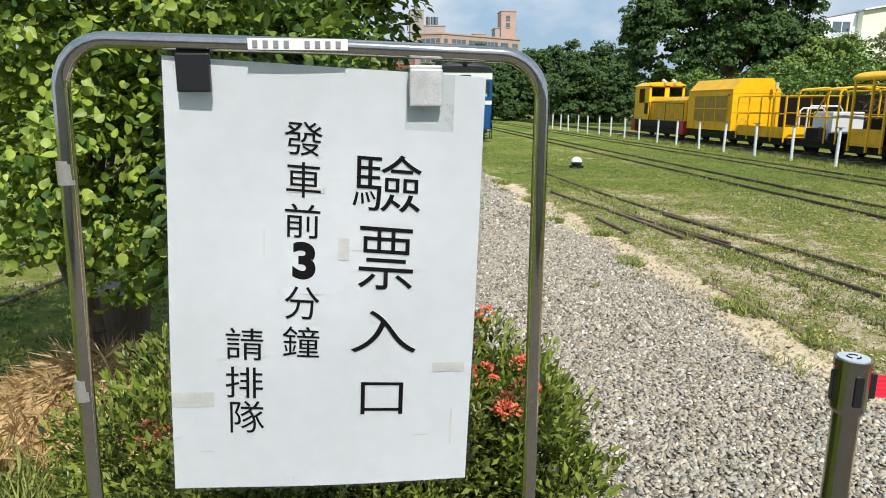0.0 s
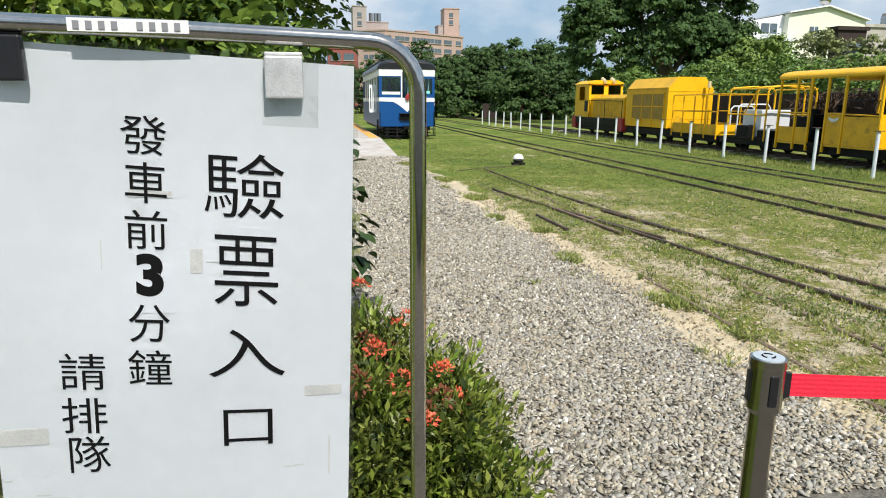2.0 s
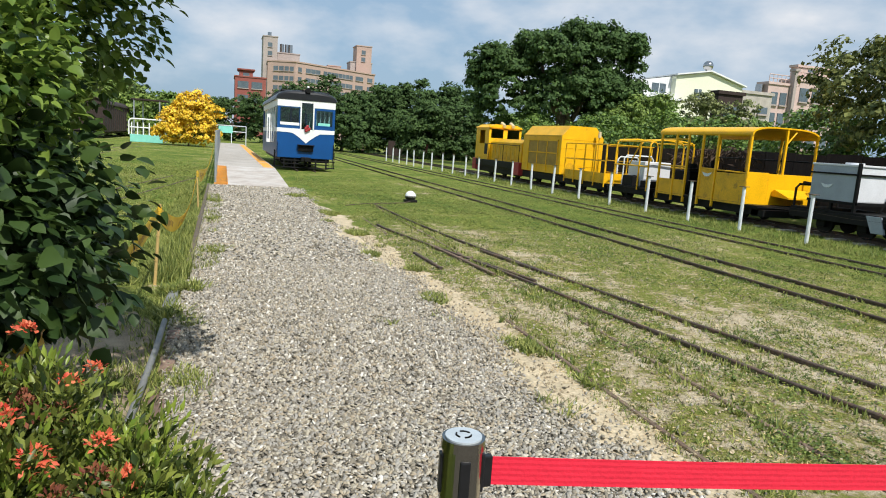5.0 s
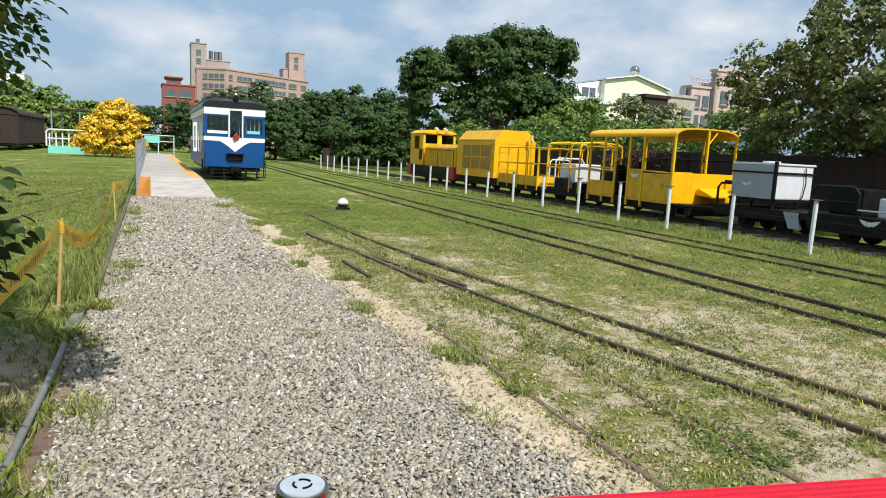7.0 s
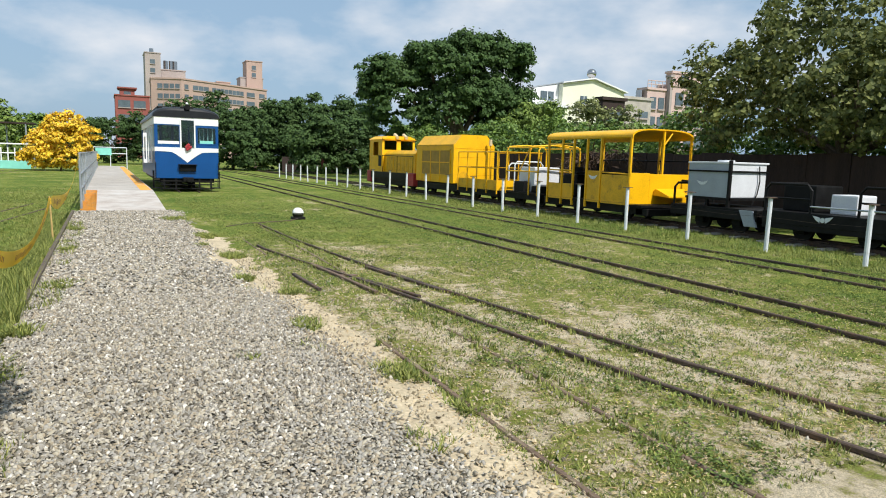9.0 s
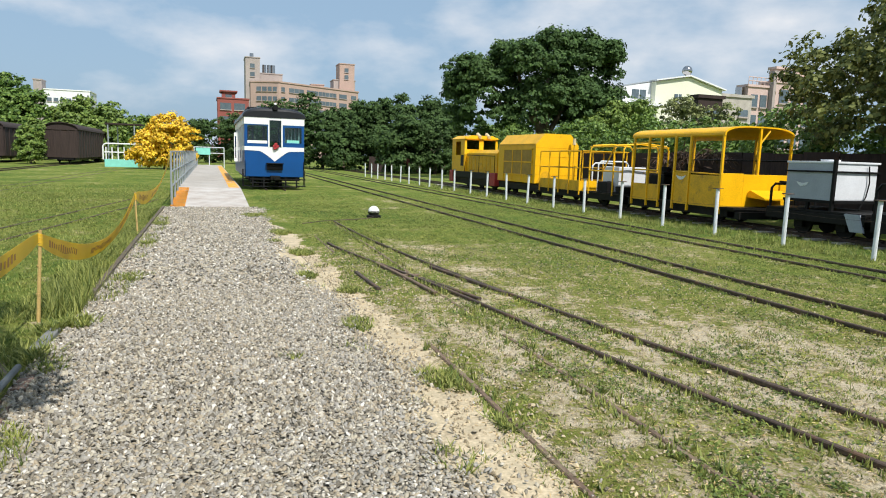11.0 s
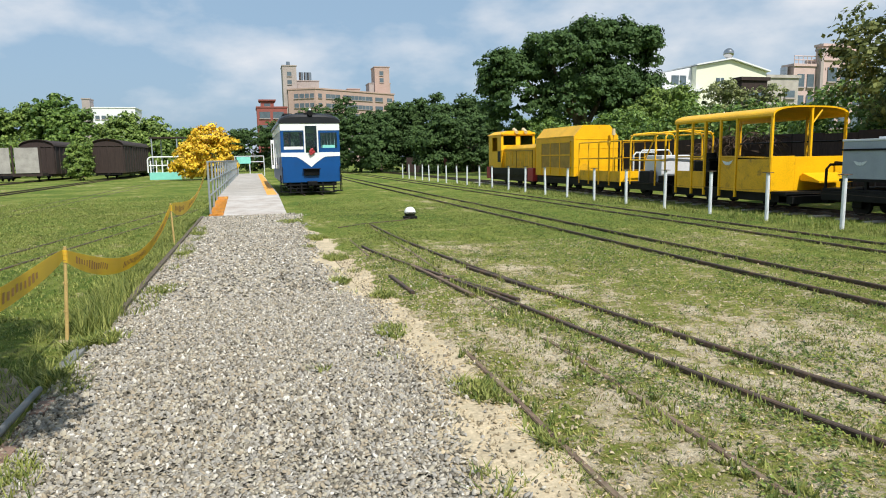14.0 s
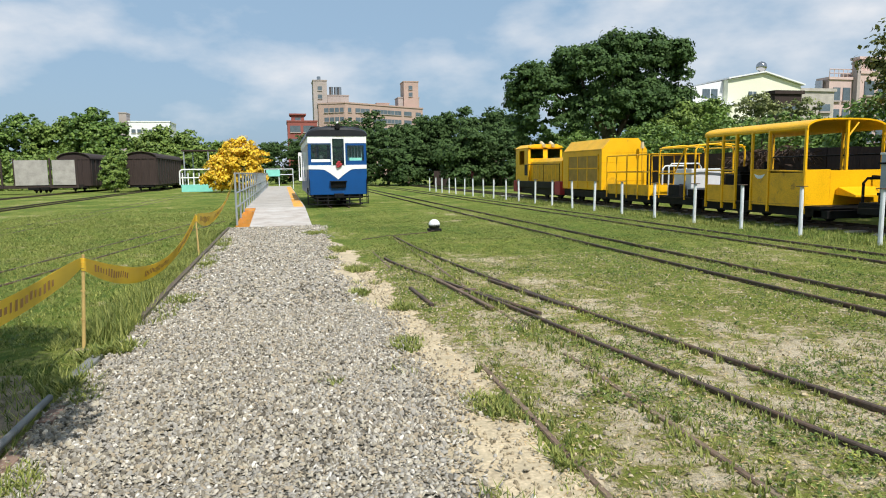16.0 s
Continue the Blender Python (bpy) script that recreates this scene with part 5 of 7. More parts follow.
# ---------- far buildings ----------
def building(name, loc, label, blocks, windows, rz=0.0):
    """Blocks (x0, x1, y0, y1, z0, z1, material) and window grids (x0, x1, z0, z1, columns, rows, share)."""
    t = thing(name, loc, label, "building", rz=rz)
    for (x0, x1, y0, y1, z0, z1, m_) in blocks:
        b = B()
        box(b, x0, x1, y0, y1, z0, z1)
        part("wall", b, m_, t)
        b = B()
        box(b, x0 - 0.2, x1 + 0.2, y0 - 0.2, y1 + 0.2, z1, z1 + 0.35)
        part("parapet", b, m_, t)
    for (x0, x1, y, z0, z1, nc, nr, fx, fz) in windows:
        for i in range(nc):
            for j in range(nr):
                wx, wz = (x1 - x0) / nc, (z1 - z0) / nr
                cx, cz = x0 + (i + 0.5) * wx, z0 + (j + 0.5) * wz
                b = B()
                box(b, cx - wx * fx / 2, cx + wx * fx / 2, y - 0.12, y - 0.02, cz - wz * fz / 2, cz + wz * fz / 2)
                w_ = part("window", b, M_window, t)
                b = B()
                box(b, cx - wx * fx / 2 - 0.1, cx + wx * fx / 2 + 0.1, y - 0.3, y - 0.02, cz - wz * fz / 2 - 0.2, cz - wz * fz / 2)
                part("sill", b, M_greywall, w_)
    return t


bt = building("office_block", (10.9, 250, 0), "tan and grey multi-storey block with roof towers", [
    (0.9, 5.9, 6, 16, 0, 35.3, M_greywall), (38.4, 44.5, 25, 33, 26.0, 38.0, M_brownwall), (36.2, 45.0, 26, 34, 26.0, 31.6, M_greywall), (6.4, 14.5, 12, 20, 27.0, 30.6, M_greywall), (27, 32, 24, 30, 26, 29.0, M_brownwall)],
    [(2.2, 4.4, 6, 28, 34, 1, 2, 0.7, 0.5), (40.2, 42.2, 25, 31.5, 37, 1, 2, 0.8, 0.6)])
bm = B()
prism(bm, [(2.5, 5), (11.9, 0), (45.1, 20), (45.1, 40), (2.5, 40)], "z", 0, 26.6)
part("wall", bm, M_brownwall, bt)
bm = B()
prism(bm, [(2.3, 4.9), (11.9, -0.3), (45.4, 19.8), (45.4, 40.2), (2.3, 40.2)], "z", 26.6, 27.1)
part("parapet", bm, M_brownwall, bt)


def face_windows(t, a, c, z0, z1, cols, rows):
    """Windows with sills on a slanting wall from a to c; cols are shares of the wall (start, end)."""
    a, c = Vector((*a, 0)), Vector((*c, 0))
    d = c - a
    m_ = Matrix.Translation(a) @ Matrix.Rotation(math.atan2(d.y, d.x), 4, "Z")
    step = (z1 - z0) / rows
    for s0, s1 in cols:
        for j in range(rows):
            zc = z0 + (j + 0.5) * step
            b_ = B()
            box(b_, s0 * d.length, s1 * d.length, -0.12, 0.1, zc - step * 0.23, zc + step * 0.23)
            bmesh.ops.transform(b_, matrix=m_, verts=b_.verts)
            w_ = part("window", b_, M_window, t)
            b_ = B()
            box(b_, s0 * d.length - 0.1, s1 * d.length + 0.1, -0.35, 0.1, zc - step * 0.29, zc - step * 0.23)
            for q in np.linspace(s0, s1, max(2, round((s1 - s0) * d.length / 1.6)))[1:-1]:
                box(b_, q * d.length - 0.07, q * d.length + 0.07, -0.16, 0.1, zc - step * 0.23, zc + step * 0.23)
            bmesh.ops.transform(b_, matrix=m_, verts=b_.verts)
            part("frame", b_, M_greywall, w_)


face_windows(bt, (2.5, 5), (11.9, 0), 2.2, 26.0, ((0.22, 0.38), (0.42, 0.58), (0.62, 0.76), (0.80, 0.94)), 7)
face_windows(bt, (11.9, 0), (45.1, 20), 2.2, 26.0, ((0.03, 0.07), (0.12, 0.29), (0.33, 0.70), (0.74, 0.84), (0.90, 0.97)), 7)
for x in (8.0, 9.8, 11.2):
    b = B()
    rod(b, (x, 13.5, 30.6), (x, 13.5, 34.0), 0.75, 14)
    part("roof_tank", b, M_steel, bt, "polished steel water tank")
b = B()
rod(b, (3.2, 9, 35.3), (3.2, 9, 37.2), 0.7, 12)
part("roof_tank", b, M_steel, bt)
building("red_block", (1.4, 200, 0), "dark red brick house with a roof room", [(0, 8.4, 0, 12, 0, 16.2, M_redwall), (1.2, 4.8, 1, 6, 16.2, 18.0, M_redwall), (0.8, 5.2, 0.6, 6.4, 18.0, 18.2, M_redwall)],
         [(0.3, 7.8, 0, 1, 16, 2, 4, 0.78, 0.5), (1.6, 4.4, 1, 16.3, 17.8, 1, 1, 0.6, 0.5)])
ct = thing("gabled_house", (43.4, 68, 0), "cream gabled house with a covered balcony", "house")
b = B()
prism(b, [(5.3, 0), (5.3, 11.3), (9.9, 12.1), (15.0, 10.8), (15.0, 0)], "y", 0, 9)
part("gable_wall", b, M_creamwall, ct)
b = B()
prism(b, [(5.1, 11.32), (9.9, 12.14), (15.3, 10.78), (15.3, 10.93), (9.9, 12.3), (5.1, 11.48)], "y", -0.4, 9.4)
part("roof", b, M_whitewall, ct)
b = B()
prism(b, [(0, 0), (0, 10.3), (5.28, 11.25), (5.28, 0)], "y", 0.8, 9)
part("side_wall", b, M_whitewall, ct)
b = B()
box(b, -0.6, 5.8, -0.9, 0.8, 8.35, 8.62)
part("balcony_roof", b, M_whitewall, ct)
for x in (-0.4, 4.3):
    b = B()
    rod(b, (x, -0.75, 4.5), (x, -0.75, 8.4), 0.09, 8)
    part("balcony_post", b, M_whitewall, ct)
# dark sheet on the wall imitates the shadow under the balcony roof
b = B()
box(b, 0.1, 5.2, 0.72, 0.79, 5.2, 8.3)
part("balcony_shadow", b, M_window, ct)
for (x0, x1, y, z0, z1) in ((2.6, 4.5, 0.8, 9.2, 10.3), (11.2, 12.4, 0, 8.9, 10.0), (8.0, 9.0, 0, 9.0, 10.0), (0.5, 1.4, 0.8, 9.0, 9.9)):
    b = B()
    box(b, x0, x1, y - 0.1, y - 0.02, z0, z1)
    wp = part("window", b, M_window, ct)
    b = B()
    box(b, x0 - 0.08, x1 + 0.08, y - 0.16, y - 0.03, z0 - 0.12, z0)
    box(b, (x0 + x1) / 2 - 0.04, (x0 + x1) / 2 + 0.04, y - 0.13, y - 0.1, z0, z1)
    part("frame", b, M_whitewall, wp)
b = B()
bmesh.ops.create_uvsphere(b, u_segments=18, v_segments=12, radius=0.62, matrix=pose(12.0, 3, 13.3))
rod(b, (11.6, 3, 11.8), (11.8, 3, 12.9), 0.06)
rod(b, (12.4, 3, 11.8), (12.2, 3, 12.9), 0.06)
part("water_tank", b, M_steel, ct, "round steel water tank on legs", smooth=True)
building("grey_annex", (58.4, 68.5, 0), "plain grey rendered flat-roofed building", [(0.5, 5.2, 0, 7, 0, 10.2, M_concrete)], [(3.0, 4.8, 0, 7.6, 9.0, 1, 1, 0.8, 0.6)])
pk = building("pink_house", (74.6, 80, 0), "pinkish tiled town house with a roof terrace", [(0, 3.9, 1, 3, 0, 13.5, M_pinkwall), (4.5, 12.5, 0.4, 3.4, 0, 14.3, M_pinkwall), (3.95, 4.45, 0.2, 1.0, 0, 15.6, M_greywall), (6.0, 12.5, 2.0, 3.3, 14.66, 16.6, M_pinkwall)],
              [(0.4, 3.8, 1, 4, 13.0, 2, 3, 0.7, 0.6), (5.0, 12.2, 0.4, 4, 14.0, 3, 3, 0.7, 0.6), (7.5, 10, 2.0, 14.8, 16.5, 1, 1, 0.6, 0.8)])
b = B()
for x0_, x1_, z_ in ((0.1, 3.9, 13.85), (4.5, 8.0, 14.65)):
    for x in np.linspace(x0_, x1_, 6):
        rod(b, (x, 1.1, z_), (x, 1.1, z_ + 1.1), 0.05, 6)
    for h_ in (0.55, 1.1):
        rod(b, (x0_, 1.1, z_ + h_), (x1_, 1.1, z_ + h_), 0.07, 6)
part("terrace_rail", b, M_pinkwall, pk)
b = B()
rod(b, (-0.7, 2.0, 11.4), (-0.7, 2.0, 13.4), 0.55, 14)
for k in range(4):
    rod(b, (-0.7, 2.0, 11.6 + 0.45 * k), (-0.7, 2.0, 11.68 + 0.45 * k), 0.6, 14)
part("water_tank", b, M_steel, pk, "ribbed steel water tank")
b = B()
box(b, -1.4, 0.0, 1.3, 2.7, 0, 11.4)
part("tank_base", b, M_greywall, pk)
building("white_block", (-51, 250, 0), "distant white flat-roofed block", [(0, 13.2, 0, 14, 0, 19.6, M_whitewall), (-3.8, -1.4, 4, 10, 0, 22.8, M_greywall), (-1.4, 0, 2, 10, 0, 18, M_greywall)], [(0.5, 8, 0, 12, 18, 4, 2, 0.7, 0.4)])


bb = building("brick_annexe", (48.3, 60, 0), "small brown brick building behind the trees", [(0, 3.2, 0, 1.0, 0, 8.8, M_boardwall)], [(0.6, 3.0, 0, 5, 8.4, 2, 1, 0.6, 0.5)])


# ---------- left: old wagons, planter, golden bush, trees ----------
def box_wagon(x, y, L, label):
    t = thing("box_wagon", (x, y, 0), label, "wagon", "old wagons on the lawn")
    W = 1.3
    underframe(t, 0, L, 1.0, 0.4, 0.62, (1.2, L - 1.2))
    b = B()
    prof = [(-W, 0.6), (-W, 3.05)] + [(-W * math.cos(a), 3.05 + 0.52 * math.sin(a)) for a in np.linspace(0.12, math.pi - 0.12, 11)] + [(W, 3.05), (W, 0.6)]
    prism(b, prof, "y", 0, L)
    part("body", b, M_wagon, t)
    b = B()
    prof = [(-W * 1.06 * math.cos(a), 3.03 + 0.58 * math.sin(a)) for a in np.linspace(0.0, math.pi, 13)]
    inner = [(u * 0.985, v - 0.05) for u, v in reversed(prof)]
    prism(b, prof + inner, "y", -0.15, L + 0.15)
    part("roof", b, M_wagon, t)
    for k in range(5):
        xx = -W + 0.05 + k * (2 * W - 0.2) / 4
        b = B()
        box(b, xx, xx + 0.1, -0.05, 0, 0.62, 3.05)
        part("end_rib", b, M_wagon, t)
    for z0, z1 in ((2.95, 3.07), (0.6, 0.8)):
        part("end_beam", box(B(), -W, W, -0.06, 0, z0, z1), M_wagon, t)
    for k in range(int(L / 1.4)):
        b = B()
        box(b, W, W + 0.06, 0.2 + k * 1.4, 0.34 + k * 1.4, 0.6, 3.05)
        part("side_rib", b, M_wagon, t)
    return t


box_wagon(-13.0, 66, 17, "dark brown wooden box wagon with an arched roof")
box_wagon(-18.75, 67, 10, "dark brown wooden box wagon overgrown with creepers")
g = thing("gondola_wagon", (-20.6, 63.5, 0), "old low wagon with weathered grey side boards", "wagon", "old wagons on the lawn")
underframe(g, 0, 2.0, 0.8, 0.35, 0.6, (0.5, 1.5))
b = B()
box(b, -4.6, 2.95, 0.02, 2.0, 0.5, 0.75)
part("bed", b, M_wagon, g)
for x0, x1, m_ in ((-4.5, -2.9, M_wagon), (-1.75, 0.75, M_greyboard), (1.1, 2.85, M_greyboard)):
    b = B()
    box(b, x0, x1, -0.05, 0.02, 0.76, 2.85, 0.01)
    part("side_board", b, m_, g)
for x in (-4.6, -2.8, -1.85, 0.85, 2.9):
    b = B()
    box(b, x, x + 0.14, -0.03, 0.06, 0.5, 3.0)
    part("stake", b, M_wagon, g)
tree("creeper_bush", -15.0, 64.6, [(0, 0, 1.6, 1.15, 0.9, 1.6), (0.3, 0, 2.9, 0.8, 0.7, 0.9)], 200, 30, 0.26, 0.22, M_leaf_low, "green creeper bush between the old wagons", "bush", trunk_r=0.06, trunk_h=1.0, limbs=3, sprayed=True)

f = thing("planter_fence", (-9.1, 61.6, 0), "white arched planter fence on a turquoise base", "fence")
b = B()
box(b, 0, 2.5, 0, 0.3, 0, 0.62, 0.02)
part("base", b, M_teal, f)
for k in range(6):
    b = B()
    x = 0.12 + k * 0.45
    rod(b, (x, 0.1, 0.6), (x, 0.1, 1.62), 0.05)
    part("baluster", b, M_white, f)
b = B()
tube(b, [(-0.1, 0.1, 0.6), (-0.1, 0.1, 1.6)] + arc((0.2, 0.1, 1.6), 0.3, 180, 90, 5) + [(2.5, 0.1, 1.9)], 0.06)
rod(b, (0, 0.1, 1.2), (2.5, 0.1, 1.2), 0.05)
part("top_rail", b, M_white, f)
f = thing("pergola_frame", (-9.0, 62.6, 0), "thin pale pergola frame over the planter", "frame")
for x, y in ((0.1, 0), (2.1, 0), (0.6, 2), (2.4, 2)):
    b = B()
    rod(b, (x, y, 0), (x, y, 3.5), 0.06)
    part("post", b, M_galv, f)
b = B()
box(b, -0.1, 2.7, -0.1, 2.2, 3.48, 3.6)
part("roof_slab", b, M_boardwall, f)
tree("golden_bush", -4.4, 58.0, lumpy([(0.2, 0, 2.2, 1.9, 1.6, 1.9), (-1.1, 0, 1.7, 1.2, 1.3, 1.2), (0.3, 0, 3.4, 1.4, 1.3, 0.9), (1.6, 0, 2.6, 1.1, 1.2, 1.0), (0.9, -0.2, 1.0, 1.5, 1.3, 0.9), (-1.0, -0.2, 0.9, 1.3, 1.3, 0.8)], 22, 0.3, 0.6, 3), 420, 30, 0.3, 0.22, M_leaf_gold, "garden croton bush with golden-yellow leaves", "bush", trunk_r=0.08, trunk_h=0.9, limbs=10, sprayed=True)
lt = [(-33, 96, 9.5, 3.4), (-28.5, 95, 9.0, 3.2), (-24.2, 94, 10.2, 3.2), (-21.5, 92, 8.6, 2.6), (-17.0, 96, 8.0, 2.6), (-13.4, 95, 7.3, 2.5), (-9.6, 97, 6.0, 2.3), (-37, 90, 9.6, 3.4), (-41, 86, 9.0, 3.4)]
for i, (x, y, h, r) in enumerate(lt):
    tree("background_tree", x, y, [(0, 0, h * 0.5, r, r, h * 0.44), (r * 0.4, -0.4, h * 0.74, r * 0.6, r * 0.6, h * 0.24), (-r * 0.6, 0.2, h * 0.6, r * 0.6, r * 0.6, h * 0.28)],
         330, 30, 0.5, 0.38, M_leaf_low if i in (1, 4, 5, 7) else M_leaf_hedge, "green tree beyond the old wagons", trunk_r=0.18, trunk_h=h * 0.4, limbs=3, group="trees beyond the old wagons", sprayed=True)
pos, out = sprays([(-40 + 2.6 * k, 84 + 1.5 * math.sin(k), 1.9, 2.4, 1.8, 2.5 + 0.5 * math.sin(k * 2.2)) for k in range(13)], 700, 26, 0.5)
tagged(facing_leaves("scrub_foliage", pos, out, 0.36, M_leaf_low), "bright green scrub behind the old wagons", "scrub", kind="stuff")

# ---------- left edge: pipe, edging, stone, stakes and tape ----------
b = B()
tube(b, [(-2.30, 2.6, 0.04), (-2.275, 4.0, 0.05), (-2.25, 5.0, 0.055), (-2.245, 5.8, 0.06)], 0.022, 8)
solo("pipe", b, M_pipe, (0, 0, 0), "grey water pipe lying along the path edge", "pipe", smooth=True)
e = thing("path_edging", (-2.17, 2.6, 0), "low worn edging of bricks along the gravel", "edging", kind="structure")
b = B()
box(b, -0.045, 0.045, 0, 0.225, -0.04, 0.03, 0.008)
me = bpy.data.meshes.new("brick")
b.to_mesh(me)
b.free()
me.materials.append(M_brick)
for k in range(14):
    br = new("brick", me)
    br.parent = e
    br.matrix_basis = pose(0.01 * math.sin(k * 2.2), k * 0.235, -0.012 * (k % 3), 0, 0, 2 * math.sin(k * 1.3))
b = B()
box(b, -0.03, 0.03, 5.7, 17.2, -0.02, 0.07, 0.008)
part("edge_board", b, M_sleeper, e, "dark half-buried timber edge")
b = B()
box(b, -0.045, 0.045, -0.3, 0.3, -0.05, 0.055, 0.012)
bmesh.ops.subdivide_edges(b, edges=[e_ for e_ in b.edges if e_.calc_length() > 0.3], cuts=7)
for v in b.verts:
    v.co += Vector((1, 0.6, 1)) * 0.012 * noise.noise(v.co * 9)
solo("kerb_block", b, M_pipe, (-2.26, 6.66, -0.022), "chipped grey concrete kerb block at the path edge", "kerb", rz=-2)

stakes = [(-2.47, 2.9, 0.9, 3), (-2.46, 7.35, 0.82, -4), (-2.25, 13.9, 0.78, 2)]
for (x, y, h, lean) in stakes:
    t = thing("bamboo_stake", (x, y, 0), "leaning bamboo stake tied with yellow tape", "stake", "tape stakes")
    b = B()
    rod(b, (0, 0, -0.1), (math.sin(radians(-lean)) * h, 0, h), 0.017, 8, 0.013)
    for z in (0.25, 0.5, 0.7):
        rod(b, (math.sin(radians(-lean)) * z, 0, z), (math.sin(radians(-lean)) * z, 0, z + 0.012), 0.02, 8)
    part("cane", b, M_bamboo, t)
    b = B()
    for k in range(5):
        xx = math.sin(radians(-lean)) * (h - 0.1)
        rod(b, (xx, 0, h - 0.14 + 0.022 * k), (xx + 0.004, 0.003, h - 0.12 + 0.022 * k), 0.021 + 0.003 * (k % 2), 9)
    part("tape_knot", b, M_yellowtape, t)


def barrier_tape(a, c, sag, turns, width=0.125):
    """A slack tape between two points, twisted a little along its length."""
    t = thing("barrier_tape", a, "slack yellow barrier tape with faded print", "tape", "barrier tape")
    a, c = Vector(a), Vector(c)
    n = 26
    rows = []
    for i in range(n + 1):
        s = i / n
        p_ = a.lerp(c, s) - a
        p_.z -= sag * 4 * s * (1 - s)
        ang = turns * math.sin(math.pi * s)
        side = Vector((math.sin(ang) * 0.8, 0, math.cos(ang)))
        wv = width * (1 - 0.45 * abs(2 * s - 1) ** 6)
        rows.append((p_ + side * wv / 2, p_ - side * wv / 2))
    b = B()
    for i in range(n):
        q = [b.verts.new(v) for v in (rows[i][0], rows[i][1], rows[i + 1][1], rows[i + 1][0])]
        b.faces.new(q)
    bmesh.ops.remove_doubles(b, verts=b.verts, dist=1e-5)
    bmesh.ops.solidify(b, geom=b.faces[:], thickness=0.0015)
    part("band", b, M_yellowtape, t)
    off = Vector((0.004, -0.002, 0))

    def on_band(s, w):
        i = min(n - 1, int(s * n))
        f_ = s * n - i
        return rows[i][0].lerp(rows[i][1], w).lerp(rows[i + 1][0].lerp(rows[i + 1][1], w), f_) + off

    length = (c - a).length
    s = 0.05
    while s < 0.93:
        if int(s * length / 0.75) % 3 != 2:
            b = B()
            w0, w1 = 0.30 + 0.05 * math.sin(s * 91), 0.68 + 0.06 * math.sin(s * 57)
            e_ = (0.030 + 0.022 * abs(math.sin(s * 33))) / length
            b.faces.new([b.verts.new(on_band(*q)) for q in ((s, w0), (s, w1), (s + e_, w1), (s + e_, w0))])
            part("print_bar", b, M_tapeink, t)
        s += 0.085 / length


barrier_tape((-2.5, 2.9, 0.80), (-2.42, 7.33, 0.75), 0.13, 0.15, 0.165)
barrier_tape((-2.42, 7.37, 0.74), (-2.27, 13.88, 0.72), 0.46, 0.35, 0.19)
barrier_tape((-2.25, 13.92, 0.70), (-2.02, 20.6, 1.42), 0.40, 0.45, 0.28)

# ---------- near planting ----------
# broad-leaved shrub beside the path, its crown small-leaved above and large-leaved below
SX, SY = -2.9, 3.3
# right and low lobes take the shade-dark leaves, left lobes the sunlit ones
shaded_lobes = [(-2.78, 4.15, 2.2, 0.62, 0.7, 0.62), (-2.88, 3.2, 1.78, 0.5, 0.6, 0.5), (-3.1, 4.2, 2.9, 0.6, 0.6, 0.5), (-2.75, 4.6, 3.0, 0.6, 0.6, 0.5), (-2.7, 5.0, 3.4, 0.6, 0.6, 0.5), (-2.95, 3.9, 1.6, 0.5, 0.5, 0.5), (-3.3, 3.9, 2.1, 0.6, 0.6, 0.6)]
# the lobes above near z 3 rise out of view to cast shade
sunlit_lobes = [(-3.55, 3.3, 2.3, 0.7, 0.8, 0.8), (-3.7, 4.4, 2.5, 0.9, 0.8, 0.9), (-3.9, 3.2, 1.7, 0.7, 0.6, 0.6), (-4.6, 4.2, 1.4, 0.7, 0.7, 0.5), (-4.5, 4.1, 2.0, 0.9, 0.9, 0.9), (-3.55, 3.0, 1.35, 0.45, 0.45, 0.42), (-3.35, 3.0, 1.95, 0.45, 0.45, 0.5), (-4.1, 3.4, 2.6, 0.7, 0.6, 0.6), (-4.1, 3.3, 1.2, 0.6, 0.5, 0.36), (-3.45, 3.15, 1.05, 0.4, 0.4, 0.36)]
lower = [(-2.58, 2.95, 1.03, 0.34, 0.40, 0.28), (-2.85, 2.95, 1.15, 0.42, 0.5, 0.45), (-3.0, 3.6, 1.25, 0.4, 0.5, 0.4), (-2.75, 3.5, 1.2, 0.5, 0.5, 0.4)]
shaded_lobes, sunlit_lobes, lower = [[(a - SX, c - SY, *r) for a, c, *r in q] for q in (shaded_lobes, sunlit_lobes, lower)]
sh = tree("shrub", SX, SY, shaded_lobes, 2300, 12, 0.08, 0.055, M_leaf_shaded, "dense glossy green shrub beside the gravel path, its leaves darkened as if shaded", "shrub", trunk_r=0.08, trunk_h=0.9, fine=True, limbs=14, tilt=-0.2, droop=0.3, narrow=1.1)
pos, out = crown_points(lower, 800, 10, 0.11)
c = leaves("lower_foliage", pos, out, 0.078, M_leaf_shaded_low, True, 0.9, narrow=1.2)
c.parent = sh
tree("shrub", -4.0, 3.7, [(x - (-4.0 - SX), y - (3.7 - SY), *r) for x, y, *r in sunlit_lobes], 1250, 26, 0.12, 0.047, M_leaf_shrub, "yellow-green shrub behind the straw heap, sunlight put into its leaf colour", "shrub", trunk_r=0.07, trunk_h=0.8, fine=True, limbs=12, narrow=1.1, sprayed=True)
# leaf lobes added above the view, only to shade the path edge
over = [(-2.3, 4.1, 3.0, 0.5, 0.4, 0.3), (-1.95, 3.6, 2.85, 0.4, 0.5, 0.22), (-1.78, 3.1, 2.95, 0.35, 0.45, 0.22), (-2.3, 3.7, 2.75, 0.4, 0.4, 0.3), (-2.6, 4.0, 3.05, 0.5, 0.5, 0.35)]
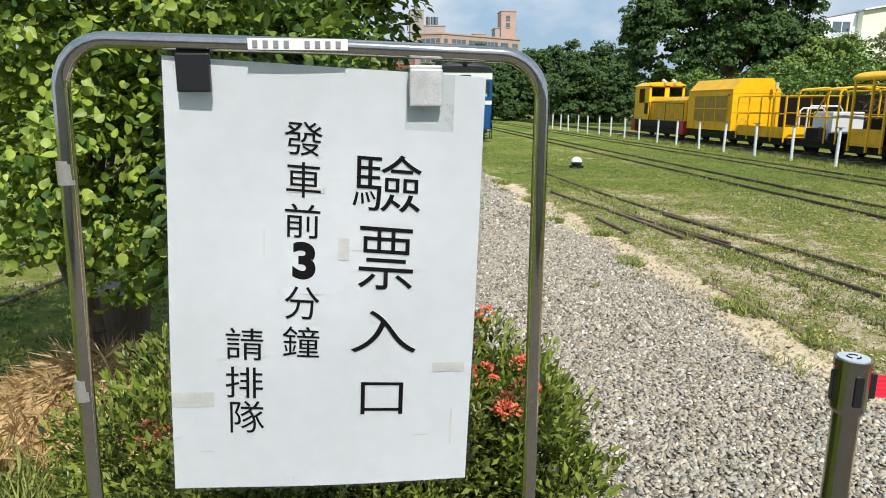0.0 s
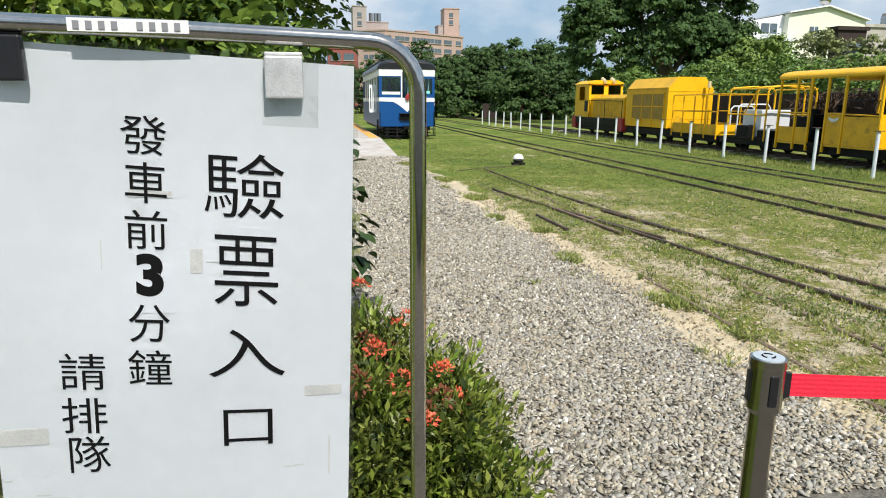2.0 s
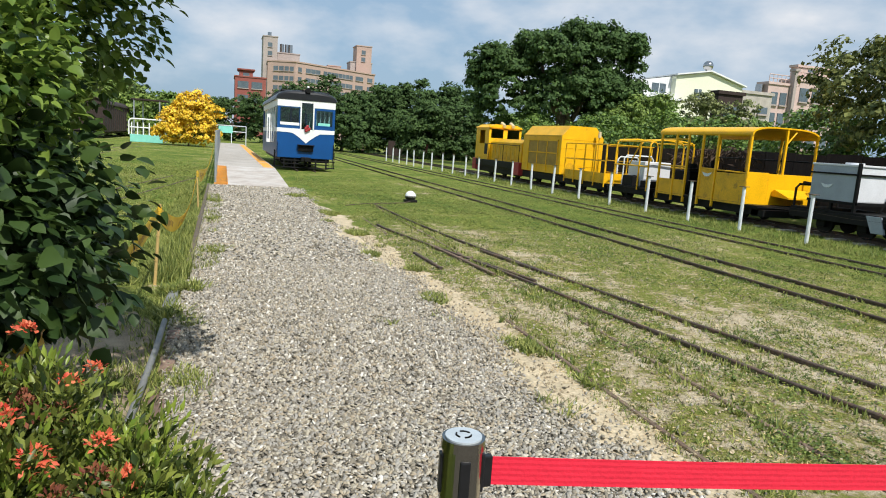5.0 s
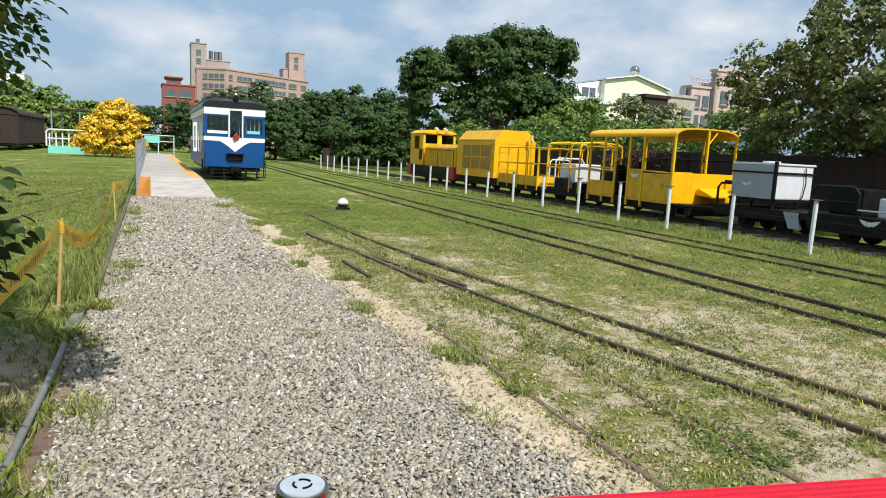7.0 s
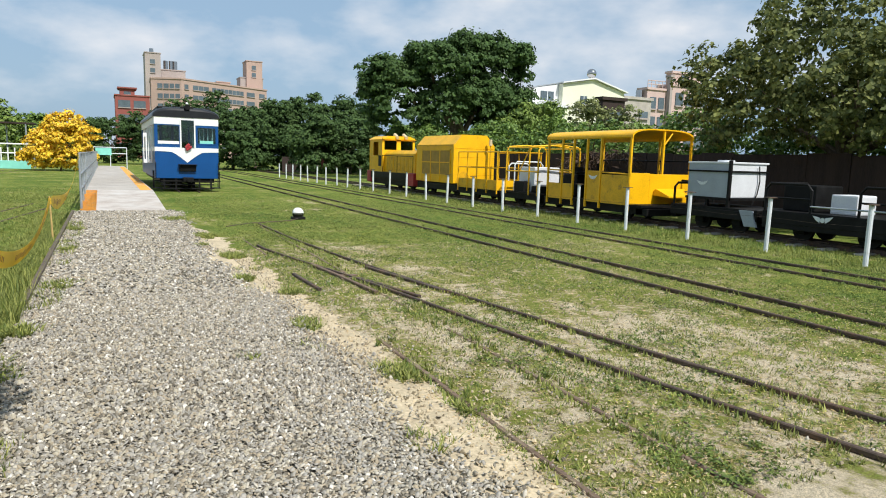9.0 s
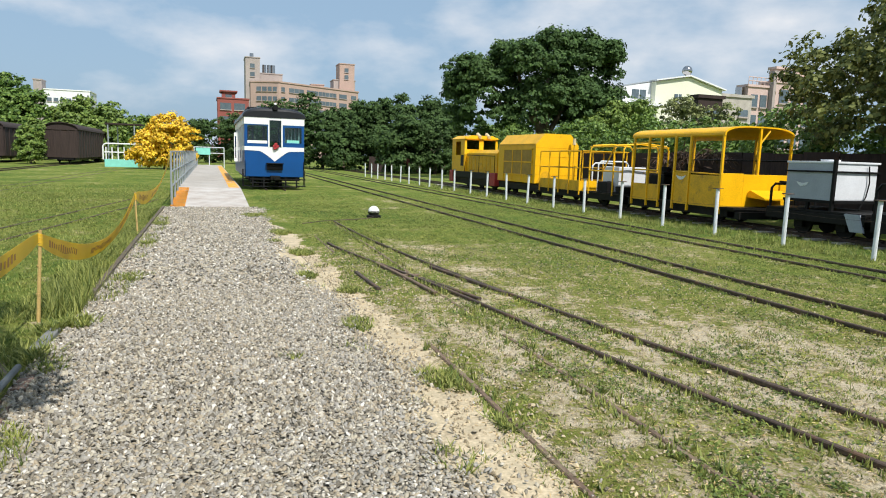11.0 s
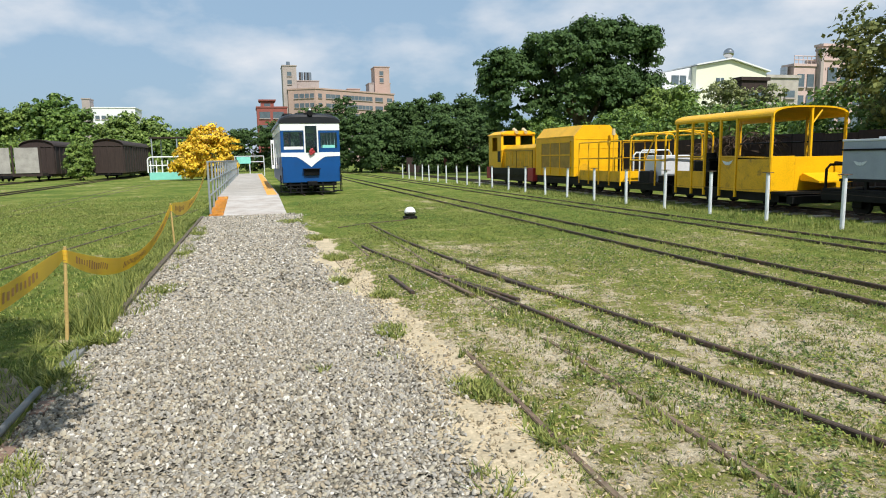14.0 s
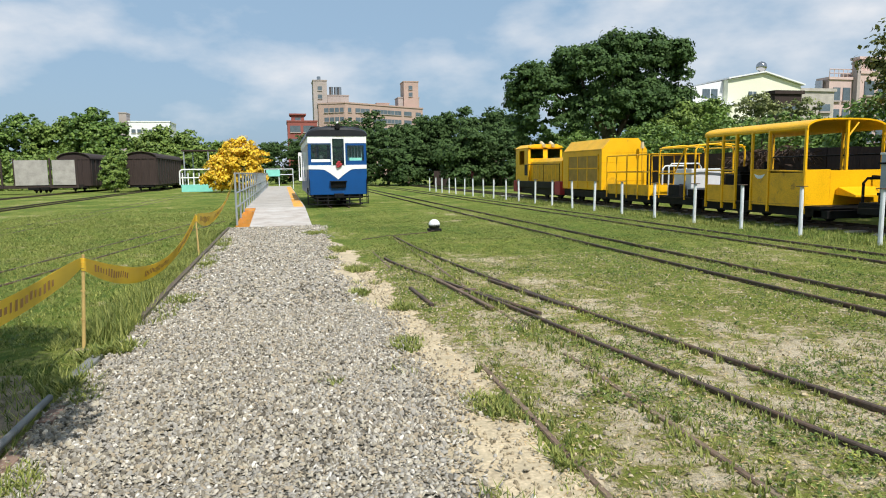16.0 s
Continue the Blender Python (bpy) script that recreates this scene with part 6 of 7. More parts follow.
pos, out = crown_points([(a_ - SX, c_ - SY, *r_) for a_, c_, *r_ in over], 560, 12, 0.09)
c = leaves("unseen_shade_foliage", pos, out, 0.066, M_leaf_shrub, True, 0.3, narrow=1.1)
c.parent = sh
# ixora
IX = (-2.40, 1.68, 0)
lob = lumpy([(-0.04, 0, 0.73, 0.40, 0.34, 0.37), (0.20, 0.05, 0.76, 0.26, 0.28, 0.32), (0.40, 0.03, 0.64, 0.18, 0.24, 0.34), (-0.40, 0.0, 0.72, 0.40, 0.34, 0.36), (-0.13, 0.2, 0.90, 0.30, 0.26, 0.20), (-0.05, 0.02, 0.32, 0.42, 0.32, 0.30), (0.30, 0.02, 0.34, 0.26, 0.26, 0.30)], 18, 0.06, 0.12, 4)
ix = tree("ixora_bush", *IX[:2], lob, 3300, 13, 0.028, 0.032, M_leaf_ixora, "low glossy ixora bush with orange-red flower heads", "bush", trunk_r=0.02, trunk_h=0.35, fine="mid", limbs=14, droop=-0.8, narrow=0.62)
pos, out = crown_points([(x, y, z, a * 1.04, b_ * 1.04, c_ * 1.05) for x, y, z, a, b_, c_ in lob], 760, 11, 0.026)
c = leaves("young_shoot_foliage", pos, out, 0.037, M_leaf_shoot, "mid", -1.6, 0.5, 0.5)
c.parent = ix
heads = [(0.18, 0.16, 1.17), (0.13, 0.12, 1.1), (0.27, 0.08, 1.08), (0.2, -0.09, 1.08), (0.36, -0.09, 1.02), (0.08, -0.17, 1.08), (0.03, -0.25, 1.01), (-0.03, -0.25, 1.03), (0.31, 0.16, 1.08), (0.03, 0.08, 1.11), (0.01, -0.04, 1.1), (0.29, -0.25, 0.97), (-0.19, -0.17, 0.93), (-0.4, -0.21, 0.86), (-0.46, 0.08, 0.99), (-0.23, 0.12, 1.04), (-0.51, -0.13, 0.89)]
for i, (x, y, z) in enumerate(heads):
    z -= 0.025
    n = int(rng.integers(35, 110))
    size_ = 0.55 + 0.45 * n / 110
    a = rng.uniform(0, 2 * math.pi, n)
    e_ = rng.uniform(-0.1, 1.4, n)
    d = np.stack([np.cos(a) * np.cos(e_), np.sin(a) * np.cos(e_), np.sin(e_)], 1)
    c = leaves("flower_head", np.array([[x, y, z]]) + d * np.array((0.03, 0.03, 0.022)) * size_ * rng.uniform(0.5, 1.05, (n, 1)), d, 0.0125, M_flower, False, 0.0, 0.7, 0.8)
    c.parent = ix
    tagged(c, kind="stuff")
for i in range(46):
    a, q = rng.uniform(0, 2 * math.pi), rng.uniform(0.2, 0.9)
    x, y, z = 0.58 * q * math.cos(a) - 0.1, 0.36 * q * math.sin(a) - 0.03, 0.70 + 0.37 * math.sqrt(1 - q * q * 0.9)
    n = 60
    d = rng.normal(0, 1, (n, 3)) + np.array((0, 0, 0.8))
    d /= np.linalg.norm(d, axis=1)[:, None]
    c = leaves("spent_head" if i % 4 else "flower_head", np.array([[x, y, z]]) + d * 0.024, d, 0.016, M_spent if i % 4 else M_flower, False, 0.0, 0.7, 0.6)
    c.parent = ix
    tagged(c, kind="stuff")
# straw heap
n = 7000
th, rr = rng.uniform(0, 2 * math.pi, n), np.sqrt(rng.uniform(0, 1, n))
px, py = rr * 0.62 * np.cos(th), rr * 0.5 * np.sin(th)
pz = 0.34 * (1 - rr ** 1.7) * rng.uniform(0.7, 1.08, n)
sx = leaves("straw_heap", np.stack([px, py, pz], 1), np.stack([np.cos(th + 1), np.sin(th + 1), 0 * th - 0.2], 1), 0.2, M_straw, False, 0.0, 0.55, 0.022)
sx.matrix_basis = pose(-3.85, 3.4, 0)
tagged(sx, "heap of dry golden straw on the grass", "straw", kind="stuff")
b = B()
bmesh.ops.create_icosphere(b, subdivisions=3, radius=1)
for v in b.verts:
    v.co = Vector((v.co.x * 0.58, v.co.y * 0.46, max(0, v.co.z) * 0.3)) * (1 + 0.08 * noise.noise(v.co * 3))
solo("straw_mound", b, mat("matted_straw", (0.40, 0.28, 0.13), 0.9, var=0.35, scale=9, bump=0.8), (-3.85, 3.4, 0), "matted straw under the loose heap", "straw", kind="stuff")

t = thing("planter_pot", (-4.14, 4.62, 0), "dark brown planter pot under the shrub", "pot")
b = B()
rod(b, (0, 0, 0), (0, 0, 0.36), 0.15, 24, 0.19)
part("bowl", b, M_pot, t)
b = B()
rod(b, (0, 0, 0.36), (0, 0, 0.40), 0.205, 24)
part("rim", b, M_pot, t)

# ---------- grass blades ----------


def tufts(name, n, area, h, density, label, blades=5, width=0.16, seed=1, flop=1.1):
    r = np.random.default_rng(seed)
    x = r.uniform(area[0], area[1], n)
    y = area[2] + (area[3] - area[2]) * r.uniform(0, 1, n) ** 1.5
    keep = np.array([density(a, c) * (min(1.0, max(0.0, (area[3] - c)) / 9) ** 1.5 if area[3] > 24 else 1.0) > u for a, c, u in zip(x, y, r.uniform(0, 1, n))])
    x, y = x[keep], y[keep]
    m = len(x)
    x, y = np.repeat(x, blades) + r.normal(0, 0.02, m * blades), np.repeat(y, blades) + r.normal(0, 0.02, m * blades)
    k = len(x)
    a = r.uniform(0, 2 * math.pi, k)
    hh = h * r.uniform(0.4, 1.3, k) * (1 + 0.012 * y)
    lean = r.uniform(0.1, flop, k) * hh
    w = hh * width
    base = np.stack([x, y, np.zeros(k)], 1)
    s = np.stack([-np.sin(a), np.cos(a), 0 * a], 1) * w[:, None]
    tip = base + np.stack([np.cos(a) * lean, np.sin(a) * lean, hh], 1)
    v = np.stack([base - s, base + s, tip], 1).reshape(-1, 3)
    return tagged(raw(name, v, np.arange(k * 3).reshape(-1, 3), M_grass), label, "grass", kind="stuff")


def patch(x, y, s=0.55, seed=0.0):
    return noise.noise(Vector((x * s + seed, y * s, seed))) * 0.5 + noise.noise(Vector((x * 2.3, y * 2.3, 4 + seed))) * 0.35


def right_density(x, y):
    if x < 0.62 + 0.12 * math.sin(y * 1.3):
        return 0.0
    near = 0.55 if 1.5 < x < 4.2 and y < 3.9 else 1.0
    return near * (0.42 + 1.2 * patch(x, y) + 0.7 * noise.noise(Vector((x * 6, y * 5, 2))))


def left_density(x, y):
    if x > -3.7 and y < 6.4 + 0.5 * noise.noise(Vector((x * 2, 0, 7))):
        return 0.10 + 0.5 * patch(x, y, 0.9, 3.0)
    return (0.75 if y > 7.5 else 0.35) + 1.0 * patch(x, y, 0.5, 3.0)


tufts("lawn_grass", 100000, (0.5, 10.5, 2.6, 30), 0.021, right_density, "short patchy grass between the rails", 6, 0.2, seed=3, flop=2.0)


def weeds(name, n, area, size, density, material, label, seed):
    """Small flat leaves that creep over the soil in patches."""
    r = np.random.default_rng(seed)
    x, y = r.uniform(area[0], area[1], n), area[2] + (area[3] - area[2]) * r.uniform(0, 1, n) ** 1.6
    keep = np.array([density(a, c) > u for a, c, u in zip(x, y, r.uniform(0, 1, n))])
    pos = np.repeat(np.stack([x[keep], y[keep], np.zeros(keep.sum())], 1), 5, 0)
    pos = pos + r.normal(0, 0.022, pos.shape) * np.array((1, 1, 0))
    pos[:, 2] = r.uniform(0.006, 0.03, len(pos))
    up = np.zeros(pos.shape) + np.array((0, 0, 1.0))
    return tagged(facing_leaves(name, pos, up, size, material, False, 0.45, 0.75), label, "weeds", kind="stuff")


def thin(x, y):
    """The trodden soil at the near end of the tracks carries few plants."""
    return 0.5 if 1.5 < x < 4.2 and y < 3.9 + 0.7 * noise.noise(Vector((x * 1.7, y * 0.5, 12))) else 1.0


def weed_density(x, y):
    edge = min(1.0, max(0.0, (x - 0.6 - 0.1 * math.sin(y * 2.1)) * 4))
    return thin(x, y) * edge * 1.6 * (0.1 + noise.noise(Vector((x * 1.5, y * 1.1, 5))) + 0.8 * noise.noise(Vector((x * 4.5, y * 3.7, 8))))


weeds("low_weeds", 46000, (0.62, 9.5, 2.7, 22), 0.027, weed_density, M_weed, "low fresh weeds in patches on dry soil", 23)
weeds("creeping_weeds", 16000, (1.6, 8.0, 2.7, 15), 0.022, lambda x, y: 2.0 * (noise.noise(Vector((x * 1.1, y * 0.9, 31))) - 0.12 + 0.5 * noise.noise(Vector((x * 5, y * 4, 3)))), M_weed_yellow, "yellow-green creeping weeds between the rails", 24)
weeds("lawn_weeds", 22000, (-9, -2.4, 3.0, 26), 0.035, lambda x, y: (0.25 if x > -3.7 and y < 6.4 else 1.3) * (noise.noise(Vector((x * 1.2, y * 0.8, 15))) + 0.6 * noise.noise(Vector((x * 4, y * 3, 18)))), M_weed, "low weeds in the lawn beside the path", 25)
weeds("heap_weeds", 260, (-4.7, -3.5, 2.45, 3.0), 0.06, lambda x, y: 0.8, M_weed, "broad-leaved weeds before the straw heap", 26)
tufts("weed_grass", 420, (-4.8, -3.2, 2.3, 2.95), 0.16, lambda x, y: 0.8, "rough grass before the straw heap", 6, 0.045, seed=27, flop=1.1)
tufts("lawn_grass", 52000, (-10, -2.28, 3.0, 34), 0.03, left_density, "short grass on the lawn beside the path", 6, 0.17, seed=4, flop=1.5)
tufts("edge_grass", 5200, (-2.75, -2.2, 2.6, 19.5), 0.075, lambda x, y: (0.85 if y > 7.4 else 0.2) + patch(x, y, 1.2, 5.0), "longer grass along the path edge", 7, 0.06, seed=5, flop=1.6)
tufts("edge_grass", 150, (-2.5, -2.15, 7.5, 9.6), 0.17, lambda x, y: 0.9, "tall lush grass beside the stake", 8, 0.03, seed=15, flop=1.0)
tufts("edge_grass", 900, (-2.25, -1.85, 3, 19), 0.07, lambda x, y: 1.0 if patch(x * 0.3, y, 0.9, 6.0) > 0.12 else 0.0, "grass creeping onto the gravel", 6, 0.08, seed=6)
tufts("sand_grass", 1500, (0.0, 0.75, 2.8, 17), 0.06, lambda x, y: 1.0 if patch(x, y, 1.1, 8.0) > 0.20 + 0.12 * (x > 0.25) else 0.0, "grass tufts on the sandy strip", 6, 0.09, seed=7, flop=1.8)
tufts("post_grass", 5000, (9.6, 11.6, 6, 40), 0.075, lambda x, y: 0.75, "longer grass under the posts and wagons", 6, 0.07, seed=8)
tufts("weed_grass", 700, (2.8, 8.0, 4, 13), 0.075, lambda x, y: 1.0 if patch(x, y, 0.8, 2.0) > 0.22 else 0.04, "taller weeds between the tracks", 5, 0.06, seed=9)

def clumps(name, spots, h, label, seed):
    """Small weed clumps at given places (x, y, radius)."""
    for i, (cx, cy, cr) in enumerate(spots):
        tufts(name, int(320 * (cr / 0.2) ** 2), (cx - cr, cx + cr, cy - 1.7 * cr, cy + 1.7 * cr), h, lambda x, y: 1.0 if ((x - cx) / cr) ** 2 + ((y - cy) / (1.7 * cr)) ** 2 < 0.4 + 0.6 * abs(noise.noise(Vector((x * 9, y * 6, 1)))) * 2 else 0.0, label, 6, 0.15, seed + i, 2.0)


def along(name, lines, per_m, off, h, label, seed):
    """Grass close along the rails, on both sides."""
    r = np.random.default_rng(seed)
    pts = []
    for line in lines:
        L = smooth_line(line, 0.25)
        for (xa, ya), (xb, yb) in zip(L, L[1:]):
            for _ in range(int(per_m * (yb - ya)) + 1):
                s_ = r.uniform()
                x, y = xa + (xb - xa) * s_, ya + (yb - ya) * s_
                if noise.noise(Vector((x * 2, y * 1.7, 9))) + r.uniform(-0.3, 0.3) > -0.08:
                    pts.append((x + r.choice((-1, 1)) * off * r.uniform(0.8, 2.2), y))
    pts = np.repeat(np.array(pts), 5, 0)
    k = len(pts)
    pts = pts + r.normal(0, 0.012, (k, 2))
    a, hh = r.uniform(0, 2 * math.pi, k), h * r.uniform(0.4, 1.3, k)
    base = np.stack([pts[:, 0], pts[:, 1], np.zeros(k)], 1)
    s_ = np.stack([-np.sin(a), np.cos(a), 0 * a], 1) * (hh * 0.13)[:, None]
    tip = base + np.stack([np.cos(a) * hh * 0.5, np.sin(a) * hh * 0.5, hh], 1)
    v = np.stack([base - s_, base + s_, tip], 1).reshape(-1, 3)
    return tagged(raw(name, v, np.arange(k * 3).reshape(-1, 3), M_grass), label, "grass", kind="stuff")


along("rail_grass", [[(0.65, 3), (0.70, 5.4), (0.72, 5.9)], [(1.40, 3), (1.46, 5.6), (1.46, 7), (1.60, 12), (1.66, 16)], [(1.70, 16), (1.93, 10.3), (2.27, 7.3), (2.60, 5.13), (2.78, 4.04), (3.15, 2)], [(0.99, 11.4), (1.5, 8.86), (1.78, 6.24), (2.06, 4.5), (2.22, 3.56), (2.5, 2)]], 55, 0.045, 0.055, "grass growing against the turnout rails", 81)
along("rail_grass", [[(5.0, 4), (5.3, 30)], [(5.73, 4), (6.03, 30)], [(8.05, 6), (8.25, 34)], [(8.79, 6), (9.0, 34)]], 26, 0.05, 0.055, "grass growing against the rails", 82)
# dry litter and pebbles on the worn turf
r_ = np.random.default_rng(91)
n = 22000
px, py = r_.uniform(0.45, 7, n), 2.8 + 9 * r_.uniform(0, 1, n) ** 1.4
ang = r_.uniform(0, 2 * math.pi, n)
tagged(leaves("dry_litter", np.stack([px, py, np.full(n, 0.006)], 1), np.stack([np.cos(ang), np.sin(ang), 0.15 + 0 * ang], 1), 0.035, M_straw, False, 0.0, 0.12, 0.2), "dry straw litter on the worn turf", "litter", kind="stuff")
clumps("weed_clump", [(0.26, 6.6, 0.16), (0.34, 11.2, 0.22), (0.15, 9.2, 0.13), (0.52, 5.0, 0.17), (0.3, 14.0, 0.25), (-0.02, 17.6, 0.3), (-1.92, 9.4, 0.2), (-1.98, 12.6, 0.16), (-2.0, 15.6, 0.2), (-0.42, 5.7, 0.05), (0.62, 4.2, 0.1), (0.5, 8.2, 0.15), (-2.05, 5.9, 0.12), (-2.05, 4.6, 0.15), (0.05, 12.6, 0.12)], 0.05, "small green weed clump on bare ground", 40)
clumps("weed_clump", [(-2.2, 6.2, 0.12), (-2.12, 7.15, 0.14), (-2.3, 7.0, 0.1)], 0.07, "grass clump round the kerb block", 60)

# ---------- gravel stones ----------


def pebble(rounded, far=False):
    """Half-buried pebble: a six-sided foot, and either a smaller ring and a crown point, or a small three-sided top."""
    if far:
        return np.array([(-1, -0.8, -0.3), (1, -0.8, -0.3), (1, 0.8, -0.3), (-1, 0.8, -0.3), (-0.45, 0, 0.8), (0.45, 0, 0.8)]), np.array([(0, 1, 5), (0, 5, 4), (1, 2, 5), (2, 3, 4), (2, 4, 5), (3, 0, 4)])
    foot = [(math.cos(k * math.pi / 3), math.sin(k * math.pi / 3), -0.35) for k in range(6)]
    if rounded:
        ring = [(0.9 * math.cos((k + 0.5) * math.pi / 3), 0.9 * math.sin((k + 0.5) * math.pi / 3), 0.35) for k in range(6)]
        f = []
        for k in range(6):
            q = (k + 1) % 6
            f += [(k, q, 6 + k), (q, 6 + q, 6 + k), (6 + k, 6 + q, 12)]
        return np.array(foot + ring + [(0.0, 0.0, 0.62)]), np.array(f)
    top = [(0.62 * math.cos(k * 2 * math.pi / 3 + 0.5), 0.62 * math.sin(k * 2 * math.pi / 3 + 0.5), 0.85) for k in range(3)]
    f = [(6, 7, 8)]
    for k in range(3):
        a, b_, c_ = 2 * k, (2 * k + 1) % 6, (2 * k + 2) % 6
        f += [(a, b_, 6 + k), (b_, c_, 6 + k), (c_, 6 + (k + 1) % 3, 6 + k)]
    return np.array(foot + top), np.array(f)


def stones(name, n, y0, y1, rad, label, seed, span=None, rounded=False, material=None, far=False):
    r = np.random.default_rng(seed)
    y = r.uniform(y0, y1, n)
    u = r.uniform(-0.012, 1.0, n)
    u = np.where(r.uniform(0, 1, n) < 0.035, 1.0 + np.abs(r.normal(0, 0.05, n)), u)
    lo, hi = np.array([gravel_left(t_) for t_ in y]), np.array([gravel_right(t_) for t_ in y])
    x = lo + (hi - lo) * u
    if span:
        x = span[0] + (span[1] - span[0]) * r.uniform(0, 1, n) ** 1.8
    V, F = pebble(rounded, far)
    s = rad * r.uniform(0.5, 1.35, n)
    sc = np.stack([s * r.uniform(0.9, 1.6, n), s * r.uniform(0.7, 1.1, n), s * r.uniform(0.5, 1.0, n)], 1)
    a = r.uniform(0, 2 * math.pi, n)
    tl = r.normal(0, 0.42, (n, 2))
    vv = V[None] * (1 + r.normal(0, 0.09 if rounded else 0.14, (n, len(V), 1))) * sc[:, None, :]
    ca, sa = np.cos(a)[:, None], np.sin(a)[:, None]
    X = vv[..., 0] * ca - vv[..., 1] * sa
    Y = vv[..., 0] * sa + vv[..., 1] * ca
    lift = r.uniform(0, 0.013, (n, 1)) if not span else 0.0
    Z = vv[..., 2] + lift + X * tl[:, :1] + Y * tl[:, 1:]
    P = np.stack([X + x[:, None], Y + y[:, None], Z + 0.008 + sc[:, 2:3] * 0.45], 2)
    f = F[None] + (np.arange(n) * len(V))[:, None, None]
    return tagged(raw(name, P.reshape(-1, 3), f.reshape(-1, 3), material or M_stone, rounded), label, "gravel", kind="stuff")


stones("scattered_stones", 1600, 2.6, 12.0, 0.008, "small stones scattered over the worn turf", 13, (0.3, 5.0))
stones("soil_clods", 9000, 2.6, 12.0, 0.0085, "dry crumbs of soil on the worn turf", 14, (0.3, 7.0), material=M_clod)
stones("gravel", 29000, 2.3, 4.4, 0.0100, "loose grey and buff gravel stones", 11, rounded=True)
stones("gravel", 43000, 4.4, 8.6, 0.0110, "loose grey and buff gravel stones along the path", 17)
stones("gravel", 34000, 8.6, 20.1, 0.0155, "loose grey and buff gravel stones farther along", 12, far=True)

# ---------- stanchion with red belt ----------


def stanchion(x, y, label):
    t = thing("stanchion", (x, y, -0.0045), label, "barrier post", "belt barrier")
    b = B()
    rod(b, (0, 0, 0.0), (0, 0, 0.02), 0.17, 32)
    rod(b, (0, 0, 0.02), (0, 0, 0.05), 0.16, 32, 0.04)
    part("base", b, M_plasticblack, t)
    b = B()
    rod(b, (0, 0, 0.03), (0, 0, 1.0395), 0.0255, 72)
    part("pole", b, M_bronze, t)
    b = B()
    rod(b, (0, 0, 1.0395), (0, 0, 1.0495), 0.028, 64, 0.033)
    rod(b, (0, 0, 1.0495), (0, 0, 1.1365), 0.033, 64)
    h = part("head", b, M_bronze, t)
    for a in (0, 90, 180, 270):
        b = B()
        box(b, 0.028, 0.036, -0.0085, 0.0085, 1.0625, 1.1265, 0.003)
        q = part("belt_slot", b, M_plasticblack, h)
        q.matrix_basis = pose(0, 0, 0, 0, 0, a - 11)
    b = B()
    rod(b, (0, 0, 1.1365), (0, 0, 1.1525), 0.035, 32, 0.034)
    c = part("cap", b, M_bronze, h)
    b = B()
    rod(b, (0, 0, 1.1525), (0, 0, 1.155), 0.029, 32)
    c2 = part("cap_disc", b, M_disc, h, "pale printed disc in the cap")
    b = B()
    for k in range(3):
        aa = radians(k * 120 + 20)
        tube(b, [(0.012 * math.cos(aa + q), 0.012 * math.sin(aa + q), 1.1557) for q in (0, 0.5, 1.0, 1.4)], 0.0016, 4)
    part("cap_mark", b, M_ink, h, "dark round mark")
    return t


stanchion(-1.469, 1.19, "polished steel belt post with a black-banded head")
stanchion(0.73, 0.776, "polished steel belt post holding the belt's other end")
t = thing("belt", (-1.433, 1.184, 1.0905), "taut red retractable barrier belt", "belt")
b = B()
nseg = 14
rows = []
for i in range(nseg + 1):
    s = i / nseg
    x, y = 2.13 * s, -0.40 * s
    z = -0.035 * 4 * s * (1 - s) * 0.5
    rows.append([(x, y + 0.0004 * (k % 2), z + 0.0235 - 0.047 * k / 10) for k in range(11)])
for r0, r1 in zip(rows, rows[1:]):
    for k in range(10):
        b.faces.new([b.verts.new(v) for v in (r0[k], r0[k + 1], r1[k + 1], r1[k])])
bmesh.ops.remove_doubles(b, verts=b.verts, dist=1e-6)
bmesh.ops.solidify(b, geom=b.faces[:], thickness=0.0015)
part("webbing", b, M_belt, t)
b = B()
box(b, -0.004, 0.012, -0.006, 0.006, -0.026, 0.026, 0.002)
part("end_clip", b, M_plasticblack, t)

# ---------- notice stand ----------
SG = thing("notice_stand", (-2.455, 0.757, 0), "stainless tube stand holding a laminated white notice", "notice stand")
R = 0.0083
x0, x1, zt, rc = -0.260, 0.231, 1.695, 0.047
b = B()
pts = [(x0 - 0.03, 0, 0.02), (x0 - 0.007, 0, 1.25), (x0 + 0.006, 0, zt - rc)] + arc((x0 + 0.006 + rc, 0, zt - rc), rc, 180, 90, 8)[1:] + [(0, 0, zt - 0.004)] + [(u[0], u[1], u[2] - 0.010) for u in arc((x1 - rc, 0, zt - rc), rc, 90, 0, 8)] + [(x1, 0, 1.2), (x1 - 0.003, 0, 0.02)]
tube(b, pts, R, 16)
fr = part("tube_frame", b, M_stainless, SG, smooth=True)
b = B()
for x in (x0 - 0.015, x1 - 0.008):
    rod(b, (x, -0.22, 0.02), (x, 0.22, 0.02), 0.011, 12)
rod(b, (x0 - 0.014, 0, 0.12), (x1 - 0.008, 0, 0.12), R, 12)
part("foot_bar", b, M_stainless, SG)
for x, zz in ((x0 - 0.006, 1.33), (x0 + 0.002, 1.565)):
    b = B()
    rod(b, (x, 0, zz - 0.012), (x, 0, zz + 0.012), R + 0.0009, 16)
    part("tape_band", b, M_tubetape, fr, "old clear tape round the tube")
nt = thing("laminated_notice", (-2.455, 0.757, 0), "white laminated notice with black handwritten-style characters", "notice")
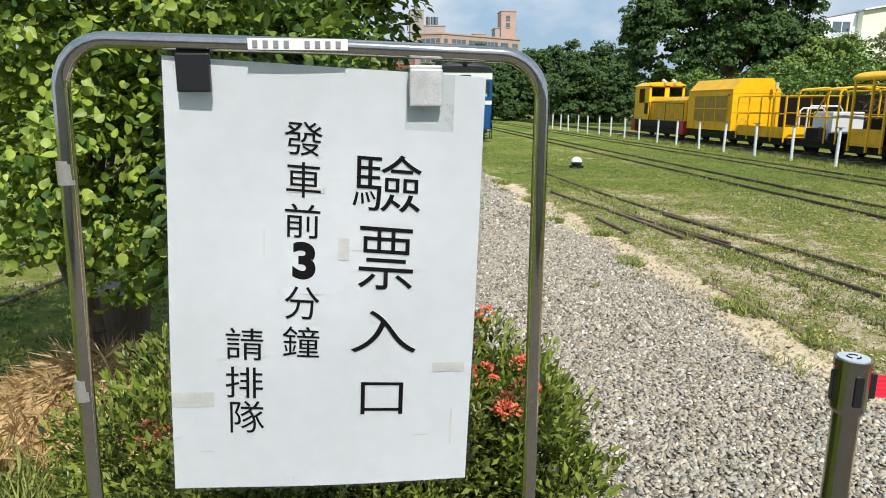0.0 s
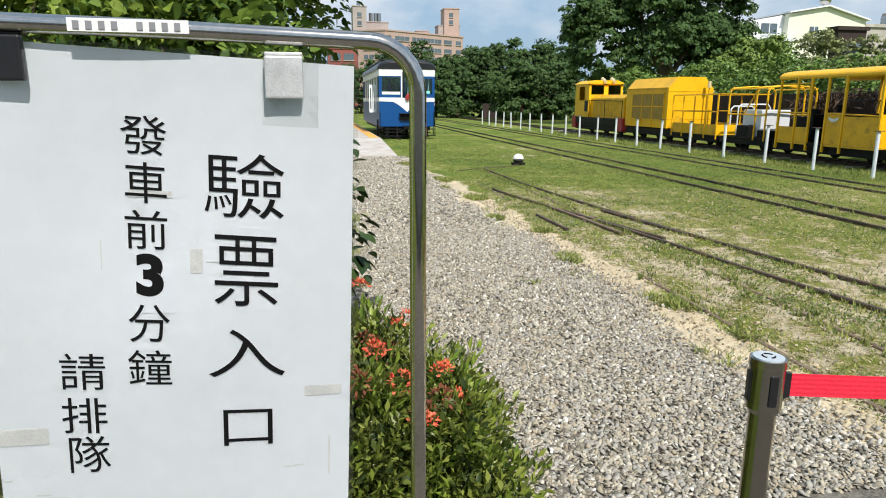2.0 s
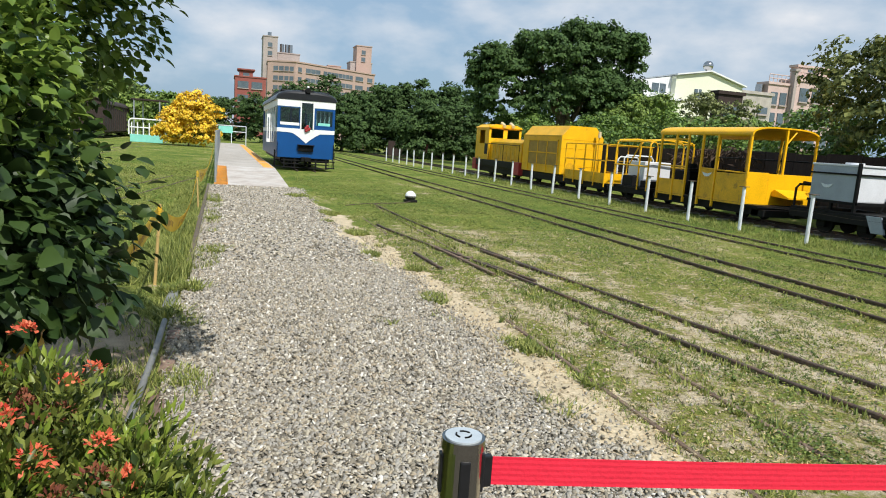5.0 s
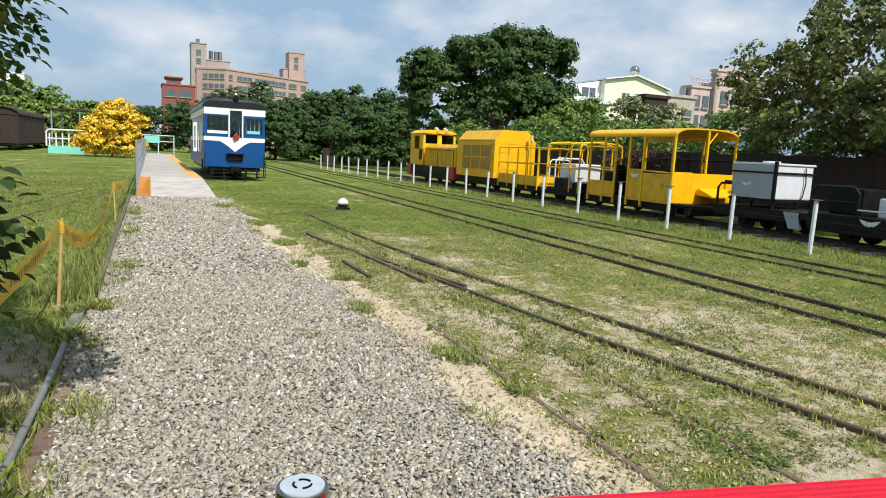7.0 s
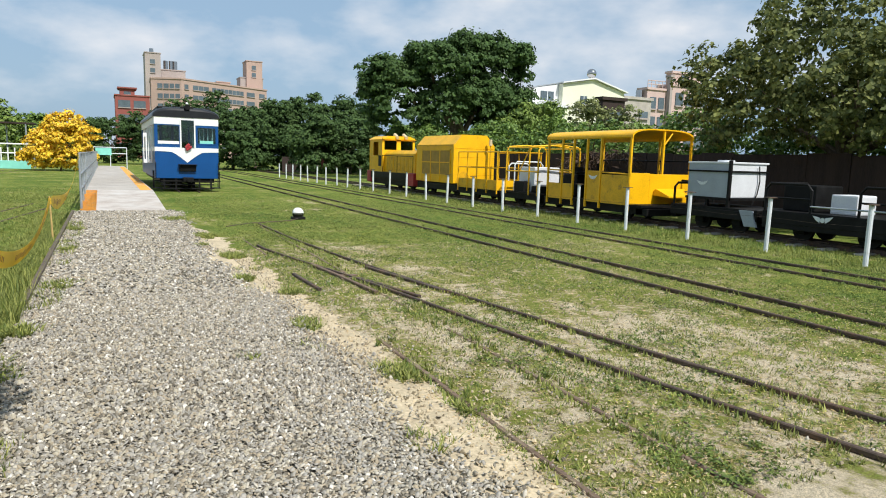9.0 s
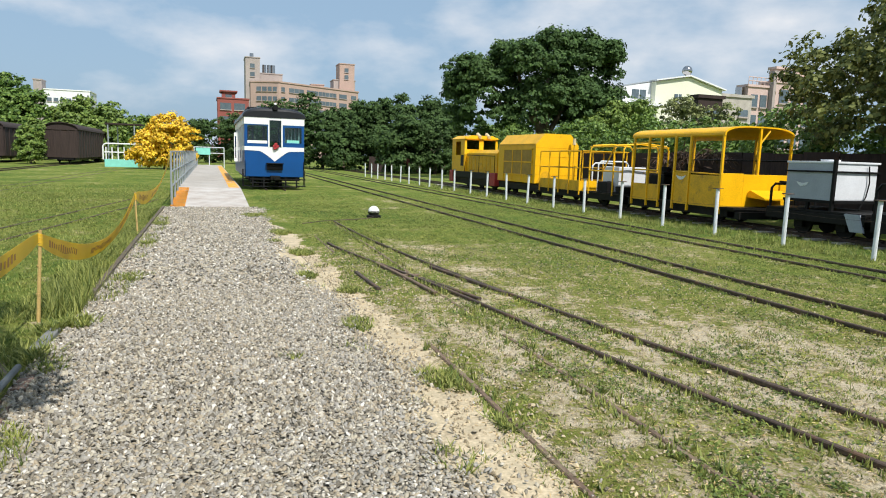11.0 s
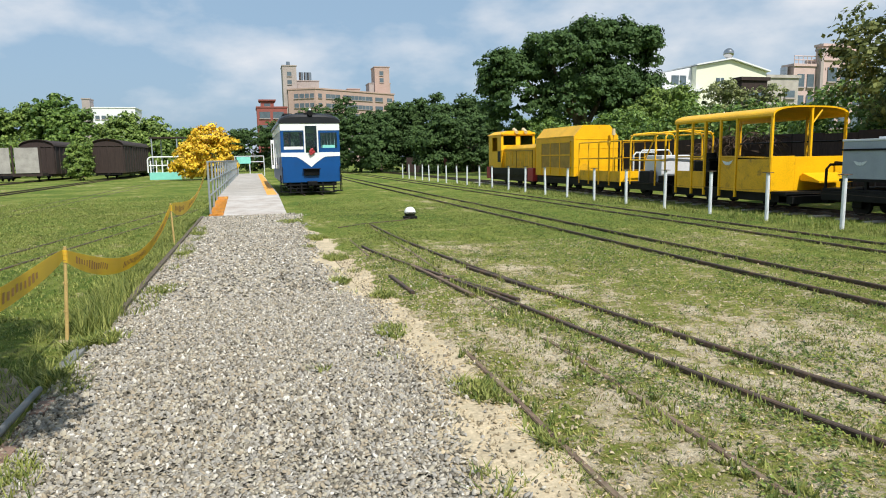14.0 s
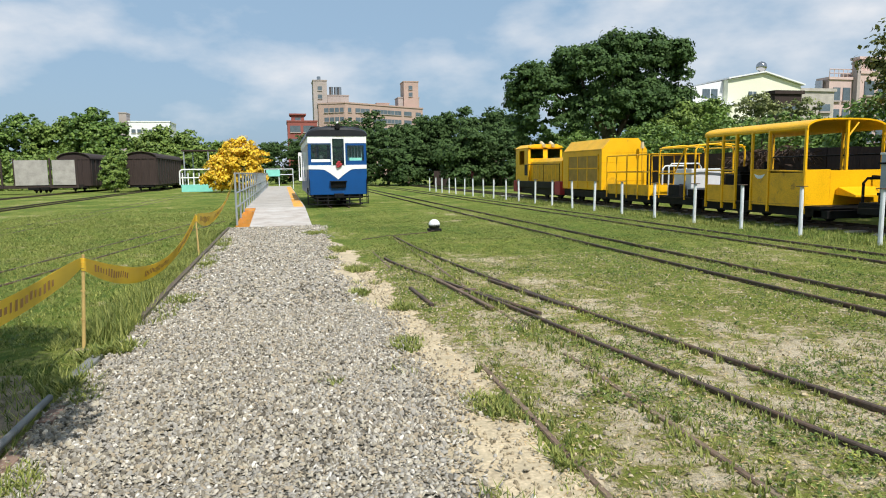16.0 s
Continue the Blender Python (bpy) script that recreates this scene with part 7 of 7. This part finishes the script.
# paper: corners as it hangs, a little crooked, with a soft buckle
PW = [(-0.157, 1.681), (0.171, 1.662), (0.1545, 1.192), (-0.184, 1.198)]


def paper_at(u, v, lift=0.0):
    """A place on the paper: u to the right and v down, both from 0 to 1."""
    a, c, d, e_ = PW
    x = (a[0] * (1 - u) + c[0] * u) * (1 - v) + (e_[0] * (1 - u) + d[0] * u) * v
    z = (a[1] * (1 - u) + c[1] * u) * (1 - v) + (e_[1] * (1 - u) + d[1] * u) * v
    y = 0.006 + 0.003 * math.sin(u * 5 + v * 2) + 0.003 * math.sin(v * 7 + u) - 0.003 * (1 - v)
    return Vector((x, y - lift, z))


def sheet(name, u0, u1, v0, v1, lift, material, parent, label="", nu=14, nv=18, thick=0.0006, cut=None):
    b = B()
    g = [[b.verts.new(paper_at(u0 + (u1 - u0) * i / nu, v0 + (v1 - v0) * j / nv, lift)) for i in range(nu + 1)] for j in range(nv + 1)]
    for j in range(nv):
        for i in range(nu):
            b.faces.new((g[j][i], g[j][i + 1], g[j + 1][i + 1], g[j + 1][i]))
    bmesh.ops.solidify(b, geom=b.faces[:], thickness=thick)
    return part(name, b, material, parent, label)


sheet("film_border", -0.014, 1.014, -0.009, 1.009, -0.001, M_film, nt, "clear laminate border")
sheet("paper", 0, 1, 0, 1, 0.0, M_paper, nt)
sheet("number_patch", 0.387, 0.496, 0.408, 0.507, 0.0007, M_paper, nt, "small pasted white patch", 3, 3)


def glyph(ch, u, v, su, sv, bold=0.0):
    """One character, as a thin mesh that follows the paper."""
    c = bpy.data.curves.new("character", "FONT")
    c.body = ch
    c.offset = bold
    o = bpy.data.objects.new("character", c)
    scene.collection.objects.link(o)
    dg = bpy.context.evaluated_depsgraph_get()
    me_ = bpy.data.meshes.new_from_object(o.evaluated_get(dg))
    bpy.data.objects.remove(o)
    co = np.array([v_.co[:] for v_ in me_.vertices])
    lo, hi = co.min(0), co.max(0)
    for v_ in me_.vertices:
        a = (v_.co.x - lo[0]) / (hi[0] - lo[0]) - 0.5
        d = (v_.co.y - lo[1]) / (hi[1] - lo[1]) - 0.5
        v_.co = paper_at(u + a * su, v - d * sv + 0.035 * a * sv, 0.0009)
    me_.materials.clear()
    me_.materials.append(M_ink)
    ob = new("character", me_)
    ob.parent = nt
    return ob


for ch, u, v, su, sv, bo in [("驗", 0.706, 0.270, 0.222, 0.129, 0.0), ("票", 0.708, 0.444, 0.180, 0.146, 0.004), ("入", 0.707, 0.620, 0.219, 0.104, 0.008), ("口", 0.707, 0.791, 0.143, 0.085, 0.008),
                             ("發", 0.437, 0.180, 0.121, 0.074, 0.0), ("車", 0.438, 0.271, 0.111, 0.079, 0.0), ("前", 0.436, 0.363, 0.114, 0.077, 0.0), ("3", 0.442, 0.454, 0.075, 0.087, 0.045), ("分", 0.437, 0.553, 0.113, 0.078, 0.0), ("鐘", 0.435, 0.646, 0.120, 0.074, 0.0),
                             ("請", 0.251, 0.653, 0.122, 0.077, 0.0), ("排", 0.249, 0.748, 0.122, 0.078, 0.0), ("隊", 0.257, 0.836, 0.112, 0.084, 0.0)]:
    glyph(ch, u - 0.012, v - 0.024, su, sv, bo if bo > 0.02 else -0.003 if su > 0.14 else 0.0)
for u0, u1, v0, v1 in ((0.38, 0.496, 0.262, 0.275), (0.002, 0.137, 0.748, 0.785), (0.862, 0.974, 0.676, 0.70), (0.54, 0.576, 0.375, 0.425)):
    sheet("tape_scrap", u0, u1, v0, v1, 0.0008, M_tapegrey, nt, "yellowed scrap of old tape", 3, 2)
ctape = sheet("clear_tape", 0.745, 0.90, 0.0, 0.125, 0.0016, M_film, nt, "crumpled clear tape", 5, 4)
ctape.visible_shadow = False
for u0, u1, v0, v1 in ((0.935, 0.94, 0.80, 0.90), (0.80, 0.86, 0.868, 0.871), (0.09, 0.13, 0.90, 0.903), (0.30, 0.303, 0.36, 0.42), (0.585, 0.64, 0.40, 0.402), (0.005, 0.03, 0.862, 0.865)):
    sheet("scuff", u0, u1, v0, v1, 0.0008, M_tapegrey, nt, "faint grey scuff", 2, 2)
# clips over the top bar
for u, w_, m_ in ((0.098, 0.033, M_plasticblack), (0.806, 0.034, M_clip)):
    t = thing("bulldog_clip", (-2.455, 0.757, 0), "square metal clip holding the notice to the bar", "clip", "notice clips")
    p0 = paper_at(u, 0.025)
    b = B()
    box(b, p0.x - w_ / 2, p0.x + w_ / 2, p0.y - 0.013, p0.y - 0.004, p0.z - 0.022, p0.z + 0.016, 0.002)
    part("front_plate", b, m_, t)
    b = B()
    box(b, p0.x - w_ / 2, p0.x + w_ / 2, p0.y - 0.006, 0.012, p0.z + 0.0165, p0.z + 0.0195, 0.001)
    part("top_plate", b, m_, t)
# paper label on the bar
t = thing("bar_label", (-2.455, 0.757, 0), "narrow white label with dark bars on the tube", "label")
b = B()
box(b, -0.070, 0.028, -R - 0.0022, -R - 0.0006, zt - 0.0085, zt + 0.0025)
part("strip", b, M_tapegrey, t)
for k in range(9):
    if k != 4:
        b = B()
        box(b, -0.0655 + k * 0.0102, -0.0605 + k * 0.0102, -R - 0.003, -R - 0.0022, zt - 0.0066, zt + 0.0002)
        part("print_bar", b, M_greyink, t)
